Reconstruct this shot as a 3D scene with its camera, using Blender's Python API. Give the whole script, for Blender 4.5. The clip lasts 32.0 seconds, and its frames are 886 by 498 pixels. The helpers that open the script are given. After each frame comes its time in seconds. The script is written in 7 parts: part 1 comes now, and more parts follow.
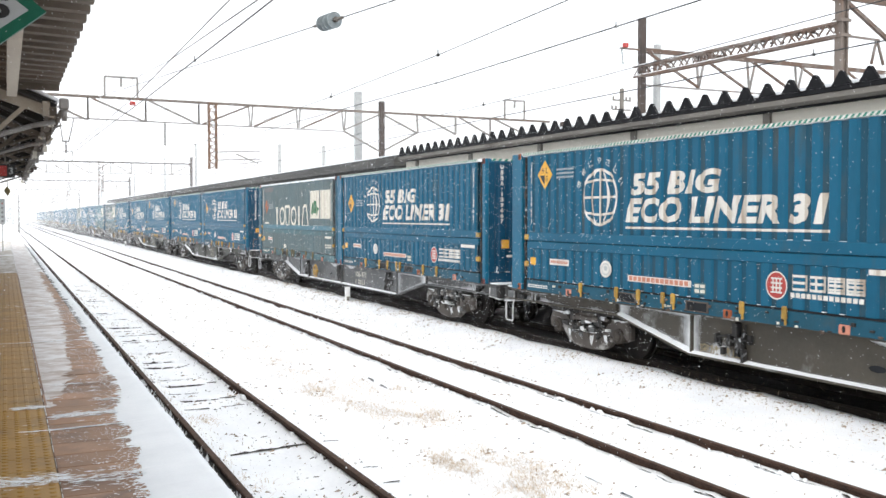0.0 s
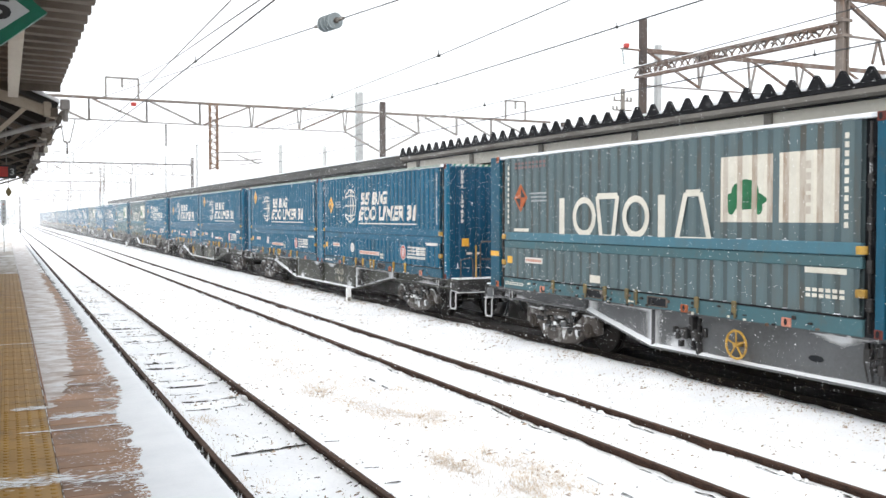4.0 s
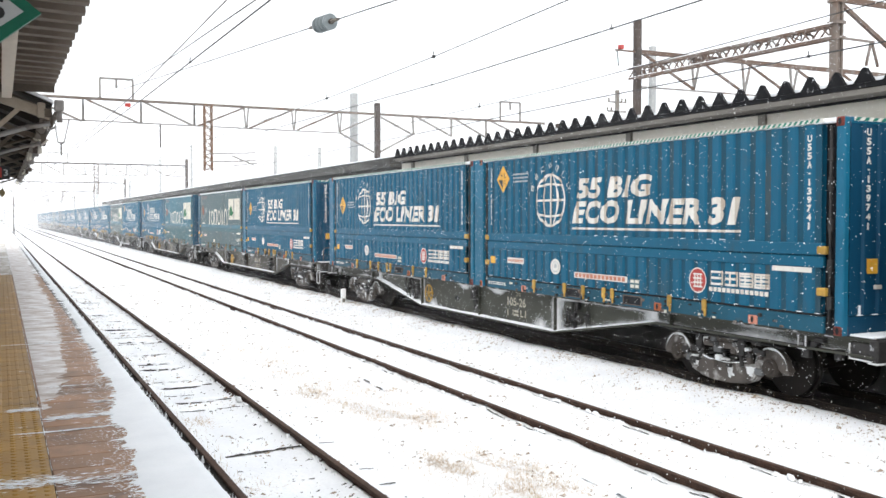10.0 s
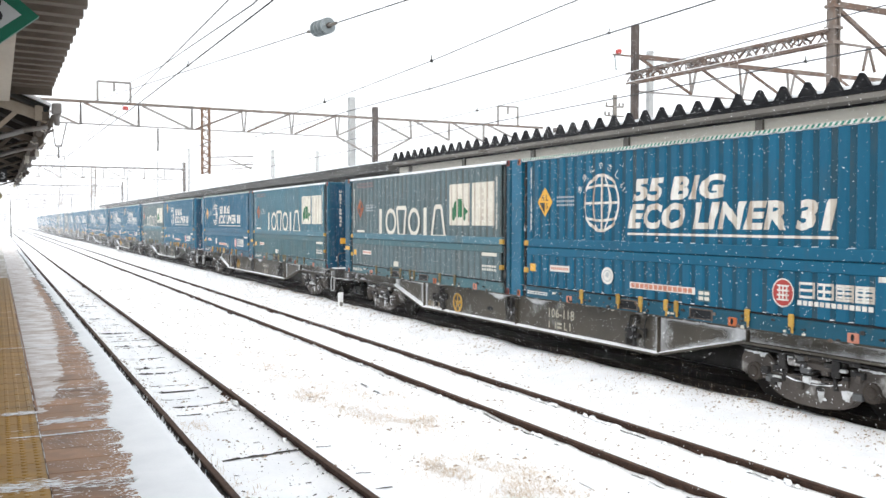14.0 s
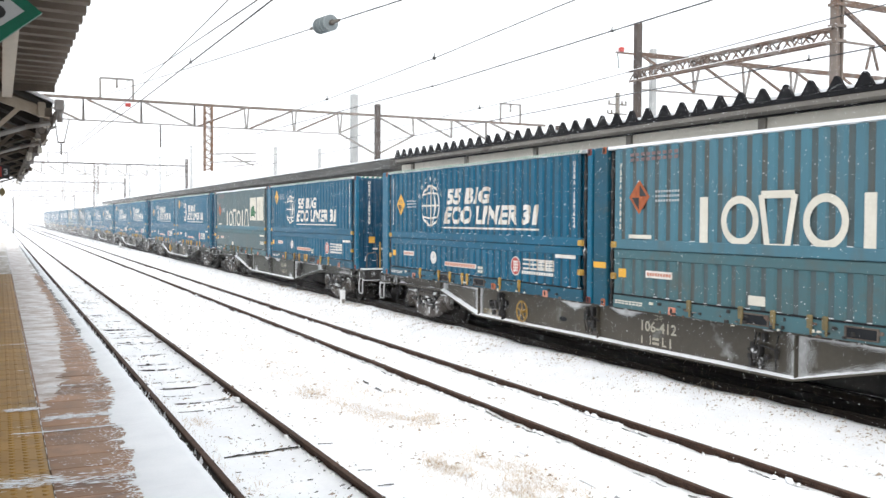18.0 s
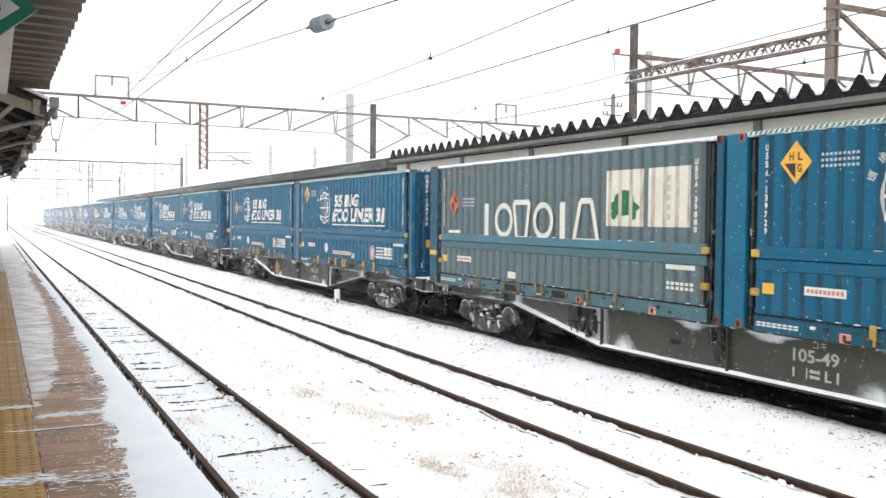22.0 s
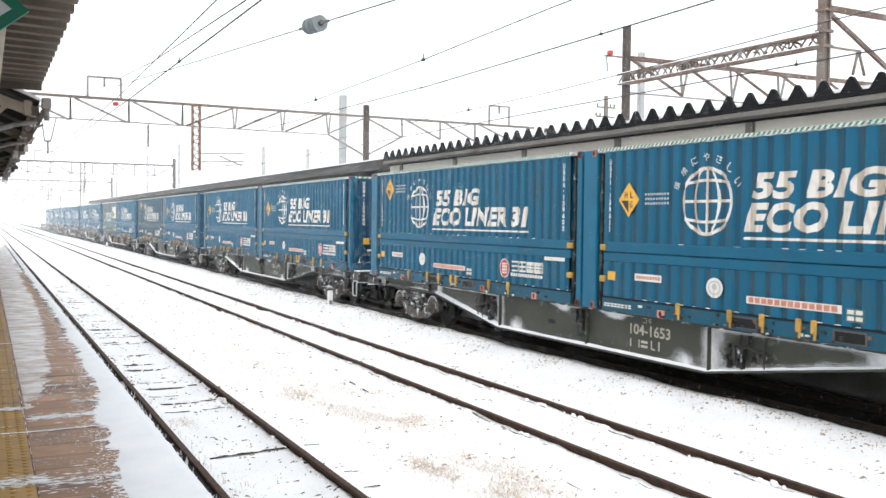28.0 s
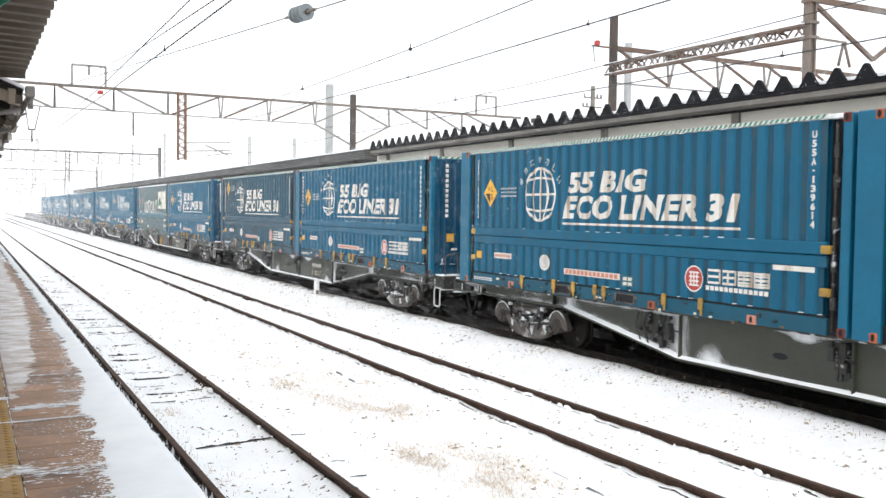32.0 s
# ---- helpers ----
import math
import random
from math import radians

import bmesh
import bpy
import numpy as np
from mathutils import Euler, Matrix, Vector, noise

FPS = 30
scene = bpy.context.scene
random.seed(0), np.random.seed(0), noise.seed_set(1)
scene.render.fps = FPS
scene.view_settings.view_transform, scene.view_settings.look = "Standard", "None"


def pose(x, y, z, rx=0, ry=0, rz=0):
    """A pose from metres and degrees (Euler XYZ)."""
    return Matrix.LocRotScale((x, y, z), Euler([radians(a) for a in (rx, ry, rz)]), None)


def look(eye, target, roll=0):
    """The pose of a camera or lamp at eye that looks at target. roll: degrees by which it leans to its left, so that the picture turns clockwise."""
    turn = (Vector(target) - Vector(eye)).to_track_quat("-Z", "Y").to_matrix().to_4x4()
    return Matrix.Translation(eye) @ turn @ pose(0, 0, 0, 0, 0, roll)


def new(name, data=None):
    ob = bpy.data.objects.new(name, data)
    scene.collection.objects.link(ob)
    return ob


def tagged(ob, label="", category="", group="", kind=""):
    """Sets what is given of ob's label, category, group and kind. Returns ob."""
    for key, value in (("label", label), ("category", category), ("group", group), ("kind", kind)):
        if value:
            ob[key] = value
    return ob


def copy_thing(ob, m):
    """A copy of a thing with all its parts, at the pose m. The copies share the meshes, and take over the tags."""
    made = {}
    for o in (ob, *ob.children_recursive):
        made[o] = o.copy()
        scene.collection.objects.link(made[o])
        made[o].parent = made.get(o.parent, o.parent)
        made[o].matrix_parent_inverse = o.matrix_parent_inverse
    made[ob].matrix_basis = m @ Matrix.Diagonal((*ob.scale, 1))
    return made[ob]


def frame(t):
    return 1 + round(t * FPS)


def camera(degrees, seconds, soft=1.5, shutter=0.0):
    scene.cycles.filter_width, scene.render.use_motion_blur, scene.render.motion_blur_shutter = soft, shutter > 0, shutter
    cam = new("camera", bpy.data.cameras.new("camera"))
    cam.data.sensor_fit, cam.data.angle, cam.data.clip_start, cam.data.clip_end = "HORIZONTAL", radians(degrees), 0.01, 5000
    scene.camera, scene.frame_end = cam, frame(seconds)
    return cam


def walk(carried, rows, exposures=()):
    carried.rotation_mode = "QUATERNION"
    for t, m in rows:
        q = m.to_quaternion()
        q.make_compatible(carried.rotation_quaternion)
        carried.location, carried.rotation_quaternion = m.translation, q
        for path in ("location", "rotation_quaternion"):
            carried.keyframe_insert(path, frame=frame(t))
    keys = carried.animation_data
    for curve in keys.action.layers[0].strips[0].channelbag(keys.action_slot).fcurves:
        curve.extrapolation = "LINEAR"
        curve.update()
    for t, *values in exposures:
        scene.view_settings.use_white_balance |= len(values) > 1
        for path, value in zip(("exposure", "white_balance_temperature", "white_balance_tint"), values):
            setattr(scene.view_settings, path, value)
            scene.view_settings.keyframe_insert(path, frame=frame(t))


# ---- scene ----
# World: x to the right across the tracks, y along them, z up; snow surface z = 0, rail heads z = 0.15.
RAIL = 0.15
EYE = (0.0, 0.0, 2.566)
cam = camera(50.57, 32.0, soft=1.5, shutter=0.08)


def aim(yaw, pitch, roll):
    return pose(*EYE, 90 - pitch, 0, -yaw) @ pose(0, 0, 0, 0, 0, roll)


AIMS = [
    (0, 25.014, 2.001, -0.003), (0.5, 25.027, 1.990, 0.116), (1, 25.042, 1.987, 0.104), (1.5, 25.062, 2.004, 0.143), (2, 25.019, 1.948, 0.029),
    (2.5, 24.913, 1.905, 0.002), (3, 24.879, 1.907, 0.013), (3.5, 24.899, 1.967, -0.018), (5.5, 25.090, 1.887, -0.008), (6, 24.993, 1.852, -0.096),
    (6.5, 24.953, 1.881, -0.219), (7, 25.001, 1.784, -0.243), (7.5, 25.004, 1.701, -0.283), (8, 24.978, 1.702, -0.298), (8.5, 25.071, 1.796, -0.207),
    (9, 25.231, 1.901, -0.044), (9.5, 25.284, 1.952, -0.015), (10, 25.272, 1.901, -0.019), (10.5, 25.279, 1.754, -0.020), (11, 25.296, 1.626, 0.035),
    (11.5, 25.325, 1.501, 0.108), (12, 25.373, 1.474, 0.120), (12.5, 25.358, 1.401, 0.080), (13, 25.330, 1.403, 0.076), (13.5, 25.356, 1.556, 0.106),
    (14, 25.429, 1.656, 0.103), (14.5, 25.538, 1.668, 0.130), (16.5, 25.419, 1.536, 0.240), (17, 25.396, 1.593, 0.258), (17.5, 25.321, 1.706, 0.253),
    (18, 25.299, 1.808, 0.268), (18.5, 25.325, 1.915, 0.259), (19, 25.375, 2.030, 0.195), (19.5, 25.359, 2.045, 0.199), (20, 25.400, 2.135, 0.310),
    (20.5, 25.443, 2.179, 0.412), (21, 25.559, 2.021, 0.525), (21.5, 25.652, 1.834, 0.619), (22, 25.611, 1.799, 0.643), (22.5, 25.653, 1.901, 0.672),
    (23, 25.658, 1.972, 0.671), (23.5, 25.649, 1.998, 0.692), (24, 25.663, 2.020, 0.670), (24.5, 25.680, 1.967, 0.695), (25, 25.648, 1.862, 0.709),
    (25.5, 25.678, 1.704, 0.789), (27.5, 25.979, 1.562, 0.657), (28, 26.034, 1.708, 0.650), (28.5, 26.145, 1.801, 0.635), (29, 26.193, 1.794, 0.758),
    (29.5, 26.275, 1.808, 0.833), (30, 26.518, 1.989, 0.886), (30.5, 26.743, 2.156, 0.926), (31, 26.818, 2.287, 0.847), (31.5, 26.801, 2.325, 0.744),
    (32, 26.850, 2.311, 0.763),
]
walk(cam, [(t, aim(a, b, c)) for t, a, b, c in AIMS], exposures=[(0.0, 0.81), (32.0, 0.81)])

# ---- light: a bright overcast snow sky ----
world = bpy.data.worlds.new("snow_sky")
scene.world = world
world.use_nodes = True
wn, wl = world.node_tree.nodes, world.node_tree.links
wn.clear()
w_out = wn.new("ShaderNodeOutputWorld")
w_bg = wn.new("ShaderNodeBackground")
w_sky = wn.new("ShaderNodeTexSky")
w_sky.sky_type = "NISHITA"
w_sky.sun_disc = False
w_sky.sun_elevation = radians(38)
w_sky.sun_rotation = radians(200)
w_sky.dust_density = 6.0
w_dim = wn.new("ShaderNodeMix")
w_dim.data_type = "RGBA"
w_dim.blend_type = "MIX"
w_dim.inputs[0].default_value = 0.985
w_dim.inputs[7].default_value = (0.93, 0.965, 1.0, 1)
wl.new(w_sky.outputs[0], w_dim.inputs[6])
wl.new(w_dim.outputs[2], w_bg.inputs[0])
w_bg.inputs[1].default_value = 0.92
wl.new(w_bg.outputs[0], w_out.inputs[0])

sun_data = bpy.data.lights.new("sun", "SUN")
sun_data.energy = 0.7
sun_data.angle = radians(40)
sun_data.color = (1.0, 0.97, 0.93)
sun = new("sun", sun_data)
sun.matrix_world = look((0, 0, 30), (6, 13, 8))


# ---- materials ----
def material(name, col, col2=None, rough=0.6, metal=0.0, scale=2.5, fine=40.0, bump=0.15, spec=0.4, dist=0.01, stretch=(1, 1, 1), rand=0.0, top=None, top_amt=(0.5, 0.62), top_scale=1.6):
    """Colour varies between col and col2 over broad and fine noise; an optional second coat (top) shows in patches."""
    m = bpy.data.materials.new(name)
    m.use_nodes = True
    n, l = m.node_tree.nodes, m.node_tree.links
    b = n["Principled BSDF"]
    b.inputs["Roughness"].default_value = rough
    b.inputs["Metallic"].default_value = metal
    b.inputs["Specular IOR Level"].default_value = spec
    col2 = col2 or tuple(0.72 * c for c in col)
    tc = n.new("ShaderNodeTexCoord")
    mp = n.new("ShaderNodeMapping")
    mp.inputs["Scale"].default_value = stretch
    l.new(tc.outputs["Object"], mp.inputs[0])
    oi = n.new("ShaderNodeObjectInfo")
    wmul = n.new("ShaderNodeMath")
    wmul.operation = "MULTIPLY"
    wmul.inputs[1].default_value = 37.0
    l.new(oi.outputs["Random"], wmul.inputs[0])
    n1 = n.new("ShaderNodeTexNoise")
    n1.noise_dimensions = "4D"
    n1.inputs["Scale"].default_value = scale
    n1.inputs["Detail"].default_value = 4
    n2 = n.new("ShaderNodeTexNoise")
    n2.noise_dimensions = "4D"
    n2.inputs["Scale"].default_value = fine
    n2.inputs["Detail"].default_value = 3
    for nn in (n1, n2):
        l.new(mp.outputs[0], nn.inputs["Vector"])
        l.new(wmul.outputs[0], nn.inputs["W"])
    add = n.new("ShaderNodeMath")
    add.operation = "MULTIPLY_ADD"
    add.inputs[1].default_value = 0.4
    l.new(n2.outputs["Fac"], add.inputs[0])
    l.new(n1.outputs["Fac"], add.inputs[2])
    rmp = n.new("ShaderNodeMapRange")
    rmp.inputs["From Min"].default_value = 0.45
    rmp.inputs["From Max"].default_value = 0.95
    l.new(add.outputs[0], rmp.inputs["Value"])
    mx = n.new("ShaderNodeMix")
    mx.data_type = "RGBA"
    mx.inputs[6].default_value = (*col, 1)
    mx.inputs[7].default_value = (*col2, 1)
    l.new(rmp.outputs[0], mx.inputs[0])
    last = mx.outputs[2]
    if rand:
        hsv = n.new("ShaderNodeHueSaturation")
        rr = n.new("ShaderNodeMapRange")
        rr.inputs["To Min"].default_value = 1 - rand
        rr.inputs["To Max"].default_value = 1 + rand
        l.new(oi.outputs["Random"], rr.inputs["Value"])
        l.new(rr.outputs[0], hsv.inputs["Value"])
        l.new(last, hsv.inputs["Color"])
        last = hsv.outputs[0]
    if top:
        n3 = n.new("ShaderNodeTexNoise")
        n3.noise_dimensions = "4D"
        n3.inputs["Scale"].default_value = top_scale
        n3.inputs["Detail"].default_value = 5
        n3.inputs["Roughness"].default_value = 0.62
        l.new(mp.outputs[0], n3.inputs["Vector"])
        l.new(wmul.outputs[0], n3.inputs["W"])
        r3 = n.new("ShaderNodeMapRange")
        r3.inputs["From Min"].default_value, r3.inputs["From Max"].default_value = top_amt
        l.new(n3.outputs["Fac"], r3.inputs["Value"])
        m3 = n.new("ShaderNodeMix")
        m3.data_type = "RGBA"
        m3.inputs[7].default_value = (*top, 1)
        l.new(r3.outputs[0], m3.inputs[0])
        l.new(last, m3.inputs[6])
        last = m3.outputs[2]
    l.new(last, b.inputs["Base Color"])
    if bump:
        bp = n.new("ShaderNodeBump")
        bp.inputs["Strength"].default_value = bump
        bp.inputs["Distance"].default_value = dist
        l.new(add.outputs[0], bp.inputs["Height"])
        l.new(bp.outputs[0], b.inputs["Normal"])
    return m


SNOW = material("snow", (0.90, 0.91, 0.92), (0.775, 0.79, 0.815), 0.75, scale=1.2, fine=22, bump=0.6, dist=0.04, spec=0.25)
SNOW_CAP = material("packed_snow", (0.93, 0.945, 0.96), (0.84, 0.86, 0.88), 0.8, scale=4, fine=60, bump=0.3, spec=0.2)
FLAKE = material("snowflake", (0.95, 0.96, 0.97), (0.9, 0.91, 0.93), 0.9, bump=0, spec=0.1)
# nearly clear flakes in three strengths; layered, they imitate haze
VEIL = material("snow_haze", (0.95, 0.96, 0.97), (0.9, 0.91, 0.93), 0.9, bump=0, spec=0.0)
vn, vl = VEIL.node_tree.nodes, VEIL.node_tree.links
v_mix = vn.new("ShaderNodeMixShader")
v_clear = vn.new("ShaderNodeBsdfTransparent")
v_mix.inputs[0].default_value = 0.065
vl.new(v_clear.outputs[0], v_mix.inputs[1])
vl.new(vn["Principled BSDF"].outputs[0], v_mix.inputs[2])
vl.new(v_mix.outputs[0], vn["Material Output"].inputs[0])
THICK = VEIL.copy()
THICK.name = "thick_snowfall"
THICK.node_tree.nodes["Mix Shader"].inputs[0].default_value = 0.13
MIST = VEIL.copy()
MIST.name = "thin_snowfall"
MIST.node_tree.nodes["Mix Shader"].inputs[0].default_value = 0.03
scene.cycles.transparent_max_bounces = 24
RUST_RAIL = material("rusted_rail", (0.085, 0.048, 0.034), (0.028, 0.018, 0.013), 0.85, 0.0, 9, 60, 0.8, spec=0.2)
# darker copy of the rail colour, holding the shade below the train
SHADED_RAIL = material("shaded_rail", (0.050, 0.036, 0.029), (0.020, 0.015, 0.013), 0.7, 0.1, 9, 60, 0.5, spec=0.3)
RAIL_TOP = material("rail_tread", (0.105, 0.060, 0.042), (0.042, 0.026, 0.020), 0.8, 0.0, 9, 60, 0.6, spec=0.2)
SLEEPER = material("weathered_sleeper", (0.045, 0.037, 0.03), (0.02, 0.017, 0.014), 0.9, 0, 5, 50, 0.5)
STONE = material("ballast_stone", (0.09, 0.08, 0.075), (0.03, 0.028, 0.027), 0.9, 0, 8, 60, 0.4, rand=0.3)
BED = material("dark_ballast_bed", (0.125, 0.117, 0.111), (0.052, 0.049, 0.047), 0.95, 0, 6, 45, 0.9, dist=0.05, top=(0.5, 0.5, 0.52), top_amt=(0.66, 0.82), top_scale=9)
STRAW = material("dry_straw", (0.69, 0.575, 0.44), (0.46, 0.355, 0.25), 0.85, 0, 3, 30, 0)
WEED = material("brown_weeds", (0.45, 0.365, 0.285), (0.23, 0.18, 0.14), 0.9, 0, 3, 30, 0)
FAINT_RED = material("faint_red_lettering", (0.22, 0.13, 0.13), (0.15, 0.12, 0.12), 0.6, 0, 5, 40, 0)
DULL_YELLOW = material("dirty_yellow", (0.20, 0.15, 0.06), (0.10, 0.085, 0.05), 0.6, 0, 8, 50, 0.2, rand=0.2)
MAST_BROWN = material("brown_mast", (0.20, 0.165, 0.14), (0.12, 0.10, 0.088), 0.75, 0.1, 3, 30, 0.2, top=(0.15, 0.085, 0.055), top_amt=(0.55, 0.72))
# slush, its pale colour also holding the sky's sheen on wet paving
SLUSH_SHEEN = material("slush_and_sheen", (0.44, 0.345, 0.285), (0.30, 0.205, 0.145), 0.36, 0, 2.5, 30, 0.15, spec=0.4, stretch=(1, 1.5, 1), top=(0.74, 0.715, 0.705), top_amt=(0.40, 0.60), top_scale=3.4)
DULL_BLUE = material("grimy_container_blue", (0.022, 0.086, 0.130), (0.024, 0.066, 0.096), 0.55, 0, 1.3, 18, 0.06, spec=0.25, stretch=(1, 1, 0.35), top=(0.055, 0.072, 0.080), top_amt=(0.50, 0.75), top_scale=2.4)
STENCIL = material("faded_stencil", (0.34, 0.27, 0.15), (0.19, 0.155, 0.10), 0.7, 0, 9, 40, 0)
DULL_NUMBER = material("faded_number", (0.52, 0.48, 0.39), (0.34, 0.31, 0.25), 0.7, 0, 9, 40, 0)
CANOPY_CREAM = material("aged_cream_paint", (0.40, 0.345, 0.275), (0.27, 0.225, 0.175), 0.75, 0, 2.5, 30, 0.2, top=(0.16, 0.12, 0.09), top_amt=(0.55, 0.72), top_scale=3)
AXLE_IRON = material("axle_box_iron", (0.070, 0.056, 0.046), (0.028, 0.023, 0.020), 0.8, 0.1, 6, 40, 0.5)
BLUE = material("container_blue", (0.0054, 0.113, 0.203), (0.0047, 0.087, 0.155), 0.5, 0, 1.3, 18, 0.06, spec=0.25, stretch=(1, 1, 0.35), top=(0.040, 0.078, 0.094), top_amt=(0.56, 0.78), top_scale=2.4)
# end walls: a darker copy of the side blue
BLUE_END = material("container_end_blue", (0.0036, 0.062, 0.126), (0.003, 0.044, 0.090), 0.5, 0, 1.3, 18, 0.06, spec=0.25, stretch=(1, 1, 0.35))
BLUE_POST = material("container_post_blue", (0.0070, 0.130, 0.226), (0.006, 0.100, 0.175), 0.45, 0, 2, 20, 0.05, spec=0.3)
BLUE_LOW = material("container_rail_blue", (0.007, 0.090, 0.150), (0.008, 0.062, 0.095), 0.55, 0, 2, 25, 0.08, spec=0.3, top=(0.05, 0.072, 0.075), top_amt=(0.58, 0.8), top_scale=3)
FADED = material("faded_blue", (0.070, 0.190, 0.246), (0.074, 0.158, 0.200), 0.6, 0, 1.2, 16, 0.08, spec=0.25, stretch=(1, 1, 0.3), top=(0.105, 0.126, 0.126), top_amt=(0.54, 0.80), top_scale=2.2)
FADED_LOW = material("faded_lower_blue", (0.060, 0.150, 0.176), (0.073, 0.128, 0.137), 0.6, 0, 1.5, 16, 0.08, spec=0.25, top=(0.10, 0.108, 0.095), top_amt=(0.54, 0.78), top_scale=2.6)
ROOF_SHEET = material("container_roof_sheet", (0.40, 0.44, 0.45), (0.25, 0.29, 0.31), 0.6, 0.2, 2, 20, 0.1, top=(0.9, 0.92, 0.94), top_amt=(0.42, 0.55))
BLACK = material("dark_gap", (0.014, 0.016, 0.02), (0.006, 0.007, 0.009), 0.7, 0.2, 5, 40, 0.2)
WHITE = material("white_lettering", (0.76, 0.745, 0.70), (0.62, 0.59, 0.535), 0.55, 0, 3, 30, 0.03, top=(0.44, 0.36, 0.29), top_amt=(0.52, 0.72), top_scale=4.5, stretch=(1, 1.6, 0.5))
CREAM = material("cream_lettering", (0.72, 0.69, 0.60), (0.58, 0.55, 0.47), 0.6, 0, 3, 30, 0.03)
STRIPE_GREEN = material("stripe_green", (0.03, 0.24, 0.17), (0.02, 0.16, 0.12), 0.5, 0, 4, 40, 0)
ORANGE = material("orange_casting", (0.50, 0.13, 0.035), (0.26, 0.06, 0.02), 0.6, 0, 9, 50, 0.2, rand=0.25)
YELLOW = material("yellow_paint", (0.54, 0.325, 0.055), (0.30, 0.175, 0.040), 0.55, 0, 14, 50, 0.2, rand=0.25, top=(0.12, 0.085, 0.05), top_amt=(0.58, 0.72), top_scale=12)
AMBER = material("amber_decal", (0.80, 0.44, 0.05), (0.66, 0.34, 0.04), 0.5, 0, 5, 40, 0)
PINK = material("salmon_label", (0.60, 0.25, 0.17), (0.45, 0.17, 0.11), 0.55, 0, 7, 40, 0.1)
RED = material("red_paint", (0.46, 0.055, 0.045), (0.34, 0.04, 0.035), 0.5, 0, 5, 40, 0)
DARK_LETTER = material("dark_lettering", (0.02, 0.02, 0.022), (0.03, 0.03, 0.03), 0.5, 0, 5, 40, 0)
TREE_GREEN = material("green_picture", (0.02, 0.17, 0.07), (0.01, 0.10, 0.04), 0.55, 0, 7, 40, 0)
# floors between the ribs: grime, with their shade painted in as well
GRIME_SHADE = material("grimy_recess", (0.012, 0.084, 0.140), (0.022, 0.068, 0.100), 0.7, 0, 1.6, 22, 0.1, spec=0.2, stretch=(1, 1, 0.4), top=(0.062, 0.086, 0.094), top_amt=(0.50, 0.74), top_scale=2.2)
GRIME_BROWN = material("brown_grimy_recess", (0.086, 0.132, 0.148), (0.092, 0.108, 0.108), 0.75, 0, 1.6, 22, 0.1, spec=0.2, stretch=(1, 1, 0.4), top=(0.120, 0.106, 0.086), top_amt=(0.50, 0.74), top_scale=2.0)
# lettering in the grooves: rust-beige, and dulled for the shade there
WHITE_DULL = material("dull_beige_lettering", (0.60, 0.555, 0.48), (0.44, 0.38, 0.31), 0.65, 0, 3, 30, 0.03, top=(0.36, 0.27, 0.20), top_amt=(0.46, 0.68), top_scale=4.5, stretch=(1, 1.6, 0.5))
WAGON_GREY = material("wagon_grey", (0.145, 0.149, 0.153), (0.085, 0.087, 0.088), 0.6, 0.05, 1.6, 25, 0.12, top=(0.42, 0.43, 0.44), top_amt=(0.62, 0.80), top_scale=1.1)
WAGON_OLIVE = material("wagon_olive", (0.060, 0.062, 0.047), (0.038, 0.039, 0.030), 0.6, 0.05, 1.6, 25, 0.12, top=(0.40, 0.41, 0.41), top_amt=(0.64, 0.82), top_scale=1.4)
WAGON_BROWN = material("wagon_brown", (0.088, 0.076, 0.058), (0.055, 0.048, 0.038), 0.6, 0.05, 1.6, 25, 0.12, top=(0.45, 0.46, 0.46), top_amt=(0.60, 0.80), top_scale=1.3)
BOGIE = material("bogie_iron", (0.122, 0.106, 0.094), (0.058, 0.050, 0.045), 0.85, 0.05, 3, 40, 0.5, top=(0.40, 0.39, 0.375), top_amt=(0.54, 0.64), top_scale=2.6)
SNOW_DUST = material("dusted_snow", (0.80, 0.82, 0.83), (0.52, 0.52, 0.52), 0.85, 0, 5, 30, 0.3, top=(0.26, 0.255, 0.24), top_amt=(0.54, 0.70), top_scale=5)
FROST = SNOW_DUST.copy()
FROST.name = "patchy_frost"
fn, fl = FROST.node_tree.nodes, FROST.node_tree.links
f_mix, f_clear = fn.new("ShaderNodeMixShader"), fn.new("ShaderNodeBsdfTransparent")
f_noise, f_map, f_tc = fn.new("ShaderNodeTexNoise"), fn.new("ShaderNodeMapRange"), fn.new("ShaderNodeTexCoord")
f_noise.inputs["Scale"].default_value = 9.0
f_noise.inputs["Detail"].default_value = 6.0
f_noise.inputs["Roughness"].default_value = 0.7
f_map.inputs["From Min"].default_value, f_map.inputs["From Max"].default_value = 0.36, 0.60
f_map.inputs["To Min"].default_value, f_map.inputs["To Max"].default_value = 0.12, 0.95
fl.new(f_tc.outputs["Object"], f_noise.inputs["Vector"])
fl.new(f_noise.outputs["Fac"], f_map.inputs["Value"])
fl.new(f_map.outputs[0], f_mix.inputs[0])
fl.new(f_clear.outputs[0], f_mix.inputs[1])
fl.new(fn["Principled BSDF"].outputs[0], f_mix.inputs[2])
fl.new(f_mix.outputs[0], fn["Material Output"].inputs[0])
SMEAR = material("blown_snow_smear", (0.82, 0.835, 0.85), (0.60, 0.60, 0.60), 0.85, 0, 4, 40, 0.1, spec=0.2)
sn, sl = SMEAR.node_tree.nodes, SMEAR.node_tree.links
s_mix, s_clear, s_at = sn.new("ShaderNodeMixShader"), sn.new("ShaderNodeBsdfTransparent"), sn.new("ShaderNodeAttribute")
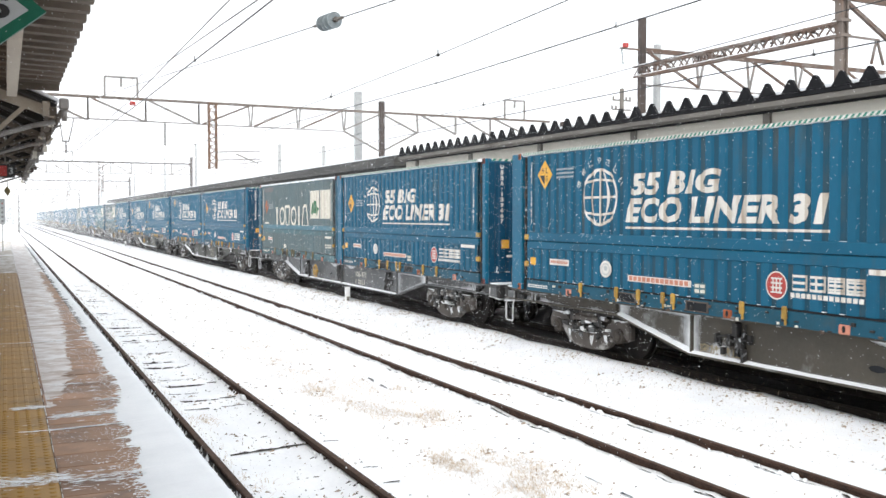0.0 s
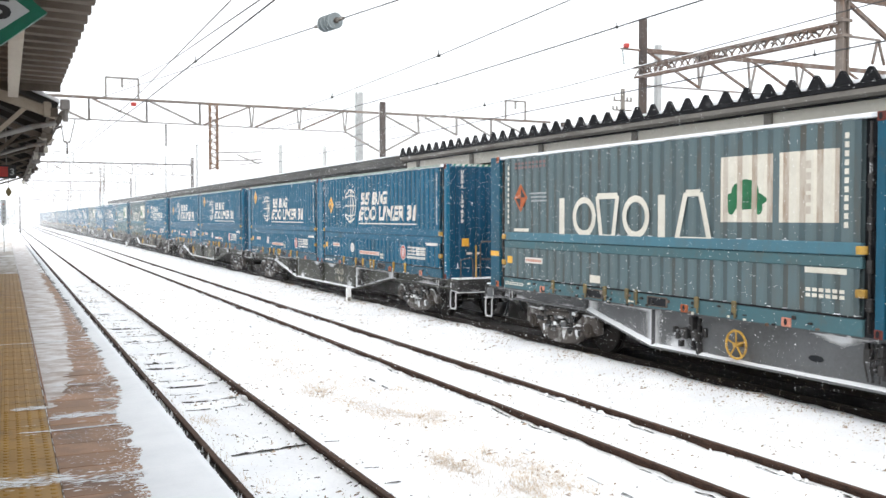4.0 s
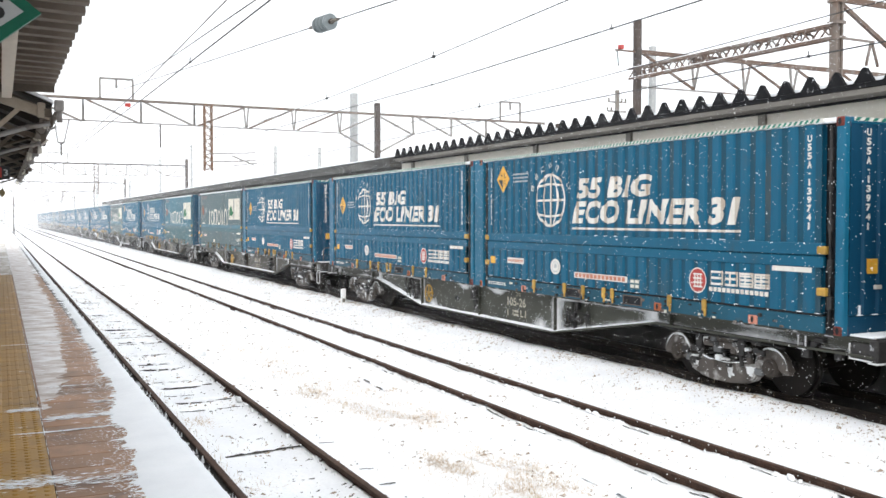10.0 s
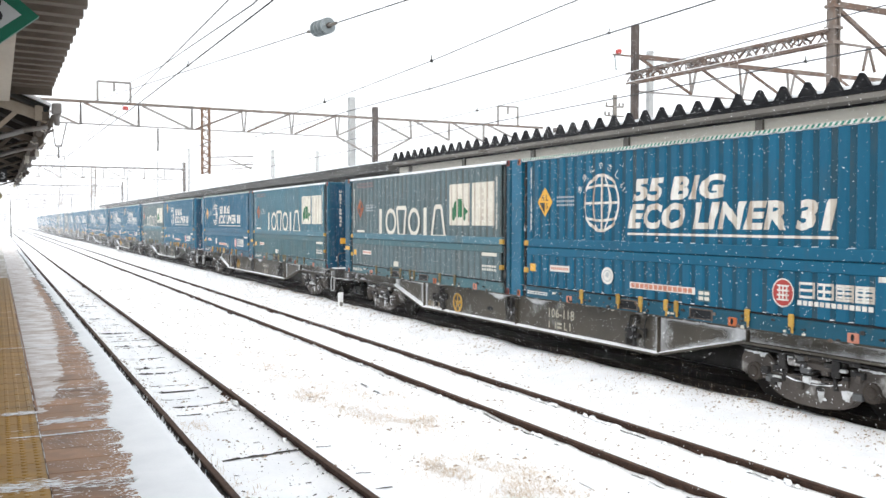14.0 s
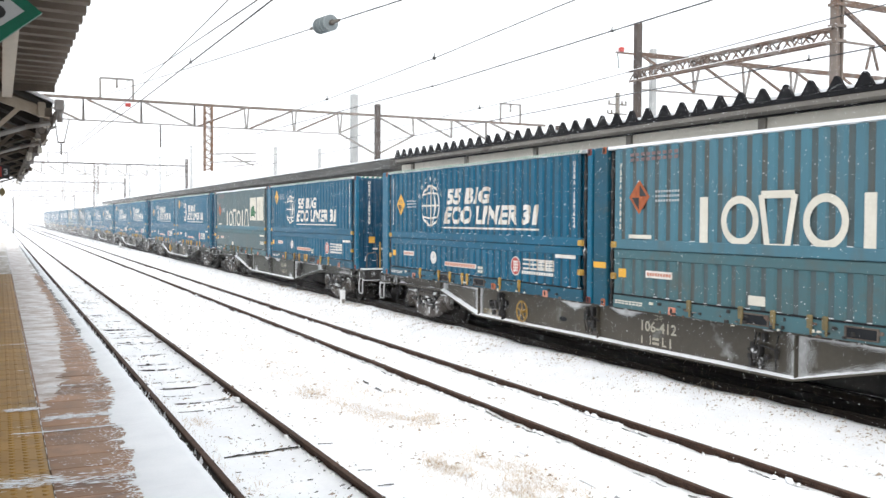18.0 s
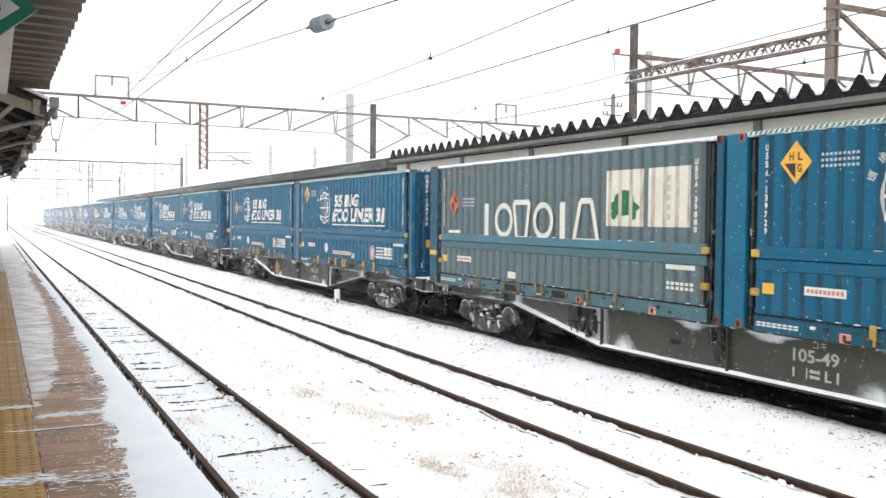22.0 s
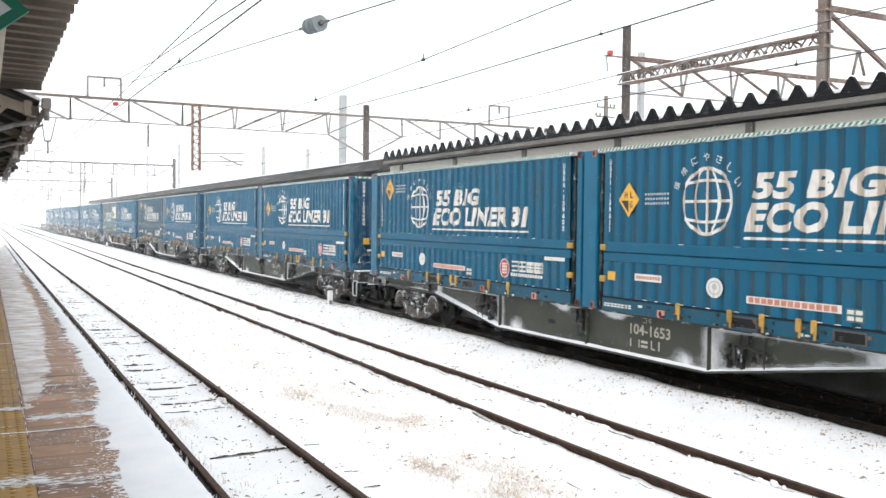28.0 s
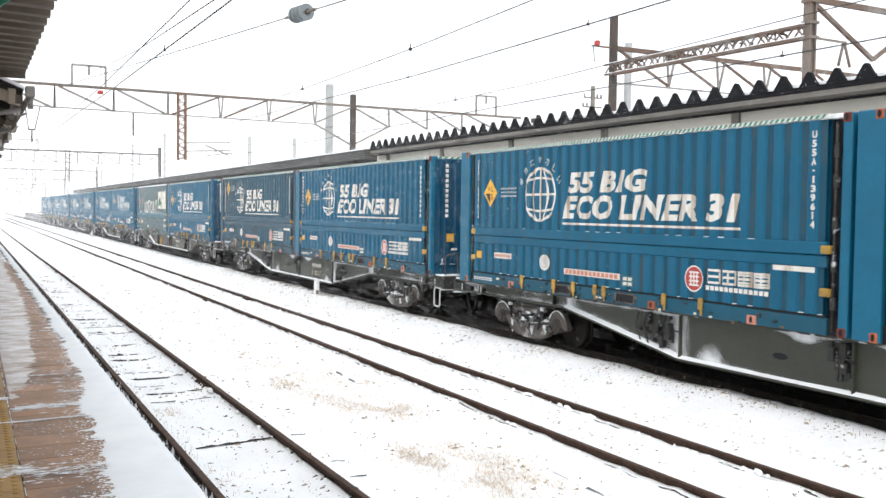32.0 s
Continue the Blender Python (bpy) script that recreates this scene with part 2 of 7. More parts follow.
s_noise, s_tc, s_sum, s_map = sn.new("ShaderNodeTexNoise"), sn.new("ShaderNodeTexCoord"), sn.new("ShaderNodeMath"), sn.new("ShaderNodeMapRange")
s_at.attribute_name = "cover"
s_noise.inputs["Scale"].default_value, s_noise.inputs["Detail"].default_value, s_noise.inputs["Roughness"].default_value = 7.0, 6.0, 0.65
s_sum.operation = "MULTIPLY_ADD"
s_sum.inputs[1].default_value = 0.55
s_map.inputs["From Min"].default_value, s_map.inputs["From Max"].default_value = 0.47, 1.12
sl.new(s_tc.outputs["Object"], s_noise.inputs["Vector"])
sl.new(s_noise.outputs["Fac"], s_sum.inputs[0])
sl.new(s_at.outputs["Fac"], s_sum.inputs[2])
sl.new(s_sum.outputs[0], s_map.inputs["Value"])
sl.new(s_map.outputs[0], s_mix.inputs[0])
sl.new(s_clear.outputs[0], s_mix.inputs[1])
sl.new(sn["Principled BSDF"].outputs[0], s_mix.inputs[2])
sl.new(s_mix.outputs[0], sn["Material Output"].inputs[0])
RUST_RED = material("rusty_red", (0.22, 0.035, 0.025), (0.06, 0.02, 0.015), 0.7, 0, 9, 50, 0.2)
FADED_GREY = material("grey_faded_blue", (0.110, 0.165, 0.180), (0.112, 0.146, 0.150), 0.6, 0, 1.2, 16, 0.08, spec=0.25, stretch=(1, 1, 0.3), top=(0.125, 0.135, 0.128), top_amt=(0.54, 0.80), top_scale=2.2)
WHEEL = material("wheel_steel", (0.022, 0.018, 0.015), (0.011, 0.009, 0.008), 0.85, 0.1, 4, 40, 0.3, top=(0.20, 0.19, 0.18), top_amt=(0.64, 0.80), top_scale=5)
GEAR = material("brake_gear", (0.060, 0.056, 0.054), (0.020, 0.020, 0.021), 0.7, 0.3, 5, 40, 0.3, top=(0.75, 0.77, 0.79), top_amt=(0.60, 0.70), top_scale=7)
STEP_WHITE = material("white_step", (0.66, 0.67, 0.67), (0.42, 0.42, 0.42), 0.5, 0.2, 6, 50, 0.1)
MARKER_WHITE = material("marker_white", (0.86, 0.87, 0.87), (0.72, 0.72, 0.71), 0.6, 0, 4, 40, 0.1)
TUBE = material("grey_tube", (0.16, 0.13, 0.11), (0.08, 0.06, 0.05), 0.5, 0.5, 6, 40, 0.1)
RUST_STEEL = material("rusted_steel", (0.165, 0.105, 0.075), (0.105, 0.078, 0.066), 0.8, 0.15, 3, 30, 0.3, top=(0.25, 0.235, 0.22), top_amt=(0.50, 0.68))
RUST_ORANGE = material("orange_rust", (0.225, 0.125, 0.070), (0.150, 0.090, 0.060), 0.85, 0.05, 3, 30, 0.3)
GALV = material("galvanised_steel", (0.30, 0.285, 0.27), (0.19, 0.175, 0.165), 0.6, 0.4, 3, 30, 0.2, top=(0.22, 0.13, 0.085), top_amt=(0.58, 0.74))
POLE_DARK = material("dark_pole", (0.085, 0.065, 0.055), (0.05, 0.04, 0.036), 0.7, 0.2, 2, 30, 0.2)
CONCRETE = material("pale_concrete", (0.42, 0.43, 0.43), (0.32, 0.33, 0.33), 0.85, 0, 2, 30, 0.2)
WIRE = material("wire", (0.05, 0.05, 0.052), (0.03, 0.03, 0.03), 0.5, 0.5, 5, 40, 0)
PORCELAIN = material("grey_porcelain", (0.24, 0.275, 0.285), (0.15, 0.175, 0.185), 0.3, 0, 5, 40, 0, spec=0.5)
ROOF_DARK = material("dark_folded_roof", (0.018, 0.018, 0.020), (0.009, 0.009, 0.010), 0.85, 0.0, 2, 30, 0.3, spec=0.12)
ROOF_FAR = material("old_roof_edge", (0.12, 0.115, 0.105), (0.045, 0.044, 0.042), 0.8, 0, 1.6, 20, 0.3, stretch=(1, 0.3, 4), top=(0.03, 0.03, 0.03), top_amt=(0.5, 0.65), top_scale=3)
GUTTER = material("gutter_grey", (0.205, 0.188, 0.165), (0.115, 0.104, 0.092), 0.7, 0.05, 2, 30, 0.25, top=(0.085, 0.070, 0.058), top_amt=(0.56, 0.74), top_scale=2.5, stretch=(1, 0.4, 1.5))
CREAM_STEEL = material("cream_beam", (0.61, 0.575, 0.50), (0.47, 0.44, 0.38), 0.65, 0, 1.5, 20, 0.1, stretch=(1, 0.3, 1), top=(0.34, 0.29, 0.235), top_amt=(0.60, 0.80), top_scale=2)
CANOPY_SHEET = material("canopy_underside", (0.172, 0.141, 0.114), (0.118, 0.095, 0.076), 0.65, 0.05, 1.5, 20, 0.1)
CANOPY_TIMBER = material("canopy_timber", (0.145, 0.118, 0.092), (0.072, 0.058, 0.046), 0.8, 0, 2, 30, 0.3, stretch=(1, 0.4, 1))
# near black: the gloom under the roof is put into the board colour
CANOPY_SHADE = material("shaded_canopy_boards", (0.020, 0.0165, 0.0135), (0.011, 0.009, 0.0075), 0.85, 0, 1.5, 20, 0.3)
PAVER = material("wet_brown_paver", (0.400, 0.225, 0.130), (0.265, 0.148, 0.084), 0.50, 0, 2.0, 70, 0.6, spec=0.2, rand=0.16, dist=0.005, top=(0.180, 0.112, 0.076), top_amt=(0.47, 0.66), top_scale=2.6)
# pale patches on far paving: thin snow, plus painted wet glare
PAVER_FAR = material("far_paver", (0.30, 0.22, 0.175), (0.15, 0.115, 0.095), 0.30, 0, 0.8, 30, 0.3, spec=0.45, dist=0.004, top=(0.72, 0.705, 0.70), top_amt=(0.44, 0.54), top_scale=1.3, stretch=(2.2, 1, 1))
# whitish coat: some snow, and the wet strip's reflection as colour
TACTILE_FAR = material("pale_far_tactile", (0.34, 0.26, 0.16), (0.24, 0.17, 0.09), 0.4, 0, 1.2, 30, 0.25, spec=0.4, dist=0.003, top=(0.70, 0.685, 0.67), top_amt=(0.40, 0.60), top_scale=1.3, stretch=(2.5, 0.6, 1))
TACTILE = material("tactile_yellow", (0.410, 0.232, 0.052), (0.285, 0.158, 0.036), 0.45, 0, 2.5, 60, 0.25, spec=0.4, rand=0.08, dist=0.003, top=(0.19, 0.11, 0.04), top_amt=(0.52, 0.72), top_scale=3)
PLAT_SIDE = material("platform_face", (0.24, 0.23, 0.22), (0.15, 0.145, 0.14), 0.85, 0, 2, 30, 0.4)
SIGN_GREEN = material("sign_green", (0.004, 0.13, 0.075), (0.003, 0.10, 0.06), 0.4, 0, 4, 40, 0)
SIGN_WHITE = material("sign_white", (0.45, 0.47, 0.47), (0.40, 0.42, 0.42), 0.4, 0, 4, 40, 0)
HOUSE_WALL = material("far_wall", (0.42, 0.43, 0.44), (0.34, 0.35, 0.36), 0.8, 0, 1, 10, 0.1)


# ---- building helpers ----
def box(bm, x0, x1, y0, y1, z0, z1):
    v = [bm.verts.new(p) for p in ((x0, y0, z0), (x1, y0, z0), (x1, y1, z0), (x0, y1, z0), (x0, y0, z1), (x1, y0, z1), (x1, y1, z1), (x0, y1, z1))]
    for f in ((3, 2, 1, 0), (4, 5, 6, 7), (0, 1, 5, 4), (1, 2, 6, 5), (2, 3, 7, 6), (3, 0, 4, 7)):
        bm.faces.new([v[i] for i in f])


def bevelled(bm, x0, x1, y0, y1, z0, z1, r=0.01):
    """A box with chamfered edges."""
    bx = bmesh.new()
    box(bx, x0, x1, y0, y1, z0, z1)
    bmesh.ops.bevel(bx, geom=list(bx.edges), offset=r, segments=1, affect="EDGES")
    me = bpy.data.meshes.new("tmp")
    bx.to_mesh(me)
    bx.free()
    bm.from_mesh(me)
    bpy.data.meshes.remove(me)


def rod(bm, a, b, r, n=8, r2=None):
    a, b = Vector(a), Vector(b)
    d = (b - a).normalized()
    u = d.orthogonal().normalized()
    w = d.cross(u)
    r2 = r if r2 is None else r2
    ring = lambda c, q: [bm.verts.new(c + (u * math.cos(6.283185 * i / n) + w * math.sin(6.283185 * i / n)) * q) for i in range(n)]
    p, q = ring(a, r), ring(b, r2)
    for i in range(n):
        f = bm.faces.new((p[i], p[(i + 1) % n], q[(i + 1) % n], q[i]))
        f.smooth = n > 6
    bm.faces.new(p[::-1])
    bm.faces.new(q)


def bar(bm, a, b, w, h):
    """A square bar from a to b."""
    a, b = Vector(a), Vector(b)
    d = (b - a).normalized()
    u = d.cross(Vector((0, 0, 1)))
    u = (u if u.length > 0.01 else Vector((1, 0, 0))).normalized()
    k = u.cross(d)
    s = [(-1, -1), (1, -1), (1, 1), (-1, 1)]
    p = [bm.verts.new(a + u * i * w / 2 + k * j * h / 2) for i, j in s]
    q = [bm.verts.new(b + u * i * w / 2 + k * j * h / 2) for i, j in s]
    for i in range(4):
        bm.faces.new((p[i], p[(i + 1) % 4], q[(i + 1) % 4], q[i]))
    bm.faces.new(p[::-1])
    bm.faces.new(q)


def extrude(bm, pts, to3, a, b):
    """A closed outline pts swept from a to b; to3(p, q, s) places it."""
    p = [bm.verts.new(to3(u, v, a)) for u, v in pts]
    q = [bm.verts.new(to3(u, v, b)) for u, v in pts]
    k = len(pts)
    for i in range(k):
        bm.faces.new((p[i], p[(i + 1) % k], q[(i + 1) % k], q[i]))
    bm.faces.new(p[::-1])
    bm.faces.new(q)


def in_x(u, v, s):
    return (s, u, v)


def in_y(u, v, s):
    return (u, s, v)


def finish(bm, name, mat):
    bmesh.ops.recalc_face_normals(bm, faces=bm.faces)
    me = bpy.data.meshes.new(name)
    bm.to_mesh(me)
    bm.free()
    me.materials.append(mat)
    return me


def part(name, bm, mat, parent=None, label=""):
    ob = new(name, finish(bm, name, mat))
    ob.parent = parent
    return tagged(ob, label)


def made(fn, *args, **kw):
    bm = bmesh.new()
    fn(bm, *args, **kw)
    return bm


def thing(name, x=0.0, y=0.0, z=0.0):
    ob = new(name)
    ob.empty_display_size = 0.3
    ob.location = (x, y, z)
    return ob


def piece(name, me, parent, x, y, z, rz=0.0):
    ob = new(name, me)
    ob.parent = parent
    ob.location = (x, y, z)
    ob.rotation_euler[2] = rz
    return ob


def lettering(body, size, bold=0.0, shear=0.0, line=1.0, align="LEFT", spacing=1.0):
    """A flat mesh of the words, in x to the right and y up."""
    c = bpy.data.curves.new("words", "FONT")
    c.body, c.size, c.shear, c.space_line, c.align_x, c.offset, c.space_character, c.space_word = body, size, shear, line, align, bold, spacing, 0.72
    c.resolution_u = 3
    ob = bpy.data.objects.new("words", c)
    scene.collection.objects.link(ob)
    bpy.context.view_layer.update()
    me = bpy.data.meshes.new_from_object(ob.evaluated_get(bpy.context.evaluated_depsgraph_get()))
    bpy.data.objects.remove(ob)
    bpy.data.curves.remove(c)
    return me


def fitted(me, w, h):
    """Scales and moves a lettering mesh to fill 0..w, 0..h."""
    co = np.array([v.co[:2] for v in me.vertices])
    lo, hi = co.min(0), co.max(0)
    for v in me.vertices:
        v.co.x = (v.co.x - lo[0]) / (hi[0] - lo[0]) * w
        v.co.y = (v.co.y - lo[1]) / (hi[1] - lo[1]) * h
    return me


# ---- ground ----
def heights(x, y):
    """The snow's relief."""
    h = 0.035 * noise.noise((x * 0.7, y * 0.7, 0)) + 0.018 * noise.noise((x * 2.7, y * 2.7, 4))
    for c in (TRACK_1, TRACK_2):
        d = abs(x - c)
        if d < 0.95:
            h = h * 0.5 + 0.018
        if x > 1.95:
            h += (0.085 + 0.030 * noise.noise((x * 2, y * 5.5, 9))) * max(0.0, 1 - abs(d - 0.55) / 0.30)
    if x > 8.2:
        h += 0.125 * min(1.0, (x - 8.2) / 1.05) ** 1.3
    return h - 0.02


TRACK_1, TRACK_2, TRACK_3 = 2.42, 6.28, 10.30
GAUGE = 0.55

me = bpy.data.meshes.new("ground")
xs = [-900, -300, -80, -20, -6, 0, 0.9] + [1.0 + 0.11 * i for i in range(76)] + [9.33, 9.40, 9.46, 9.52, 11.2, 12, 16, 30, 80, 300, 900]
ys = [-200, -60, -15, 0] + [3.5 + 0.16 * i * (1 + i * 0.006) for i in range(150)] + [80, 110, 160, 240, 400, 800, 1500]
sway = lambda x, y: (0.08 * noise.noise((0, y * 0.6, 0)) + 0.05 * noise.noise((3, y * 2.3, 0)) + 0.03 * noise.noise((7, y * 6.0, 0))) if 9.3 < x < 9.6 else 0.0
verts = [(x + sway(x, y), y, heights(x, y) if 1.0 <= x <= 9.47 and 3 < y < 140 else (-0.02 if not 9.3 < x < 11.5 else -0.06)) for y in ys for x in xs]
nx = len(xs)
faces = [(j * nx + i, j * nx + i + 1, (j + 1) * nx + i + 1, (j + 1) * nx + i) for j in range(len(ys) - 1) for i in range(nx - 1)]
me.from_pydata(verts, [], faces)
for p in me.polygons:
    p.use_smooth = True
me.materials.append(SNOW)
tagged(new("ground", me), "fresh snow lying over a railway yard", "ground", kind="structure")

# dark, wind-swept bed under the freight train
bm = bmesh.new()
ring = []
steps = [-40, 0]
while steps[-1] < 440:
    steps.append(steps[-1] + 0.05 * (1 + 0.06 * steps[-1]))
for y in steps:
    a = 9.42 + 0.10 * noise.noise((0, y * 0.6, 0)) + 0.06 * noise.noise((3, y * 2.7, 0)) + 0.05 * noise.noise((5, y * 9, 0))
    ring.append([bm.verts.new(p) for p in ((a, y, -0.012), (a + 0.25, y, 0.03), (10.3, y, 0.04), (11.35, y, 0.0))])
for p, q in zip(ring, ring[1:]):
    for i in range(3):
        bm.faces.new((p[i], p[i + 1], q[i + 1], q[i]))
bed = part("track_bed", bm, BED)
tagged(bed, "dark wet ballast swept clear of snow below the train", "track bed", kind="structure")


# ---- tracks ----
RAIL_OUTLINE = [(-0.06, 0), (0.06, 0), (0.06, 0.012), (0.012, 0.03), (0.012, 0.115), (0.033, 0.125), (0.033, 0.15), (-0.033, 0.15), (-0.033, 0.125), (-0.012, 0.115), (-0.012, 0.03), (-0.06, 0.012)]


def track(c, label, y0=-40.0, y1=460.0, sleepers=0, joints=(), sink=0.0, iron=RUST_RAIL, tread=RAIL_TOP):
    t = thing("railway_track", c, 0, 0)
    tagged(t, label, "railway track", "railway tracks", "structure")
    for s in (-1, 1):
        bm = bmesh.new()
        extrude(bm, [(s * GAUGE + u, v) for u, v in RAIL_OUTLINE], in_y, y0, y1)
        r = part("rail", bm, iron, t)
        bm = bmesh.new()
        box(bm, s * GAUGE - 0.026, s * GAUGE + 0.026, y0, y1, 0.1502, 0.1535)
        part("rail_tread", bm, tread, r, "worn rail tread")
        for jy in joints:
            bm = bmesh.new()
            for e in (-1, 1):
                bevelled(bm, s * GAUGE + e * 0.035 - 0.014, s * GAUGE + e * 0.035 + 0.014, jy - 0.28, jy + 0.28, 0.045, 0.105, 0.006)
                for k in (-0.2, -0.07, 0.07, 0.2):
                    rod(bm, (s * GAUGE + e * 0.045, jy + k, 0.075), (s * GAUGE + e * 0.075, jy + k, 0.075), 0.017, 6)
            part("fishplate", bm, RUST_RAIL, r)
    if sleepers:
        meshes = []
        for v in range(4):
            bm = bmesh.new()
            bevelled(bm, -0.98, 0.98, -0.11, 0.11, -0.14, 0.012, 0.012)
            meshes.append(finish(bm, "sleeper", SLEEPER))
        caps = []
        for v in range(5):
            bm = bmesh.new()
            n = 64
            top = []
            for i in range(n + 1):
                x = -1.1 + 2.2 * i / n
                lift = 0.012 * noise.noise((x * 3 + v * 9, v * 3.1, 0)) + 0.012 * noise.noise((x * 13 + v, v * 1.7, 2))
                reach = -0.140 - 0.06 * min(1.0, max(0.0, (abs(x) - 0.55) * 8)) + 0.040 * noise.noise((x * 1.7 + 5 * v, 8.0 + v, 0)) + 0.035 * noise.noise((x * 9, 2.0 * v, 1)) + 0.02 * noise.noise((x * 24, 3.0 * v, 4))
                reach -= 0.07 if noise.noise((x * 5.5 + v * 3.3, v * 2.9, 6.0)) > 0.16 else 0.0
                top.append([bm.verts.new(p) for p in ((x, reach, -0.03), (x, reach + 0.03, 0.022 + lift), (x, 0.08, 0.028 + lift), (x, 0.17, -0.03))])
            for p, q in zip(top, top[1:]):
                for i in range(3):
                    f = bm.faces.new((p[i], q[i], q[i + 1], p[i + 1]))
                    f.smooth = True
            caps.append(finish(bm, "snow_cap", SNOW))
        for i in range(sleepers):
            y = 3.95 + 0.62 * i
            s = piece("sleeper", meshes[i % 4], t, random.uniform(-0.03, 0.03), y, random.uniform(-0.045, 0.012) - sink, random.uniform(-0.02, 0.02))
            if sink == 0 and (i < 13 or i % 3 == 1):
                s.location.z = -0.05
            piece("snow_cap", caps[(i * 7) % 5], s, 0, random.uniform(0.0, 0.04), random.uniform(-0.006, 0.002))
    return t


track(TRACK_1, "rusty rails and half-buried sleepers in snow", sleepers=44, joints=(13.3, 38.0))
track(TRACK_2, "rusty rails with snow between them", sleepers=30, joints=(25.4, 50.0), sink=0.03)
track(TRACK_3, "rails on dark ballast under the freight train", iron=SHADED_RAIL, tread=SHADED_RAIL)

# ---- platform on the near side ----
PZ = 1.15
plat = thing("platform", 0, 0, 0)
tagged(plat, "station platform with wet brown pavers, tactile paving and drifted snow", "platform", kind="structure")
bm = bmesh.new()
box(bm, -7.0, 1.0, -14, 210, -0.1, PZ - 0.035)
part("platform_body", bm, PLAT_SIDE, plat)
bm = bmesh.new()
bevelled(bm, 0.86, 1.015, -14, 210, PZ - 0.16, PZ + 0.004, 0.012)
part("edge_coping", bm, PLAT_SIDE, plat)
# pavers that lie close are single pieces, the rest one sheet
bm = bmesh.new()
bevelled(bm, -0.149, 0.149, -0.149, 0.149, -0.035, 0.0, 0.004)
for a in range(4):
    for b in range(4):
        rod(bm, (-0.1125 + 0.075 * a, -0.1125 + 0.075 * b, 0.0), (-0.1125 + 0.075 * a, -0.1125 + 0.075 * b, 0.006), 0.020, 6, 0.012)
tile_dots = finish(bm, "tactile_tile", TACTILE)
bm = bmesh.new()
bevelled(bm, -0.149, 0.149, -0.149, 0.149, -0.035, 0.0, 0.004)
for a in range(4):
    bevelled(bm, -0.1125 + 0.075 * a - 0.014, -0.1125 + 0.075 * a + 0.014, -0.140, 0.140, -0.002, 0.006, 0.004)
tile_bars = finish(bm, "tactile_tile", TACTILE)
bm = bmesh.new()
bevelled(bm, -0.31, 0.31, -0.148, 0.148, -0.035, 0.0, 0.004)
paver_me = finish(bm, "paver", PAVER)
for i in range(75):
    y = 3.4 + 0.3 * i
    for x in (-0.21, 0.09):
        piece("tactile_tile", tile_dots if y < 7.5 else tile_bars, plat, x, y, PZ)
    piece("paver", paver_me, plat, 0.555, y, PZ + random.uniform(-0.002, 0.002))
    if i < 40:
        piece("paver", paver_me, plat, -0.675, y, PZ + random.uniform(-0.002, 0.002))
for name, y0, y1, stone, strip in (("far_pavers", 25.78, 210, PAVER_FAR, TACTILE_FAR), ("near_pavers", -14, 3.22, PAVER, TACTILE)):
    bm = bmesh.new()
    box(bm, 0.245, 0.86, y0, y1, PZ - 0.03, PZ)
    box(bm, -7, -0.365, y0, y1, PZ - 0.03, PZ)
    if y0 < 0:
        box(bm, -7, -0.99, 3.2, 25.8, PZ - 0.03, PZ)
    tagged(part(name, bm, stone, plat), kind="stuff")
    bm = bmesh.new()
    box(bm, -0.36, 0.24, y0, y1, PZ - 0.03, PZ + 0.003)
    for i in range(10):
        box(bm, -0.33 + 0.06 * i - 0.012, -0.33 + 0.06 * i + 0.012, y0, min(y1, 120), PZ + 0.003, PZ + 0.007)
    tagged(part("tactile_strip", bm, strip, plat), kind="stuff")

# snow drifted over the platform's edge: a ragged sheet with feathery streaks
bm = bmesh.new()
prev = None
y = -14.0
while y < 150:
    step = 0.012 + 0.0016 * max(0.0, y - 4) if y > 2.5 else 0.06
    rag = float(np.interp(y, (5.0, 5.7, 6.6, 7.1, 7.6, 8.6, 11.0, 14.0, 24.0), (0.64, 0.70, 0.74, 0.70, 0.79, 0.845, 0.88, 0.915, 0.915)))
    rag += 0.045 * noise.noise((0.0, y * 0.8, 1.0)) + 0.05 * noise.noise((7.0, y * 3.3, 1.0)) - 0.16 * max(0.0, noise.noise((3.0, y * 9.0, 2.0)) - 0.12) - 0.13 * max(0.0, noise.noise((5.0, y * 26.0, 2.0))) * (1 if y < 30 else 0.4)
    rag = min(rag, 0.955)
    row = [bm.verts.new(p) for p in ((rag, y, PZ + 0.002), (rag + 0.02, y, PZ + 0.007), (0.98, y, PZ + 0.024 + 0.006 * noise.noise((1, y * 2, 0))), (1.022 + 0.012 * noise.noise((2, y * 5, 0)), y, PZ + 0.018), (1.046 + 0.016 * noise.noise((2, y * 5, 0)), y, PZ - 0.025), (1.02, y, PZ - 0.05))]
    if prev:
        for i in range(5):
            f = bm.faces.new((prev[i], prev[i + 1], row[i + 1], row[i]))
            f.smooth = True
    prev = row
    y += step
snow_edge = part("platform_snow", bm, SNOW_CAP, None)
tagged(snow_edge, "wind-drifted snow along the platform edge", "snow", kind="stuff")

# beyond the canopy the whole platform lies under snow
bm = bmesh.new()
prev = None
for i in range(61):
    x = -7.0 + 8.04 * i / 60
    a = 59.0 + 5.0 * noise.noise((x * 1.3, 0.0, 6.0)) + 2.5 * noise.noise((x * 5.0, 1.0, 6.0)) - (5.0 if x > 0.5 else 0.0)
    row = [bm.verts.new((x, y, PZ + h)) for y, h in ((a, 0.006), (a + 0.4, 0.026), (110, 0.03), (210, 0.03))]
    if prev:
        for k in range(3):
            f = bm.faces.new((prev[k], row[k], row[k + 1], prev[k + 1]))
            f.smooth = True
    prev = row
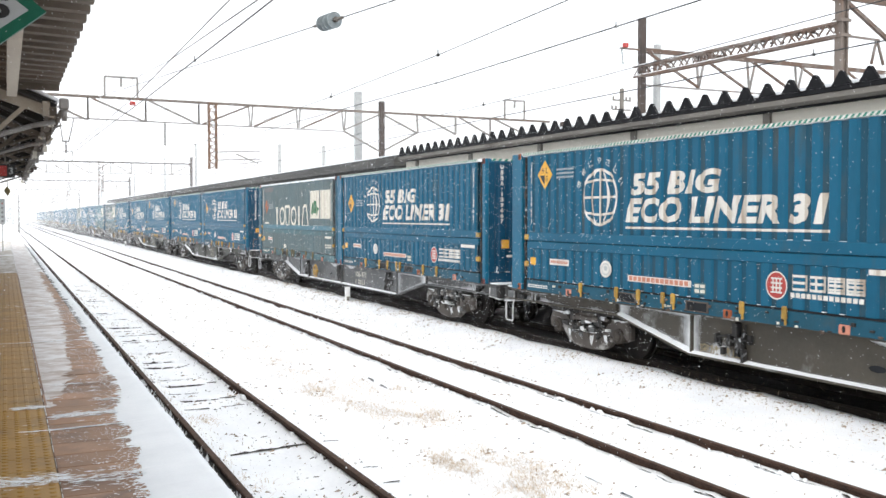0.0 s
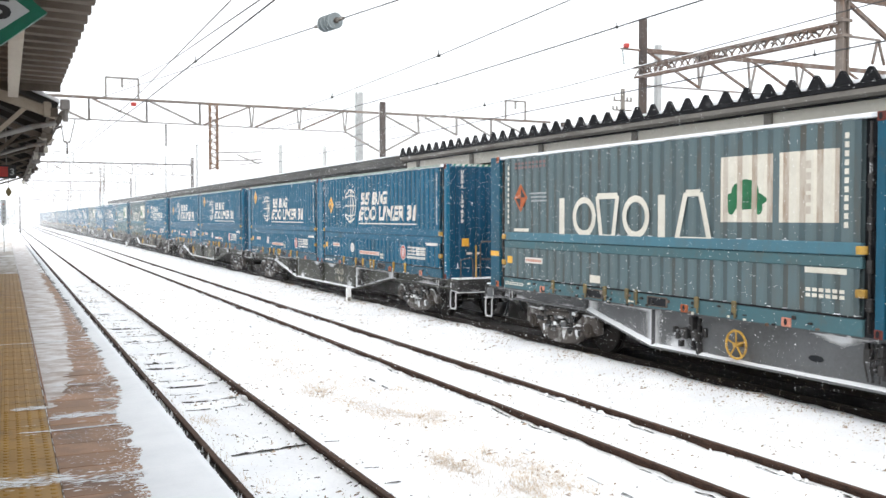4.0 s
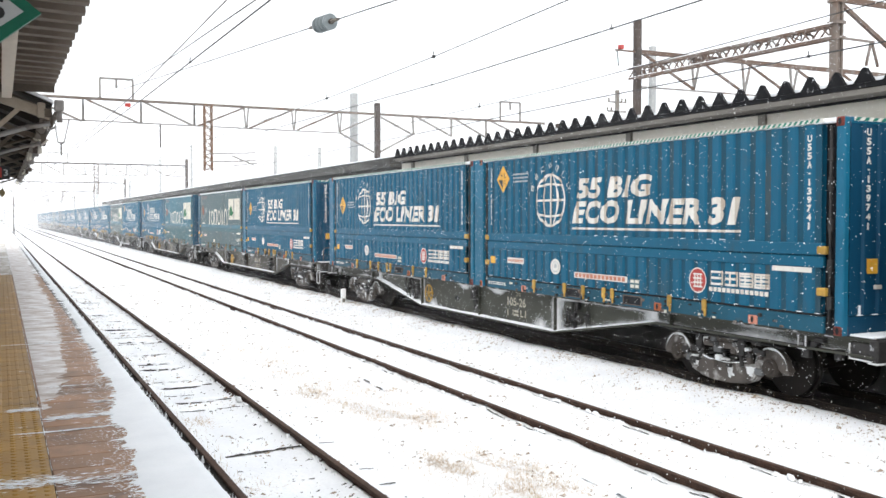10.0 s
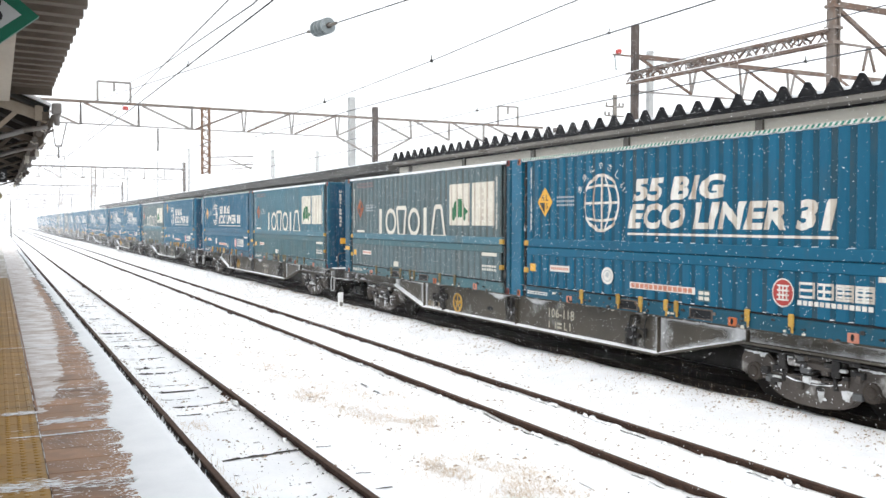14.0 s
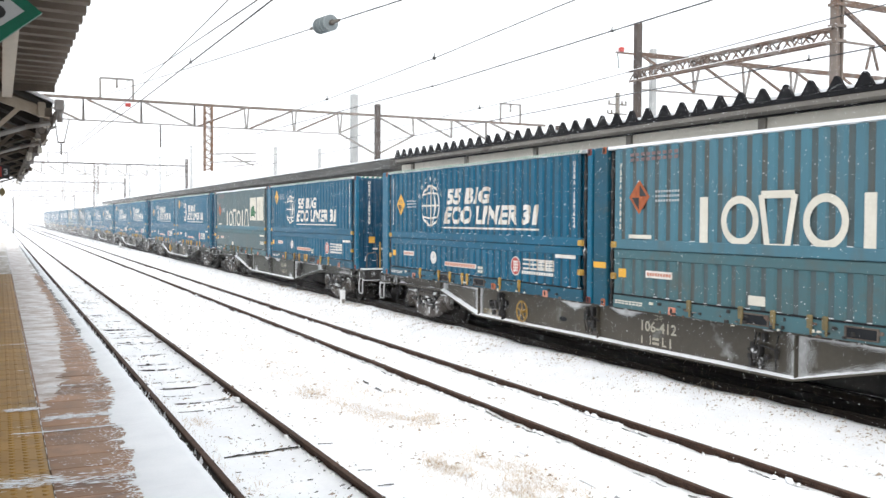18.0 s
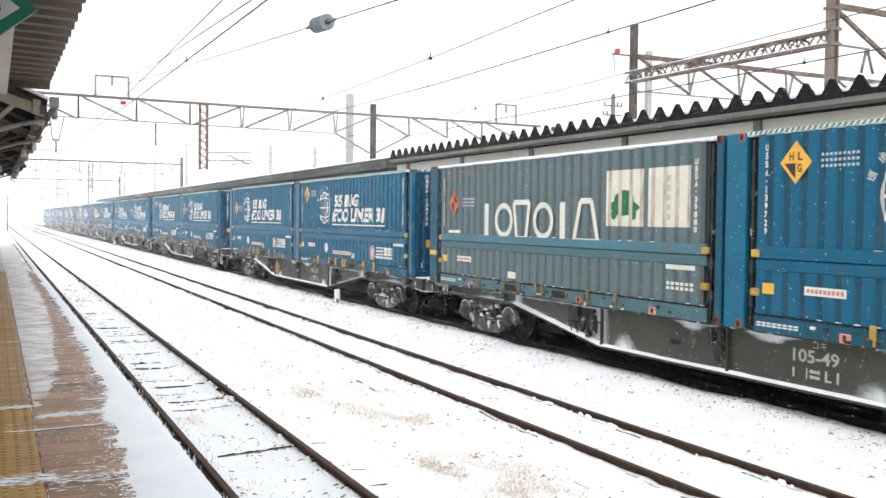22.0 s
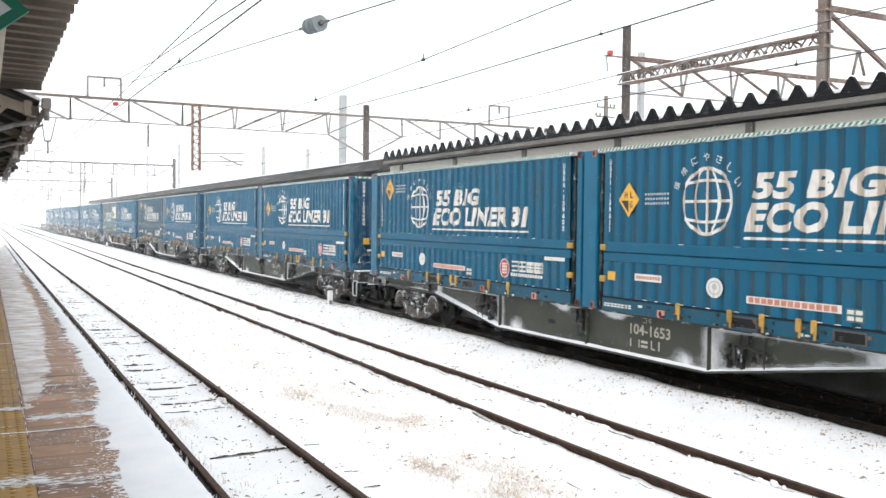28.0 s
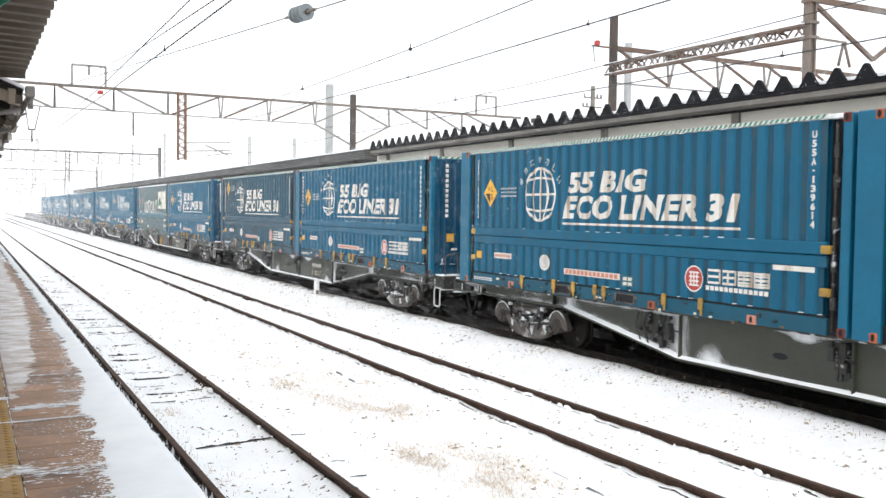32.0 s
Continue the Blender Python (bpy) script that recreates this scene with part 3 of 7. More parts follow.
tagged(part("far_platform_snow", bm, SNOW, None), "snow covering the open end of the platform", "snow", kind="stuff")

# a film beside the tactile strip: slush, with the wet pavers' sheen painted pale
bm = bmesh.new()
prev, y = None, 7.4
while y < 60:
    wide = float(np.interp(y, (7.4, 8.1, 8.6, 10.1, 12.7, 16.4, 20.0, 30.0), (0.0, 0.11, 0.20, 0.30, 0.39, 0.48, 0.46, 0.50)))
    wide = max(0.0, wide + 0.06 * noise.noise((4.0, y * 0.9, 2.0)) + 0.09 * noise.noise((6.0, y * 4.3, 3.0)) + 0.09 * noise.noise((8.0, y * 14.0, 3.0)))
    row = [bm.verts.new(p) for p in ((0.262, y, PZ + 0.0032), (0.263 + wide, y, PZ + 0.0035))]
    if prev:
        bm.faces.new((prev[0], prev[1], row[1], row[0]))
    prev = row
    y += 0.02 * (1 + 0.06 * y)
tagged(part("slush_film", bm, SLUSH_SHEEN, None), "thin grey slush with painted wet sheen on the pavers", "slush", kind="stuff")

# loose streaks and patches of blown snow on the pavers
bm = bmesh.new()
for i in range(190):
    y = 3.6 + 26 * random.random() ** 1.6
    t = random.random() ** 3.0
    x = 0.64 - 0.62 * t
    L, w = random.uniform(0.008, 0.045) * (1 + y * 0.02), random.uniform(0.003, 0.008) * (1 + y * 0.05)
    z = PZ + 0.0035
    a = random.uniform(-0.25, 0.25)
    pts = [(x - L, y - a * L), (x - L * 0.2, y - w), (x + L, y + a * L), (x + L * 0.1, y + w)]
    bm.faces.new([bm.verts.new((u, v, z + random.uniform(0, 0.003))) for u, v in pts])
for i in range(2600):
    y = 3.8 + 12 * random.random() ** 1.4
    x = float(np.interp(y, (5.0, 6.6, 8.6, 12.0), (0.66, 0.75, 0.85, 0.90))) - abs(random.gauss(0, 0.09)) + 0.05 * noise.noise((0.0, y * 3.0, 1.0))
    r = random.uniform(0.002, 0.007)
    bm.faces.new([bm.verts.new((x + u * r * 1.8, y + v * r, PZ + random.uniform(0.003, 0.006))) for u, v in ((-1, 0), (0, -1), (1, 0), (0, 1))])
for jy, x0, x1, spread, dens in ((6.66, 0.08, 0.74, 0.008, 240), (7.10, 0.27, 0.72, 0.045, 330), (7.50, 0.02, 0.25, 0.035, 130), (5.40, -0.36, 0.30, 0.060, 420), (5.32, 0.26, 0.74, 0.080, 150), (11.39, -0.10, 0.88, 0.010, 170), (7.62, 0.60, 0.80, 0.03, 60), (8.45, 0.30, 0.70, 0.02, 40), (16.0, -0.3, 0.9, 0.03, 60), (4.6, -0.36, 0.6, 0.07, 160)):
    for i in range(dens):
        x = random.uniform(x0, x1)
        y = jy + random.gauss(0, spread) + 0.05 * noise.noise((x * 2.0 + jy, 1.0, 0.0)) + 0.05 * (x - x0)
        L, w = random.uniform(0.010, 0.045), random.uniform(0.002, 0.007)
        bm.faces.new([bm.verts.new((u, v, PZ + random.uniform(0.005, 0.009))) for u, v in ((x - L, y), (x, y - w), (x + L, y), (x, y + w))])
for i in range(5200):
    y = 3.8 + 13 * random.random() ** 1.3
    x = random.uniform(0.26, 0.80)
    if noise.noise((x * 3.0, y * 1.6, 21.0)) + 0.6 * noise.noise((x * 2.0, y * 9.0, 23.0)) < 0.05:
        continue
    r = random.uniform(0.0010, 0.0034)
    bm.faces.new([bm.verts.new((x + u * r * 2.2, y + v * r, PZ + random.uniform(0.003, 0.005))) for u, v in ((-1, 0), (0, -1), (1, 0), (0, 1))])
y = 4.0
while y < 40:
    L = random.uniform(0.04, 0.35)
    if noise.noise((9.0, y * 0.9, 0.0)) > -0.25:
        w = random.uniform(0.0012, 0.0032)
        bm.faces.new([bm.verts.new((0.243 + u, v, PZ + 0.006)) for u, v in ((-w, y), (w, y + 0.02), (w * 0.7, y + L), (-w, y + L - 0.03))])
    y += L + random.uniform(0.0, 0.12)
tagged(part("blown_snow", bm, SNOW_CAP, None), "thin streaks of blown snow on wet pavers", "snow", kind="stuff")

# dark weedy ballast left bare in the lee of the platform
bm = bmesh.new()
prev, y = None, 3.0
while y < 60:
    a = 1.80 - 0.08 - 0.07 * (0.5 + noise.noise((0.5, y * 3.1, 5.0))) - 0.05 * noise.noise((1.5, y * 11.0, 5.0))
    row = [bm.verts.new(q) for q in ((a, y, 0.02), (a + 0.03, y, 0.062 + 0.02 * noise.noise((2, y * 9, 1))), (1.865, y, 0.098))]
    if prev:
        for i in range(2):
            bm.faces.new((prev[i], prev[i + 1], row[i + 1], row[i]))
    prev = row
    y += 0.035 * (1 + y * 0.05)
tagged(part("bare_ballast", bm, BED, None), "dark bare ballast beside the platform rail", "ballast", kind="stuff")

# lumps of snow caught along the rails
bm = bmesh.new()
for i in range(2400):
    c = random.choice((TRACK_1, TRACK_2)) + random.choice((-0.55, 0.55))
    y = 4 + 40 * random.random() ** 1.6
    side = random.choice((-1, 1, 1))
    x = c + side * random.uniform(0.035, 0.075)
    r = random.uniform(0.007, 0.017) * (1.7 if random.random() < 0.06 else 1)
    z = max(0.06, heights(c + side * 0.05, y)) + random.uniform(0.0, 0.025)
    L = random.uniform(1.5, 5)
    a = random.uniform(0, 6)
    base = [bm.verts.new((x + r * 1.3 * math.cos(k * 1.2566 + a), y + r * L * math.sin(k * 1.2566 + a), z - 0.02)) for k in range(5)]
    mid = [bm.verts.new((x + r * 0.8 * math.cos(k * 1.2566 + a) * random.uniform(0.6, 1.2), y + r * L * 0.6 * math.sin(k * 1.2566 + a), z + r * random.uniform(0.5, 1.3))) for k in range(5)]
    for k in range(5):
        f = bm.faces.new((base[k], base[(k + 1) % 5], mid[(k + 1) % 5], mid[k]))
        f.smooth = True
    bm.faces.new(mid)
for i in range(1500):
    y = 4 + 34 * random.random() ** 1.5
    if noise.noise((1.0, y * 1.1, 4.0)) < -0.15:
        continue
    x = TRACK_1 - 0.55 - random.uniform(0.03, 0.16)
    r = random.uniform(0.008, 0.024)
    z = 0.10 + random.uniform(-0.05, 0.05)
    a = random.uniform(0, 6)
    base = [bm.verts.new((x + r * math.cos(k * 1.2566 + a), y + r * 2.2 * math.sin(k * 1.2566 + a), z - 0.05)) for k in range(5)]
    tip = bm.verts.new((x, y, z + r * 0.8))
    for k in range(5):
        bm.faces.new((base[k], base[(k + 1) % 5], tip))
tagged(part("rail_snow", bm, SNOW_CAP, None), "small lumps of snow along the rails", "snow", kind="stuff")

# narrow dark gaps where the snow has shrunk from the rails
bm = bmesh.new()
for c, e, reach in ((TRACK_2, 0.55, 40), (TRACK_2, -0.55, 40)):
    y = 4.0
    while y < reach:
        L = random.uniform(0.05, 0.55)
        if noise.noise((c + e, y * 0.55, 2.0)) > -0.28:
            x = c + e - random.uniform(0.062, 0.085)
            w = random.uniform(0.004, 0.012)
            k = max(2, round(L / 0.05))
            side = [[bm.verts.new((x + f * w * random.uniform(0.3, 1.5), y + L * i / k, heights(x, y + L * i / k) + 0.007)) for i in range(k + 1)] for f in (-1, 1)]
            for i in range(k):
                bm.faces.new((side[0][i], side[1][i], side[1][i + 1], side[0][i + 1]))
        y += L + random.uniform(0.02, 0.35)
for y, x0, x1, w in ((25.3, 2.12, 2.92, 0.05), (22.05, 2.30, 2.78, 0.05), (20.6, 2.15, 2.94, 0.07), (19.45, 2.07, 2.93, 0.055), (17.85, 2.09, 2.79, 0.05), (16.08, 2.05, 2.76, 0.055), (14.75, 2.10, 2.40, 0.045), (14.27, 2.14, 2.86, 0.06), (13.55, 2.06, 2.50, 0.045), (13.0, 2.16, 2.95, 0.065), (12.38, 2.08, 2.45, 0.06), (12.42, 2.60, 2.85, 0.03), (9.88, 2.14, 2.97, 0.062), (10.0, 3.24, 3.44, 0.04), (10.5, 2.62, 2.80, 0.03), (9.21, 2.12, 2.25, 0.03), (8.66, 2.45, 2.74, 0.028), (8.80, 3.27, 3.44, 0.03), (8.19, 3.24, 3.43, 0.03)):
    k = max(4, round((x1 - x0) / 0.022))
    tilt = 0.18 if 9.8 < y < 9.9 else 0.0
    prev = None
    for i in range(k + 1):
        x = x0 + (x1 - x0) * i / k
        wide = w * ((0.85 if tilt else 0.50) + (0.4 if tilt else 0.8) * noise.noise((x * 7.0, y * 5.0, 1.0)) + 0.6 * noise.noise((x * 23.0, y * 3.0, 2.0)))
        if wide < 0.006:
            prev = None
            continue
        yy = y + tilt * (x - 2.55) + 0.006 * noise.noise((x * 5.0, y, 3.0))
        z = heights(x, yy)
        yy -= (z - 0.04) * yy * 0.36
        z = heights(x, yy)
        row = [bm.verts.new((x, yy, z + 0.008)), bm.verts.new((x, yy + wide, max(z, heights(x, yy + wide)) + 0.012))]
        if prev:
            bm.faces.new((prev[0], row[0], row[1], prev[1]))
        prev = row
tagged(part("rail_gap", bm, SLEEPER, None), "dark gaps where snow has shrunk from rails and sleepers", "gap", kind="stuff")

# half-melted snow grains on the dark bed's edge
bm = bmesh.new()
for i in range(700):
    y = 5 + 45 * random.random() ** 1.5
    x = 9.42 + 0.10 * noise.noise((0, y * 0.6, 0)) + abs(random.gauss(0, 0.16))
    if x > 9.75:
        continue
    r = random.uniform(0.003, 0.010) * (1 + 0.02 * y)
    z = 0.0 + min(1.0, max(0.0, (x - 9.42) / 0.25)) * 0.045
    bm.faces.new([bm.verts.new((x + r * math.cos(k * 1.2566 + i) * random.uniform(0.5, 1.3), y + 1.8 * r * math.sin(k * 1.2566 + i), z + random.uniform(0.004, 0.012))) for k in range(5)])
tagged(part("snow_grains", bm, SNOW_CAP, None), "snow grains on dark ballast", "snow", kind="stuff")

# stones and dry grass that poke through the snow
bm = bmesh.new()
for i in range(8500):
    c = random.choice((TRACK_1 - 0.55, TRACK_1 + 0.55, TRACK_1, TRACK_2 - 0.55, TRACK_2 + 0.55, 4.4, 8.0, 8.4, 9.3, 9.3, 9.35, 9.3))
    y = 4 + 30 * random.random() ** 1.5
    x = c + random.gauss(0, 0.35 if c not in (4.4, 8.0, 8.4) else 0.7) * (0.45 if c > 9 else 1)
    if x < 1.15 or x > 9.5:
        continue
    r = random.uniform(0.0025, 0.008) * (1 + 0.02 * y) * (1.9 if random.random() < 0.08 else 1)
    z = heights(x, y)
    base = [bm.verts.new((x + r * math.cos(k * 1.57 + i) * random.uniform(0.7, 1.6), y + r * math.sin(k * 1.57 + i), z - 0.01)) for k in range(4)]
    top = bm.verts.new((x, y, z + r * 0.75))
    for k in range(4):
        bm.faces.new((base[k], base[(k + 1) % 4], top))
for i in range(260):
    y = 6 + 14 * random.random() ** 1.5
    x = TRACK_1 + random.choice((0.55 - abs(random.gauss(0.06, 0.07)), random.uniform(-0.45, 0.45), 0.55 + abs(random.gauss(0.08, 0.06))))
    r = random.uniform(0.008, 0.020)
    z = heights(x, y)
    L = random.uniform(1.0, 2.6)
    base = [bm.verts.new((x + r * L * math.cos(k * 1.2566 + i) * random.uniform(0.7, 1.3), y + r * math.sin(k * 1.2566 + i), z - 0.01)) for k in range(5)]
    top = bm.verts.new((x, y + r * 0.3, z + r * 0.8))
    for k in range(5):
        bm.faces.new((base[k], base[(k + 1) % 5], top))
tagged(part("stones", bm, STONE, None), "dark ballast stones poking through the snow", "stones", kind="stuff")

bm = bmesh.new()


def blade(x, y, h, lean, w):
    z = heights(x, y)
    a = random.uniform(0, 6.283)
    dx, dy = math.cos(a), math.sin(a)
    px, py = -dy * w, dx * w
    p = [(x - px, y - py, z - 0.01), (x + px, y + py, z - 0.01), (x + dx * lean * 0.5 + px * 0.7, y + dy * lean * 0.5 + py * 0.7, z + h * 0.75), (x + dx * lean * 0.5 - px * 0.7, y + dy * lean * 0.5 - py * 0.7, z + h * 0.75), (x + dx * lean, y + dy * lean, z + h)]
    v = [bm.verts.new(q) for q in p]
    bm.faces.new((v[0], v[1], v[2], v[3]))
    bm.faces.new((v[3], v[2], v[4]))


clumps = [(4.30, 19.7, 0.25, 150), (4.26, 18.3, 0.15, 100), (4.75, 18.1, 0.30, 160), (5.26, 18.0, 0.15, 110), (4.36, 16.1, 0.16, 170), (4.30, 15.05, 0.20, 230), (4.13, 13.6, 0.12, 170), (4.19, 13.05, 0.14, 230), (4.77, 14.15, 0.12, 100), (4.95, 13.4, 0.25, 330), (5.28, 13.1, 0.16, 200), (4.23, 12.1, 0.10, 130), (4.43, 11.35, 0.16, 260), (4.85, 11.6, 0.22, 330), (5.0, 11.2, 0.14, 200), (4.22, 8.8, 0.14, 330), (4.41, 8.83, 0.10, 120), (4.80, 9.13, 0.14, 120), (4.70, 8.5, 0.20, 120), (4.94, 8.2, 0.14, 160), (4.45, 7.6, 0.20, 420), (4.70, 7.5, 0.16, 260)]
wisps = [(6.26, 31.33, 0.40, 60), (8.53, 36.15, 0.50, 60), (4.38, 34.92, 0.40, 50), (2.09, 8.79, 0.09, 40), (2.19, 11.88, 0.08, 80), (4.77, 10.5, 0.10, 60), (8.99, 11.04, 0.90, 152), (9.03, 13.31, 0.90, 133), (8.11, 8.60, 0.68, 40)]
for cx, cy, sp, n in clumps + wisps:
    for i in range(n * 3):
        px, py = cx + random.gauss(0, sp * 1.6), cy + random.gauss(0, sp * 2.6)
        if noise.noise((px * 2.6, py * 1.7, 11.0)) > -0.2:
            blade(px, py, random.uniform(0.004, 0.025), random.uniform(0.04, 0.14), random.uniform(0.0015, 0.0036))
    for i in range(n * 2 // 3):
        px, py = cx + random.gauss(0, sp), cy + random.gauss(0, sp * 1.7)
        if noise.noise((px * 5.0, py * 2.6, 17.0)) > -0.1:
            blade(px, py, random.uniform(0.012, 0.055), random.uniform(0.02, 0.10), random.uniform(0.0016, 0.0038))
for i in range(900):
    blade(random.uniform(1.9, 9.2), 5 + 25 * random.random() ** 1.4, random.uniform(0.005, 0.03), random.uniform(0.0, 0.06), 0.0016)
for i in range(2600):
    blade(9.36 - abs(random.gauss(0, 0.32)), 5 + 30 * random.random() ** 1.3, random.uniform(0.004, 0.03), random.uniform(0.01, 0.09), random.uniform(0.0015, 0.003))
for i in range(300):
    blade(1.95 + abs(random.gauss(0, 0.10)), 5 + 22 * random.random() ** 1.3, random.uniform(0.02, 0.09), random.uniform(0.0, 0.06), 0.0018)
tagged(part("dry_grass", bm, STRAW, None), "dry straw-coloured grass tips in the snow", "grass", kind="stuff")


# brown weed stubs and twigs, thickest towards the train
bm = bmesh.new()
for i in range(12000):
    y = 5 + 33 * random.random() ** 1.35
    x = random.choice((9.38 - abs(random.gauss(0, 0.28)), random.uniform(7.1, 9.4), random.uniform(7.1, 9.4), random.uniform(3.1, 5.8), random.uniform(3.1, 5.8), random.uniform(5.9, 6.7), random.uniform(2.0, 2.9)))
    if noise.noise((x * 1.3, y * 0.8, 3.0)) + 0.5 * noise.noise((x * 4, y * 3, 7.0)) < (-0.05 if x > 8.6 else 0.12):
        continue
    r = random.uniform(0.004, 0.013) * (1 + 0.012 * y)
    z = heights(x, y)
    a = random.uniform(0, 6.283)
    ca, sa = math.cos(a), math.sin(a)
    L = random.uniform(1.2, 4.0)
    base = [bm.verts.new((x + r * (u * L * ca - v * sa), y + r * (u * L * sa + v * ca), z - 0.004)) for u, v in ((-1, 0), (0, -0.6), (1, 0), (0, 0.6))]
    tip = bm.verts.new((x + r * ca * random.uniform(-1, 1), y + r * sa, z + r * random.uniform(0.5, 2.0)))
    for k in range(4):
        bm.faces.new((base[k], base[(k + 1) % 4], tip))
tagged(part("weed_stubs", bm, WEED, None), "brown weed stubs and twigs poking through snow", "weeds", kind="stuff")


# ---- canopy over the near platform ----
def folded(bm, x0, x1, y0, y1, z, pitch=0.5, rise=0.14, t=0.006, slope=0.0, tooth=False):
    """Folded roof sheet: ridges run across, the outline repeats along y."""
    n = round((y1 - y0) / pitch)
    line = []
    for i in range(n):
        y = y0 + i * pitch
        if tooth:
            line += [(y, z), (y + pitch * 0.24, z), (y + pitch * 0.51, z + rise * 0.92), (y + pitch * 0.56, z + rise), (y + pitch * 0.62, z + rise), (y + pitch * 0.67, z + rise * 0.92), (y + pitch * 0.94, z)]
        else:
            line += [(y, z), (y + pitch * 0.33, z), (y + pitch * 0.40, z + rise), (y + pitch * 0.93, z + rise)]
    line.append((y0 + n * pitch, z))
    outline = line + [(y, q + t) for y, q in reversed(line)]
    va = [bm.verts.new((x0, y, q + slope * (x0 - x1))) for y, q in outline]
    vb = [bm.verts.new((x1, y, q)) for y, q in outline]
    k = len(outline)
    for i in range(k):
        bm.faces.new((va[i], va[(i + 1) % k], vb[(i + 1) % k], vb[i]))
    h = len(line)
    for i in range(h - 1):
        bm.faces.new((vb[i], vb[i + 1], vb[k - 2 - i], vb[k - 1 - i]))
        bm.faces.new((va[i + 1], va[i], va[k - 1 - i], va[k - 2 - i]))


near = thing("platform_canopy", 0, 0, 0)
tagged(near, "platform canopy of folded metal roofing on cream steel beams", "canopy", kind="structure")
bm = bmesh.new()
folded(bm, -6.5, 0.84, -9.5, 16.5, 4.70, rise=0.30, slope=-0.03)
part("roof_sheet", bm, CANOPY_SHEET, near)
bm = bmesh.new()
box(bm, -6.5, 0.80, -9.5, 16.5, 5.26, 5.32)
part("roof_snow", bm, SNOW, near, "snow lying on the roof")
bm = bmesh.new()
extrude(bm, [(-6.5, 4.62), (0.83, 4.60), (0.83, 4.84), (-6.5, 5.02)], in_y, 16.52, 16.58)
part("end_board", bm, CANOPY_TIMBER, near)
for x in (0.125, -2.4, -5.2):
    bm = bmesh.new()
    box(bm, x - 0.075, x + 0.075, -9.5, 16.6, 4.69, 4.705)
    box(bm, x - 0.075, x + 0.075, -9.5, 16.6, 4.485, 4.50)
    box(bm, x - 0.008, x + 0.008, -9.5, 16.6, 4.50, 4.69)
    part("beam", bm, CREAM_STEEL, near)
for y in (-4.0, 2.0, 8.0, 14.0):
    bm = bmesh.new()
    rod(bm, (-2.4, y, PZ), (-2.4, y, 4.49), 0.09, 12)
    part("column", bm, CREAM_STEEL, near)
    bm = bmesh.new()
    bar(bm, (-2.4, y, 4.1), (-5.2, y, 4.45), 0.1, 0.14)
    part("bracket", bm, CREAM_STEEL, near)

# out of view: added to keep light off the canopy's underside
back = thing("wall_south", 0, 0, 0)
tagged(back, "unseen wall added behind the platform to block light", "wall", kind="structure")
for x0, x1, y0, y1 in ((-6.7, 0.5, -9.7, -9.5),):
    bm = bmesh.new()
    box(bm, x0, x1, y0, y1, PZ, 4.95)
    part("wall_panel", bm, CANOPY_TIMBER, back)

old = thing("old_canopy", 0, 0, 0)
tagged(old, "older weathered platform canopy with timber rafters and braces", "canopy", kind="structure")
bm = bmesh.new()
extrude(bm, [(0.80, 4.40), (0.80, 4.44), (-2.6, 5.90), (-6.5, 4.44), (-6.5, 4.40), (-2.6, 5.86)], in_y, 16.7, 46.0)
part("roof_boards", bm, CANOPY_SHADE, old)
bm = bmesh.new()
extrude(bm, [(0.82, 4.445), (0.82, 4.50), (-2.6, 5.98), (-6.5, 4.52), (-6.5, 4.445), (-2.6, 5.905)], in_y, 16.7, 46.0)
part("roof_snow", bm, SNOW, old, "snow lying on the roof")
for x0, x1, za, zb in ((0.68, 0.80, 4.22, 4.36), (-0.55, -0.43, 4.74, 4.88)):
    bm = bmesh.new()
    box(bm, x0, x1, 16.75, 45.9, za, zb)
    part("eaves_beam", bm, CANOPY_TIMBER, old)
bm = bmesh.new()
rod(bm, (0.86, 16.7, 4.27), (0.86, 46.0, 4.27), 0.05, 8)
part("gutter", bm, GUTTER, old)
bm = bmesh.new()
bevelled(bm, 0.82, 0.97, 16.45, 16.6, 4.30, 4.48, 0.02)
rod(bm, (0.90, 16.52, 4.12), (0.90, 16.52, 4.30), 0.045, 10)
part("rain_head", bm, GALV, old, "grey rain-water head")
for i in range(16):
    y = 17.0 + 1.9 * i
    bm = bmesh.new()
    bar(bm, (0.72, y, 4.32), (-2.6, y, 5.77), 0.07, 0.12)
    part("rafter", bm, CANOPY_SHADE if i % 3 else CANOPY_TIMBER, old)
    if i % 2 or y < 19:
        continue
    bm = bmesh.new()
    rod(bm, (-1.5, y + 1.0, 3.58), (0.80, y + 1.0, 4.33), 0.032, 8)
    part("brace", bm, CANOPY_TIMBER, old)
    bm = bmesh.new()
    bar(bm, (-1.5, y + 1.0, PZ), (-1.5, y + 1.0, 5.2), 0.16, 0.16)
    part("post", bm, CANOPY_TIMBER, old)
    if i < 15:
        bm = bmesh.new()
        rod(bm, (0.83, y + 0.3, 4.16), (0.83, y + 1.6, 4.24), 0.022, 6)
        rod(bm, (0.80, y + 1.6, 4.12), (0.80, y + 2.6, 4.36), 0.022, 6)
        part("conduit", bm, GALV, old)
        bm = bmesh.new()
        bevelled(bm, 0.79, 0.91, y + 1.0, y + 1.12, 4.10, 4.26, 0.02)
        part("junction_box", bm, GALV, old)

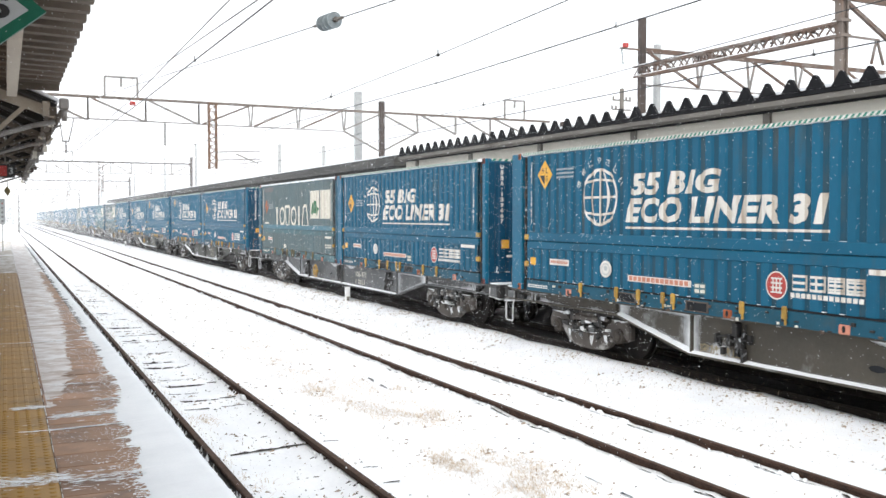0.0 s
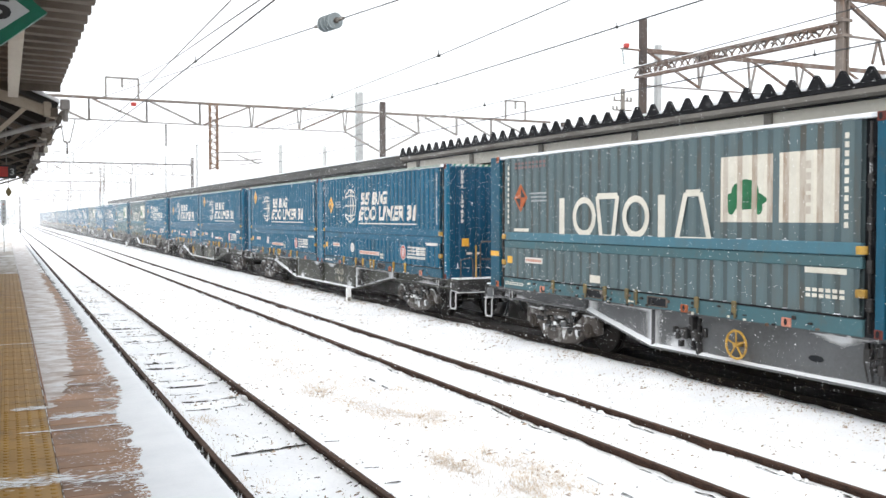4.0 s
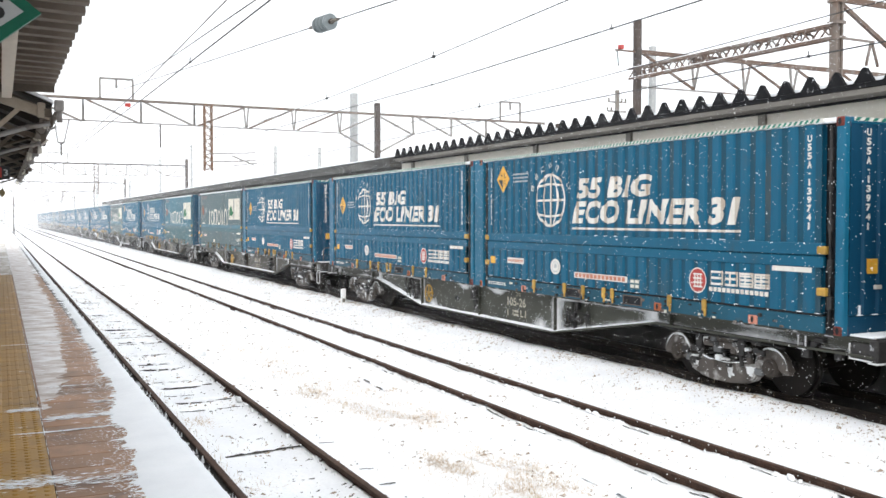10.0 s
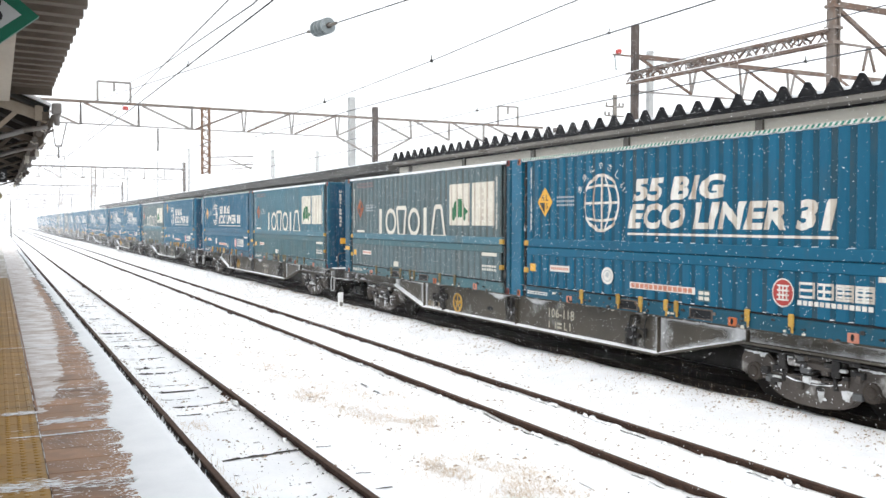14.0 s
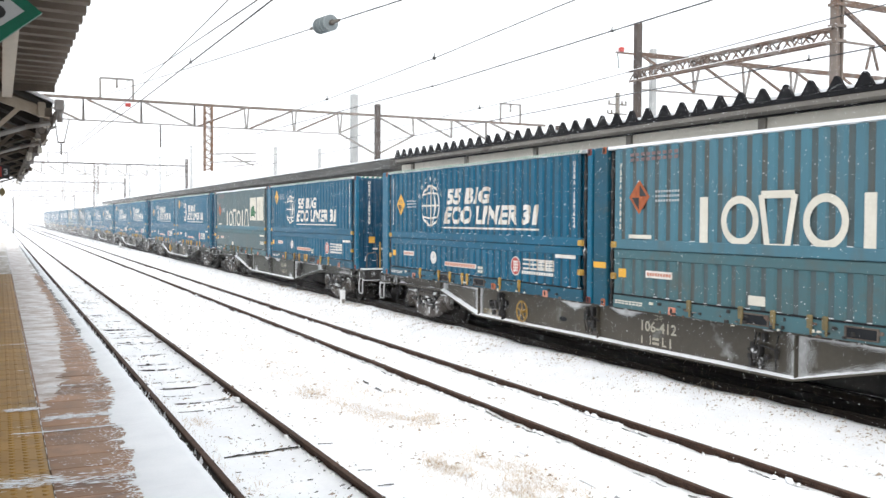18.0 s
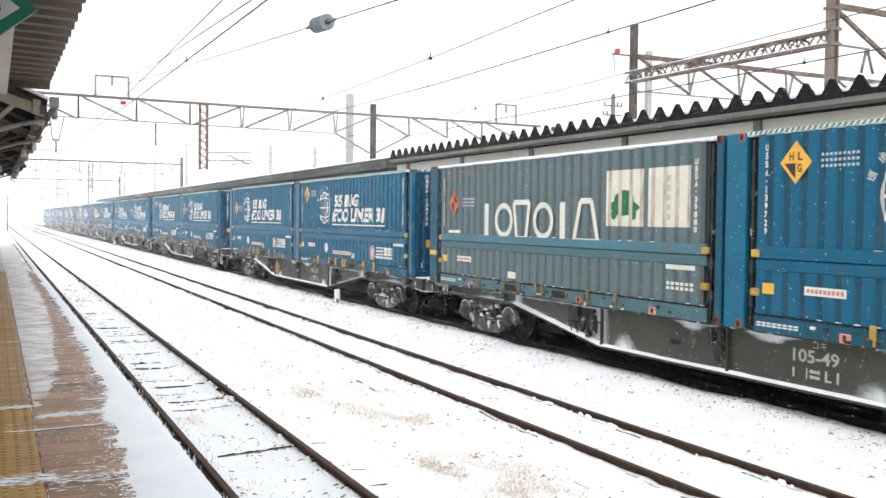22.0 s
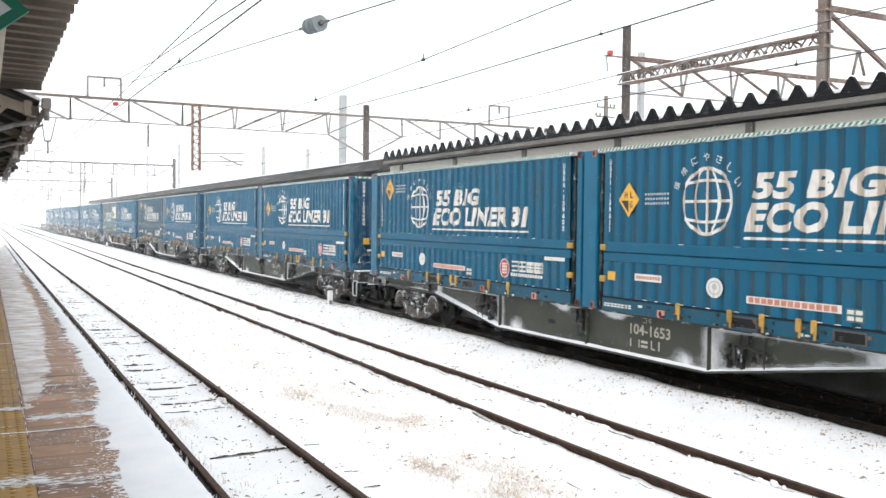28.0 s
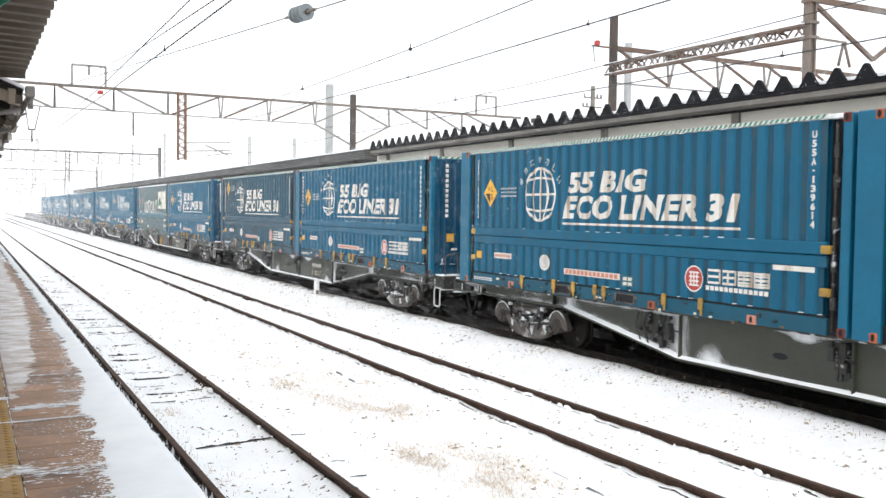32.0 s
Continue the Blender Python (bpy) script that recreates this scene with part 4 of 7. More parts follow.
for y in (16.85, 21.6):
    bm = bmesh.new()
    bar(bm, (0.78, y, 4.26), (-2.6, y, 5.42), 0.10, 0.16 if y < 17 else 0.10)
    part("front_rafter", bm, CANOPY_CREAM if y < 17 else CANOPY_TIMBER, old, "cream sloping rafter")
    bm = bmesh.new()
    bar(bm, (0.66, y, 4.30), (0.30, y, 4.36), 0.05, 0.07)
    bar(bm, (0.32, y, 4.37), (-1.45, y, 2.62), 0.06, 0.07)
    part("knee_strut", bm, CANOPY_CREAM if y < 17 else CANOPY_TIMBER, old, "angled knee strut")
    bm = bmesh.new()
    rod(bm, (0.78, y + 0.15, 4.14), (0.40, y + 0.15, 4.06), 0.042, 8)
    rod(bm, (0.41, y + 0.15, 4.06), (-1.5, y + 0.15, 3.42), 0.042, 8)
    part("drain_pipe", bm, GALV, old, "grey drain pipe")
bm = bmesh.new()
bevelled(bm, 0.58, 0.70, 16.75, 16.9, 4.22, 4.46, 0.01)
part("rafter_shoe", bm, CANOPY_CREAM, old)
rng = random.Random(21)
for i in range(52):
    y = 17.2 + 0.45 * i * (1 + i * 0.006)
    bm = bmesh.new()
    x, z = rng.uniform(0.70, 0.90), rng.uniform(4.04, 4.26)
    if i % 3:
        tube_y = rng.uniform(0.2, 0.8)
        rod(bm, (x, y, z), (x + rng.uniform(-0.08, 0.05), y + tube_y, z + rng.uniform(-0.08, 0.12)), rng.uniform(0.010, 0.024), 6)
    else:
        bevelled(bm, x - 0.05, x + 0.05, y, y + rng.uniform(0.06, 0.16), z - 0.06, z + rng.uniform(0.05, 0.14), 0.012)
    part("eaves_fitting", bm, rng.choice((GALV, CANOPY_TIMBER, POLE_DARK, CREAM_STEEL)), old)

# platform number sign
sign = thing("platform_sign", -0.02, 8.3, 4.215)
tagged(sign, "green and white diamond platform sign hanging from the canopy", "sign")
bm = bmesh.new()
extrude(bm, [(0, -0.285), (0.345, 0), (0, 0.285), (-0.345, 0)], in_y, -0.03, 0.03)
panel = part("panel", bm, SIGN_GREEN, sign)
bm = bmesh.new()
extrude(bm, [(0, -0.165), (0.215, 0), (0, 0.165), (-0.215, 0)], in_y, -0.036, -0.031)
part("inset", bm, SIGN_WHITE, panel, "white inset")
me = fitted(lettering("5", 0.3, 0.012), 0.165, 0.185)
for v in me.vertices:
    v.co = (v.co.x - 0.085, -0.039, v.co.y - 0.085)
me.materials.append(DARK_LETTER)
d = new("digit", me)
d.parent = panel
for x in (-0.15, 0.15):
    bm = bmesh.new()
    rod(bm, (x, 0, 0.15), (x, 0, 0.55), 0.012, 6)
    part("hanger", bm, GUTTER, sign)

info = thing("departure_display", 0.02, 24.0, 3.60)
tagged(info, "small black car-stop sign with a red panel", "sign")
bm = bmesh.new()
bevelled(bm, -0.30, 0.20, -0.05, 0.05, -0.14, 0.17, 0.01)
part("panel", bm, DARK_LETTER, info)
bm = bmesh.new()
box(bm, -0.16, 0.03, -0.058, -0.052, -0.10, 0.13)
part("red_field", bm, RED, info)
me = fitted(lettering("3", 0.3, 0.002), 0.09, 0.15)
for v in me.vertices:
    v.co = (v.co.x + 0.07, -0.056, v.co.y - 0.06)
me.materials.append(SIGN_WHITE)
d = new("digit", me)
d.parent = info
bm = bmesh.new()
rod(bm, (0, 0, 0.17), (0, 0, 1.15), 0.015, 6)
part("hanger", bm, GUTTER, info)

lamp = thing("hanging_marker", 0.10, 43.0, 3.60)
tagged(lamp, "small weathered yellow marker hanging from the canopy's end", "sign")
bm = bmesh.new()
extrude(bm, [(0, -0.20), (0.115, -0.02), (0.115, 0.06), (0, 0.22), (-0.115, 0.06), (-0.115, -0.02)], in_y, -0.03, 0.03)
part("plate", bm, DULL_YELLOW, lamp)
bm = bmesh.new()
rod(bm, (0, 0, 0.2), (0, 0, 1.25), 0.015, 6)
part("hanger", bm, GUTTER, lamp)

board = thing("name_board", -0.10, 42.0, PZ)
tagged(board, "narrow white upright board with dark bars on a post", "sign")
bm = bmesh.new()
bevelled(bm, -0.10, 0.10, -0.03, 0.03, 1.08, 2.12, 0.008)
panel = part("panel", bm, MARKER_WHITE, board)
for i in range(5):
    bm = bmesh.new()
    box(bm, -0.03, 0.03, -0.038, -0.032, 1.18 + 0.18 * i, 1.25 + 0.18 * i)
    part("bar", bm, GALV if i < 4 else PINK, panel)
bm = bmesh.new()
rod(bm, (0, 0.05, 0), (0, 0.05, 2.1), 0.02, 8)
part("post", bm, MARKER_WHITE, board)

# ---- platform and canopy beyond the train ----
far = thing("far_platform", 0, 0, 0)
tagged(far, "opposite platform behind the train", "platform", kind="structure")
bm = bmesh.new()
box(bm, 11.75, 19.5, -40, 240, -0.1, PZ)
part("platform_body", bm, PLAT_SIDE, far)
bm = bmesh.new()
bevelled(bm, 11.68, 11.95, -40, 240, PZ - 0.12, PZ + 0.03, 0.012)
part("edge_coping", bm, SNOW_CAP, far)

shed = thing("far_canopy", 0, 0, 0)
tagged(shed, "opposite platform canopy with a dark folded roof edge and cream beam", "canopy", kind="structure")
bm = bmesh.new()
folded(bm, 11.9, 11.96, -24.0, 29.0, 4.62, pitch=0.53, rise=0.225, tooth=True, t=0.004)
box(bm, 11.96, 17.5, -24.0, 29.0, 4.57, 4.622)
n = 100
for i in range(n):
    y = -24 + 0.53 * i
    bm.faces.new([bm.verts.new((11.905, y + 0.53 * q, z)) for q, z in ((0.24, 4.62), (0.94, 4.62), (0.67, 4.827), (0.62, 4.845), (0.56, 4.845), (0.51, 4.827))])
box(bm, 11.908, 11.955, -24.0, 29.0, 4.545, 4.619)
part("roof_sheet", bm, ROOF_DARK, shed)
bm = bmesh.new()
box(bm, 11.97, 17.5, -24.0, 29.0, 4.626, 4.69)
part("roof_snow", bm, SNOW, shed, "snow lying on the roof")
bm = bmesh.new()
extrude(bm, [(11.925, 4.535), (11.925, 4.45), (11.98, 4.41), (12.10, 4.41), (12.10, 4.52)], in_y, -24, 29.0)
part("gutter", bm, GUTTER, shed)
bm = bmesh.new()
box(bm, 12.12, 12.22, -24, 29.0, 4.385, 4.565)
part("fascia", bm, ROOF_DARK, shed)
bm = bmesh.new()
box(bm, 12.30, 12.42, -24, 29.3, 4.10, 4.395)
part("beam", bm, CREAM_STEEL, shed)
for i in range(14):
    y = -22.4 + 3.9 * i
    bm = bmesh.new()
    bevelled(bm, 12.24, 12.30, y - 0.09, y + 0.09, 4.05, 4.42, 0.008)
    part("bracket", bm, GUTTER, shed)
    bm = bmesh.new()
    bar(bm, (14.6, y, PZ), (14.6, y, 4.3), 0.18, 0.18)
    part("column", bm, CREAM_STEEL, shed)
    bm = bmesh.new()
    bar(bm, (12.4, y, 4.27), (17.2, y, 4.40), 0.10, 0.2)
    part("cantilever", bm, GUTTER, shed)
# added dark sheet that gives the canopy its shaded interior
bm = bmesh.new()
box(bm, 17.5, 17.6, -24, 29.0, PZ, 4.6)
part("rear_screen", bm, CANOPY_SHADE, shed, "added dark sheet for the shade under the canopy")

shed2 = thing("far_old_canopy", 0, 0, 0)
tagged(shed2, "long low old canopy roof with a snow-edged weathered fascia", "canopy", kind="structure")
bm = bmesh.new()
extrude(bm, [(11.9, 4.28), (11.9, 4.60), (14.7, 5.05), (17.5, 4.60), (17.5, 4.28)], in_y, 29.4, 128.0)
part("roof", bm, ROOF_FAR, shed2)
bm = bmesh.new()
extrude(bm, [(11.86, 4.60), (11.86, 4.64), (14.7, 5.10), (17.5, 4.65), (17.5, 4.61), (14.7, 5.06)], in_y, 29.4, 128.0)
part("roof_snow", bm, SNOW, shed2, "snow lying on the roof")
for i in range(20):
    y = 31.0 + 5 * i
    bm = bmesh.new()
    bar(bm, (14.7, y, PZ), (14.7, y, 4.3), 0.2, 0.2)
    part("post", bm, CANOPY_SHADE, shed2)

# ---- overhead line structures ----


def lattice(bm, a, b, w, h, n, r, faces=((0, 3), (1, 2), (0, 1), (3, 2))):
    """A lattice girder of four corner bars and zigzag lacing."""
    a, b = Vector(a), Vector(b)
    d = (b - a).normalized()
    up = Vector((0, 0, 1)) if abs(d.z) < 0.9 else Vector((0, 1, 0))
    side = d.cross(up).normalized()
    c = [side * i * w / 2 + up * j * h / 2 for i, j in ((-1, -1), (1, -1), (1, 1), (-1, 1))]
    for o in c:
        bar(bm, a + o, b + o, r, r)
    for i in range(n):
        p, q = a.lerp(b, i / n), a.lerp(b, (i + 0.5) / n)
        s = a.lerp(b, (i + 1) / n)
        for e, f in faces:
            bar(bm, p + c[e], q + c[f], r * 0.6, r * 0.6)
            bar(bm, q + c[f], s + c[e], r * 0.6, r * 0.6)


def portal(y, x0, x1, zt, deep, posts, drops, step=1.85, label="rusty steel overhead line portal across the tracks", mat=GALV, hoops=()):
    t = thing("line_portal", 0, y, 0)
    tagged(t, label, "line portal", "overhead line portals")
    bm = bmesh.new()
    bar(bm, (x0, 0, zt), (x1, 0, zt), 0.14, 0.12)
    part("top_chord", bm, POLE_DARK, t)
    bm = bmesh.new()
    bar(bm, (x0, 0, zt - deep), (x1, 0, zt - deep), 0.06, 0.05)
    part("bottom_chord", bm, mat, t)
    n = max(2, round((x1 - x0) / step))
    for i in range(n + 1):
        x = x0 + (x1 - x0) * i / n
        bm = bmesh.new()
        bar(bm, (x, 0, zt), (x, 0, zt - deep), 0.09, 0.07)
        part("upright", bm, mat, t)
        if i < n:
            xb = x0 + (x1 - x0) * (i + 1) / n
            bm = bmesh.new()
            flip = i % 4 == 3
            bar(bm, (x, 0, zt - (deep if flip else 0)), (xb, 0, zt - (0 if flip else deep)), 0.07, 0.06)
            part("diagonal", bm, RUST_STEEL, t)
    for x, top, m in posts:
        bm = bmesh.new()
        bevelled(bm, x - 0.13, x + 0.13, -0.13, 0.13, 0, top, 0.02)
        part("post", bm, m, t)
    for x, zb in drops:
        bm = bmesh.new()
        lattice(bm, (x, 0, zt + 0.1), (x, 0, zb), 0.36, 0.36, 9, 0.05)
        part("drop_post", bm, RUST_STEEL, t, "rusty lattice drop post")
    for x, w, hh in hoops:
        bm = bmesh.new()
        for a, b in (((x, 0, zt), (x, 0, zt + hh)), ((x + w, 0, zt), (x + w, 0, zt + hh)), ((x, 0, zt + hh), (x + w, 0, zt + hh))):
            bar(bm, a, b, 0.07, 0.07)
        part("hoop", bm, GALV, t)
    return t


def insulator(name, bm, a, b, r, n):
    a, b = Vector(a), Vector(b)
    rod(bm, a, b, r * 0.3, 8)
    for i in range(n):
        p, q, k = a.lerp(b, (i + 0.12) / n), a.lerp(b, (i + 0.42) / n), a.lerp(b, (i + 0.85) / n)
        rod(bm, p, q, r, 18, r * 0.97)
        rod(bm, q, k, r * 0.8, 18, r * 0.5)


p1 = thing("line_portal", 0, 41.2, 0)
tagged(p1, "rusty steel overhead line portal across the tracks", "line portal", "overhead line portals")
ZT, ZB = 7.42, 6.53
bm = bmesh.new()
bar(bm, (1.0, 0, ZT + 0.07), (25.2, 0, ZT - 0.05), 0.12, 0.105)
part("top_chord", bm, MAST_BROWN, p1)
bm = bmesh.new()
bar(bm, (1.0, 0, ZB + 0.06), (14.2, 0, ZB - 0.06), 0.06, 0.05)
part("bottom_chord", bm, GALV, p1)
NODES = [0.9, 3.14, 5.42, 7.62, 9.87, 12.03, 14.19]
for x in NODES[1:]:
    bm = bmesh.new()
    for e in (-0.05, 0.05):
        bar(bm, (x + 2 * e * (x > 8), 0, ZT), (x + e * 0.5, 0, ZB), 0.06, 0.06)
    part("upright", bm, GALV, p1)
for i, (xa, xb) in enumerate(zip(NODES, NODES[1:])):
    bm = bmesh.new()
    bar(bm, (xa + 0.15, 0, ZT if i < 3 else ZB), (xb - 0.05, 0, ZB if i < 3 else ZT), 0.09, 0.08)
    part("diagonal", bm, GALV if i < 3 else RUST_STEEL, p1)
for a, b in (((14.19, ZB), (15.95, ZT - 0.1)), ((14.19, ZB - 0.05), (15.95, 5.6)), ((16.15, ZT - 0.1), (17.85, ZB)), ((17.85, ZB), (16.1, 5.62)), ((17.9, ZB), (17.85, ZT)), ((17.98, ZT), (19.9, ZB)), ((19.9, ZB), (19.9, ZT)), ((20.0, ZT), (21.8, ZB)), ((21.8, ZB), (21.8, ZT)), ((21.9, ZT), (23.4, ZB + 0.3))):
    bm = bmesh.new()
    bar(bm, (a[0], 0, a[1]), (b[0], 0, b[1]), 0.09, 0.08)
    part("diagonal", bm, GALV, p1)
for x, top, m in ((16.05, 7.94, POLE_DARK), (26.0, 7.4, POLE_DARK)):
    bm = bmesh.new()
    bevelled(bm, x - 0.12, x + 0.12, -0.12, 0.12, 0, top, 0.02)
    part("post", bm, m, p1)
bm = bmesh.new()
lattice(bm, (8.2, 0, ZT + 0.06), (8.2, 0, 4.62), 0.31, 0.31, 9, 0.048)
part("drop_post", bm, RUST_ORANGE, p1, "rusty lattice drop post")
for x, w in ((3.8, 1.30), (22.61, 1.13)):
    bm = bmesh.new()
    for a, b in (((x, 0, ZT), (x, 0, 8.34)), ((x + w, 0, ZT), (x + w, 0, 8.34)), ((x, 0, 8.34), (x + w, 0, 8.34)), ((x + w / 2, 0, 8.34), (x + w / 2, 0, 7.95))):
        bar(bm, a, b, 0.08, 0.08)
    part("hoop", bm, GALV, p1)
bm = bmesh.new()
bevelled(bm, 4.78, 5.0, -0.16, 0.06, 7.20, 7.35, 0.02)
part("lamp", bm, RED, p1, "small red lamp")
bm = bmesh.new()
for z in (5.35, 5.0):
    rod(bm, (8.3, 0, z), (10.3, 0, z + 0.1), 0.025, 6)
rod(bm, (9.2, 0, 5.3), (10.2, 0, 4.9), 0.03, 6)
rod(bm, (9.3, 0, 4.85), (10.4, 0, 5.0), 0.02, 6)
part("cantilever", bm, GALV, p1)
for x in (2.05,):
    bm = bmesh.new()
    rod(bm, (x, 0, 6.55), (x + 0.12, 0, 5.62), 0.02, 6)
    rod(bm, (x + 0.55, 0, 6.55), (x + 0.35, 0, 5.62), 0.02, 6)
    rod(bm, (x + 0.1, 0, 5.62), (x + 0.37, 0, 5.62), 0.03, 6)
    insulator("", bm, (x + 0.24, 0, 5.58), (x + 0.24, 0, 5.1), 0.045, 5)
    part("hanger", bm, POLE_DARK, p1)
bm = bmesh.new()
insulator("", bm, (6.2, 0, 6.5), (6.2, 0, 5.55), 0.05, 9)
part("hanger", bm, POLE_DARK, p1)
bm = bmesh.new()
bevelled(bm, 15.04, 15.35, 41.9, 42.2, 0, 8.45, 0.02)
tagged(part("concrete_pole", bm, CONCRETE), "pale square concrete pole behind the canopy", "pole")
for i, y in enumerate((90.0, 138.0, 186.0, 236.0, 290.0, 350.0)):
    portal(y, 1.6, 15.9, 7.45, 1.0, [(15.9, 8.1, POLE_DARK)], [(7.9, 4.7)], hoops=[(3.9, 1.6, 0.9)] if i == 0 else (), label="distant overhead line portal fading into snowfall")
for x, y, h in ((16.8, 62.0, 7.4), (19.9, 62.0, 7.4), (16.8, 92.5, 9.6), (16.8, 112.0, 9.6), (16.8, 140.0, 9.6), (16.8, 190.0, 9.6)):
    bm = bmesh.new()
    rod(bm, (x, y, 0), (x, y, h), 0.17, 10, 0.12)
    tagged(part("line_pole", bm, CONCRETE), "pale concrete pole in the snowfall", "pole", "concrete poles")

# anchor masts over the far canopy
gan = thing("anchor_gantry", 17.8, 0, 0)
tagged(gan, "rusty anchor gantry of two masts and lattice girder", "gantry")
bm = bmesh.new()
bevelled(bm, -0.02, 0.18, 23.70, 23.90, 0, 8.66, 0.015)
part("mast", bm, POLE_DARK, gan)
bm = bmesh.new()
for e in (-0.09, 0.09):
    bevelled(bm, e - 0.025, e + 0.025, 15.98, 16.2, 0, 9.4, 0.006)
box(bm, -0.07, 0.07, 16.04, 16.14, 0, 9.38)
for z in (6.75, 7.1, 7.6):
    box(bm, -0.16, 0.16, 15.95, 16.23, z, z + 0.07)
part("mast", bm, MAST_BROWN, gan)
bm = bmesh.new()
lattice(bm, (-0.05, 23.9, 7.0), (-0.05, 16.1, 6.93), 0.22, 0.30, 13, 0.055, ((0, 3), (1, 2), (3, 2)))
part("lattice_girder", bm, RUST_STEEL, gan)
for x, z in ((-0.16, 7.185), (-0.16, 6.885), (0.06, 6.885)):
    bm = bmesh.new()
    bar(bm, (x, 23.9, z), (x, 16.1, z - 0.07), 0.05, 0.018)
    part("girder_snow", bm, SNOW_CAP, gan, "line of snow on the girder")
bm = bmesh.new()
rng = random.Random(8)
for i in range(40):
    y = rng.uniform(16.4, 23.6)
    rod(bm, (rng.uniform(-0.2, 0.1), y, rng.uniform(6.86, 7.1)), (rng.uniform(-0.2, 0.1), y + rng.uniform(-0.15, 0.15), rng.uniform(6.86, 7.15)), rng.uniform(0.01, 0.03), 5)
tagged(part("girder_fitting", bm, POLE_DARK, gan), kind="stuff")
bm = bmesh.new()
bar(bm, (-0.75, 23.8, 7.69), (0, 23.8, 7.69), 0.05, 0.05)
bar(bm, (0, 23.8, 7.69), (14, 23.8, 7.66), 0.14, 0.13)
part("top_chord", bm, RUST_STEEL, gan)
for i in range(5):
    x = 0.3 + 2.1 * i
    bm = bmesh.new()
    bar(bm, (x, 23.8, 7.64), (x + 2.0, 23.8, 6.66), 0.07, 0.07)
    part("diagonal", bm, RUST_STEEL, gan)
    bm = bmesh.new()
    bar(bm, (x + 1.9, 23.8, 7.64), (x + 2.0, 23.8, 6.66), 0.06, 0.06)
    bar(bm, (x + 2.25, 23.8, 7.64), (x + 2.0, 23.8, 6.66), 0.06, 0.06)
    part("upright", bm, GALV, gan)
bm = bmesh.new()
bar(bm, (0.1, 23.8, 6.62), (11, 23.8, 6.60), 0.05, 0.05)
part("bottom_chord", bm, GALV, gan)
bm = bmesh.new()
bevelled(bm, -0.62, -0.49, 23.7, 23.85, 7.72, 7.85, 0.01)
part("lamp", bm, RED, gan, "small red lamp")
bm = bmesh.new()
insulator("", bm, (-0.68, 23.8, 7.66), (-0.62, 23.8, 7.2), 0.03, 5)
part("insulator", bm, PORCELAIN, gan)
bm = bmesh.new()
bar(bm, (0.1, 16.1, 7.70), (9, 16.1, 7.60), 0.11, 0.13)
bar(bm, (0.1, 16.1, 7.62), (2.2, 16.1, 6.45), 0.09, 0.09)
bar(bm, (0.1, 16.1, 6.80), (1.25, 16.1, 6.78), 0.05, 0.05)
bar(bm, (1.15, 16.1, 6.75), (1.0, 16.1, 6.2), 0.05, 0.05)
bar(bm, (1.2, 16.1, 6.75), (1.4, 16.1, 6.2), 0.05, 0.05)
bar(bm, (2.2, 16.1, 6.45), (4.0, 16.1, 7.6), 0.09, 0.09)
part("side_bracket", bm, RUST_STEEL, gan)
bm = bmesh.new()
bevelled(bm, 20.84, 21.04, 26.9, 27.1, 0, 8.62, 0.015)
tagged(part("concrete_pole", bm, CONCRETE), "pale square concrete pole behind the canopy", "pole")
util = thing("utility_pole", 36.0, 50.0, 0)
tagged(util, "utility pole with crossarms beyond the station", "pole")
bm = bmesh.new()
rod(bm, (0, 0, 0), (0, 0, 10.75), 0.2, 10, 0.14)
part("pole", bm, GUTTER, util)
for z in (10.0, 9.4):
    bm = bmesh.new()
    bar(bm, (-0.7, 0, z), (0.7, 0, z), 0.09, 0.09)
    for x in ((-0.65, 0.35, 0.65) if z > 9.6 else (-0.75, -0.45)):
        rod(bm, (x, 0, z), (x, 0, z + 0.25), 0.06, 6)
    part("crossarm", bm, GUTTER, util)


def wire(pts, r, label, beads=()):
    """A wire through the points; beads: clamps at these places along y."""
    bm = bmesh.new()
    for a, b in zip(pts, pts[1:]):
        rod(bm, a, b, r, 5)
    w = part("overhead_wire", bm, WIRE)
    tagged(w, label, "wire", "overhead wires")
    for y in beads:
        for a, b in zip(pts, pts[1:]):
            if a[1] <= y < b[1]:
                p = Vector(a).lerp(Vector(b), (y - a[1]) / (b[1] - a[1]))
                bm = bmesh.new()
                rod(bm, p - Vector((0.022, 0, 0)), p + Vector((0.022, 0, 0)), 0.026, 8)
                rod(bm, p, p + Vector((0, 0, 0.09)), 0.010, 5)
                part("clamp", bm, WIRE, w)


wire([(2.42, -8, 5.2), (2.42, 11, 5.1), (2.42, 20, 5.0), (2.42, 41, 5.15), (2.42, 300, 5.2)], 0.008, "thin contact wire over the platform track")
wire([(3.3, -8, 5.44), (3.3, 12.4, 5.47), (3.3, 25, 5.57), (3.3, 33, 5.69), (3.3, 90, 6.3)], 0.013, "taut dark overhead wire above the track", beads=(18.2,))
wire([(2.0, -8, 4.9), (3.12, 12.5, 5.47), (3.87, 25, 6.56), (4.45, 41.2, 8.0)], 0.011, "slack wire up to the portal")
wire([(6.28, -8, 5.3), (6.28, 9.85, 5.21), (6.28, 13.65, 5.13), (6.28, 19, 5.09), (6.28, 41, 5.2), (6.28, 300, 5.2)], 0.008, "contact wire over the middle track", beads=(13.65, 19.05))
wire([(10.3, -8, 5.55), (10.3, 9.1, 5.34), (10.3, 16.2, 5.2), (10.3, 41, 5.2), (10.3, 300, 5.2)], 0.008, "contact wire over the freight track", beads=(19.8,))
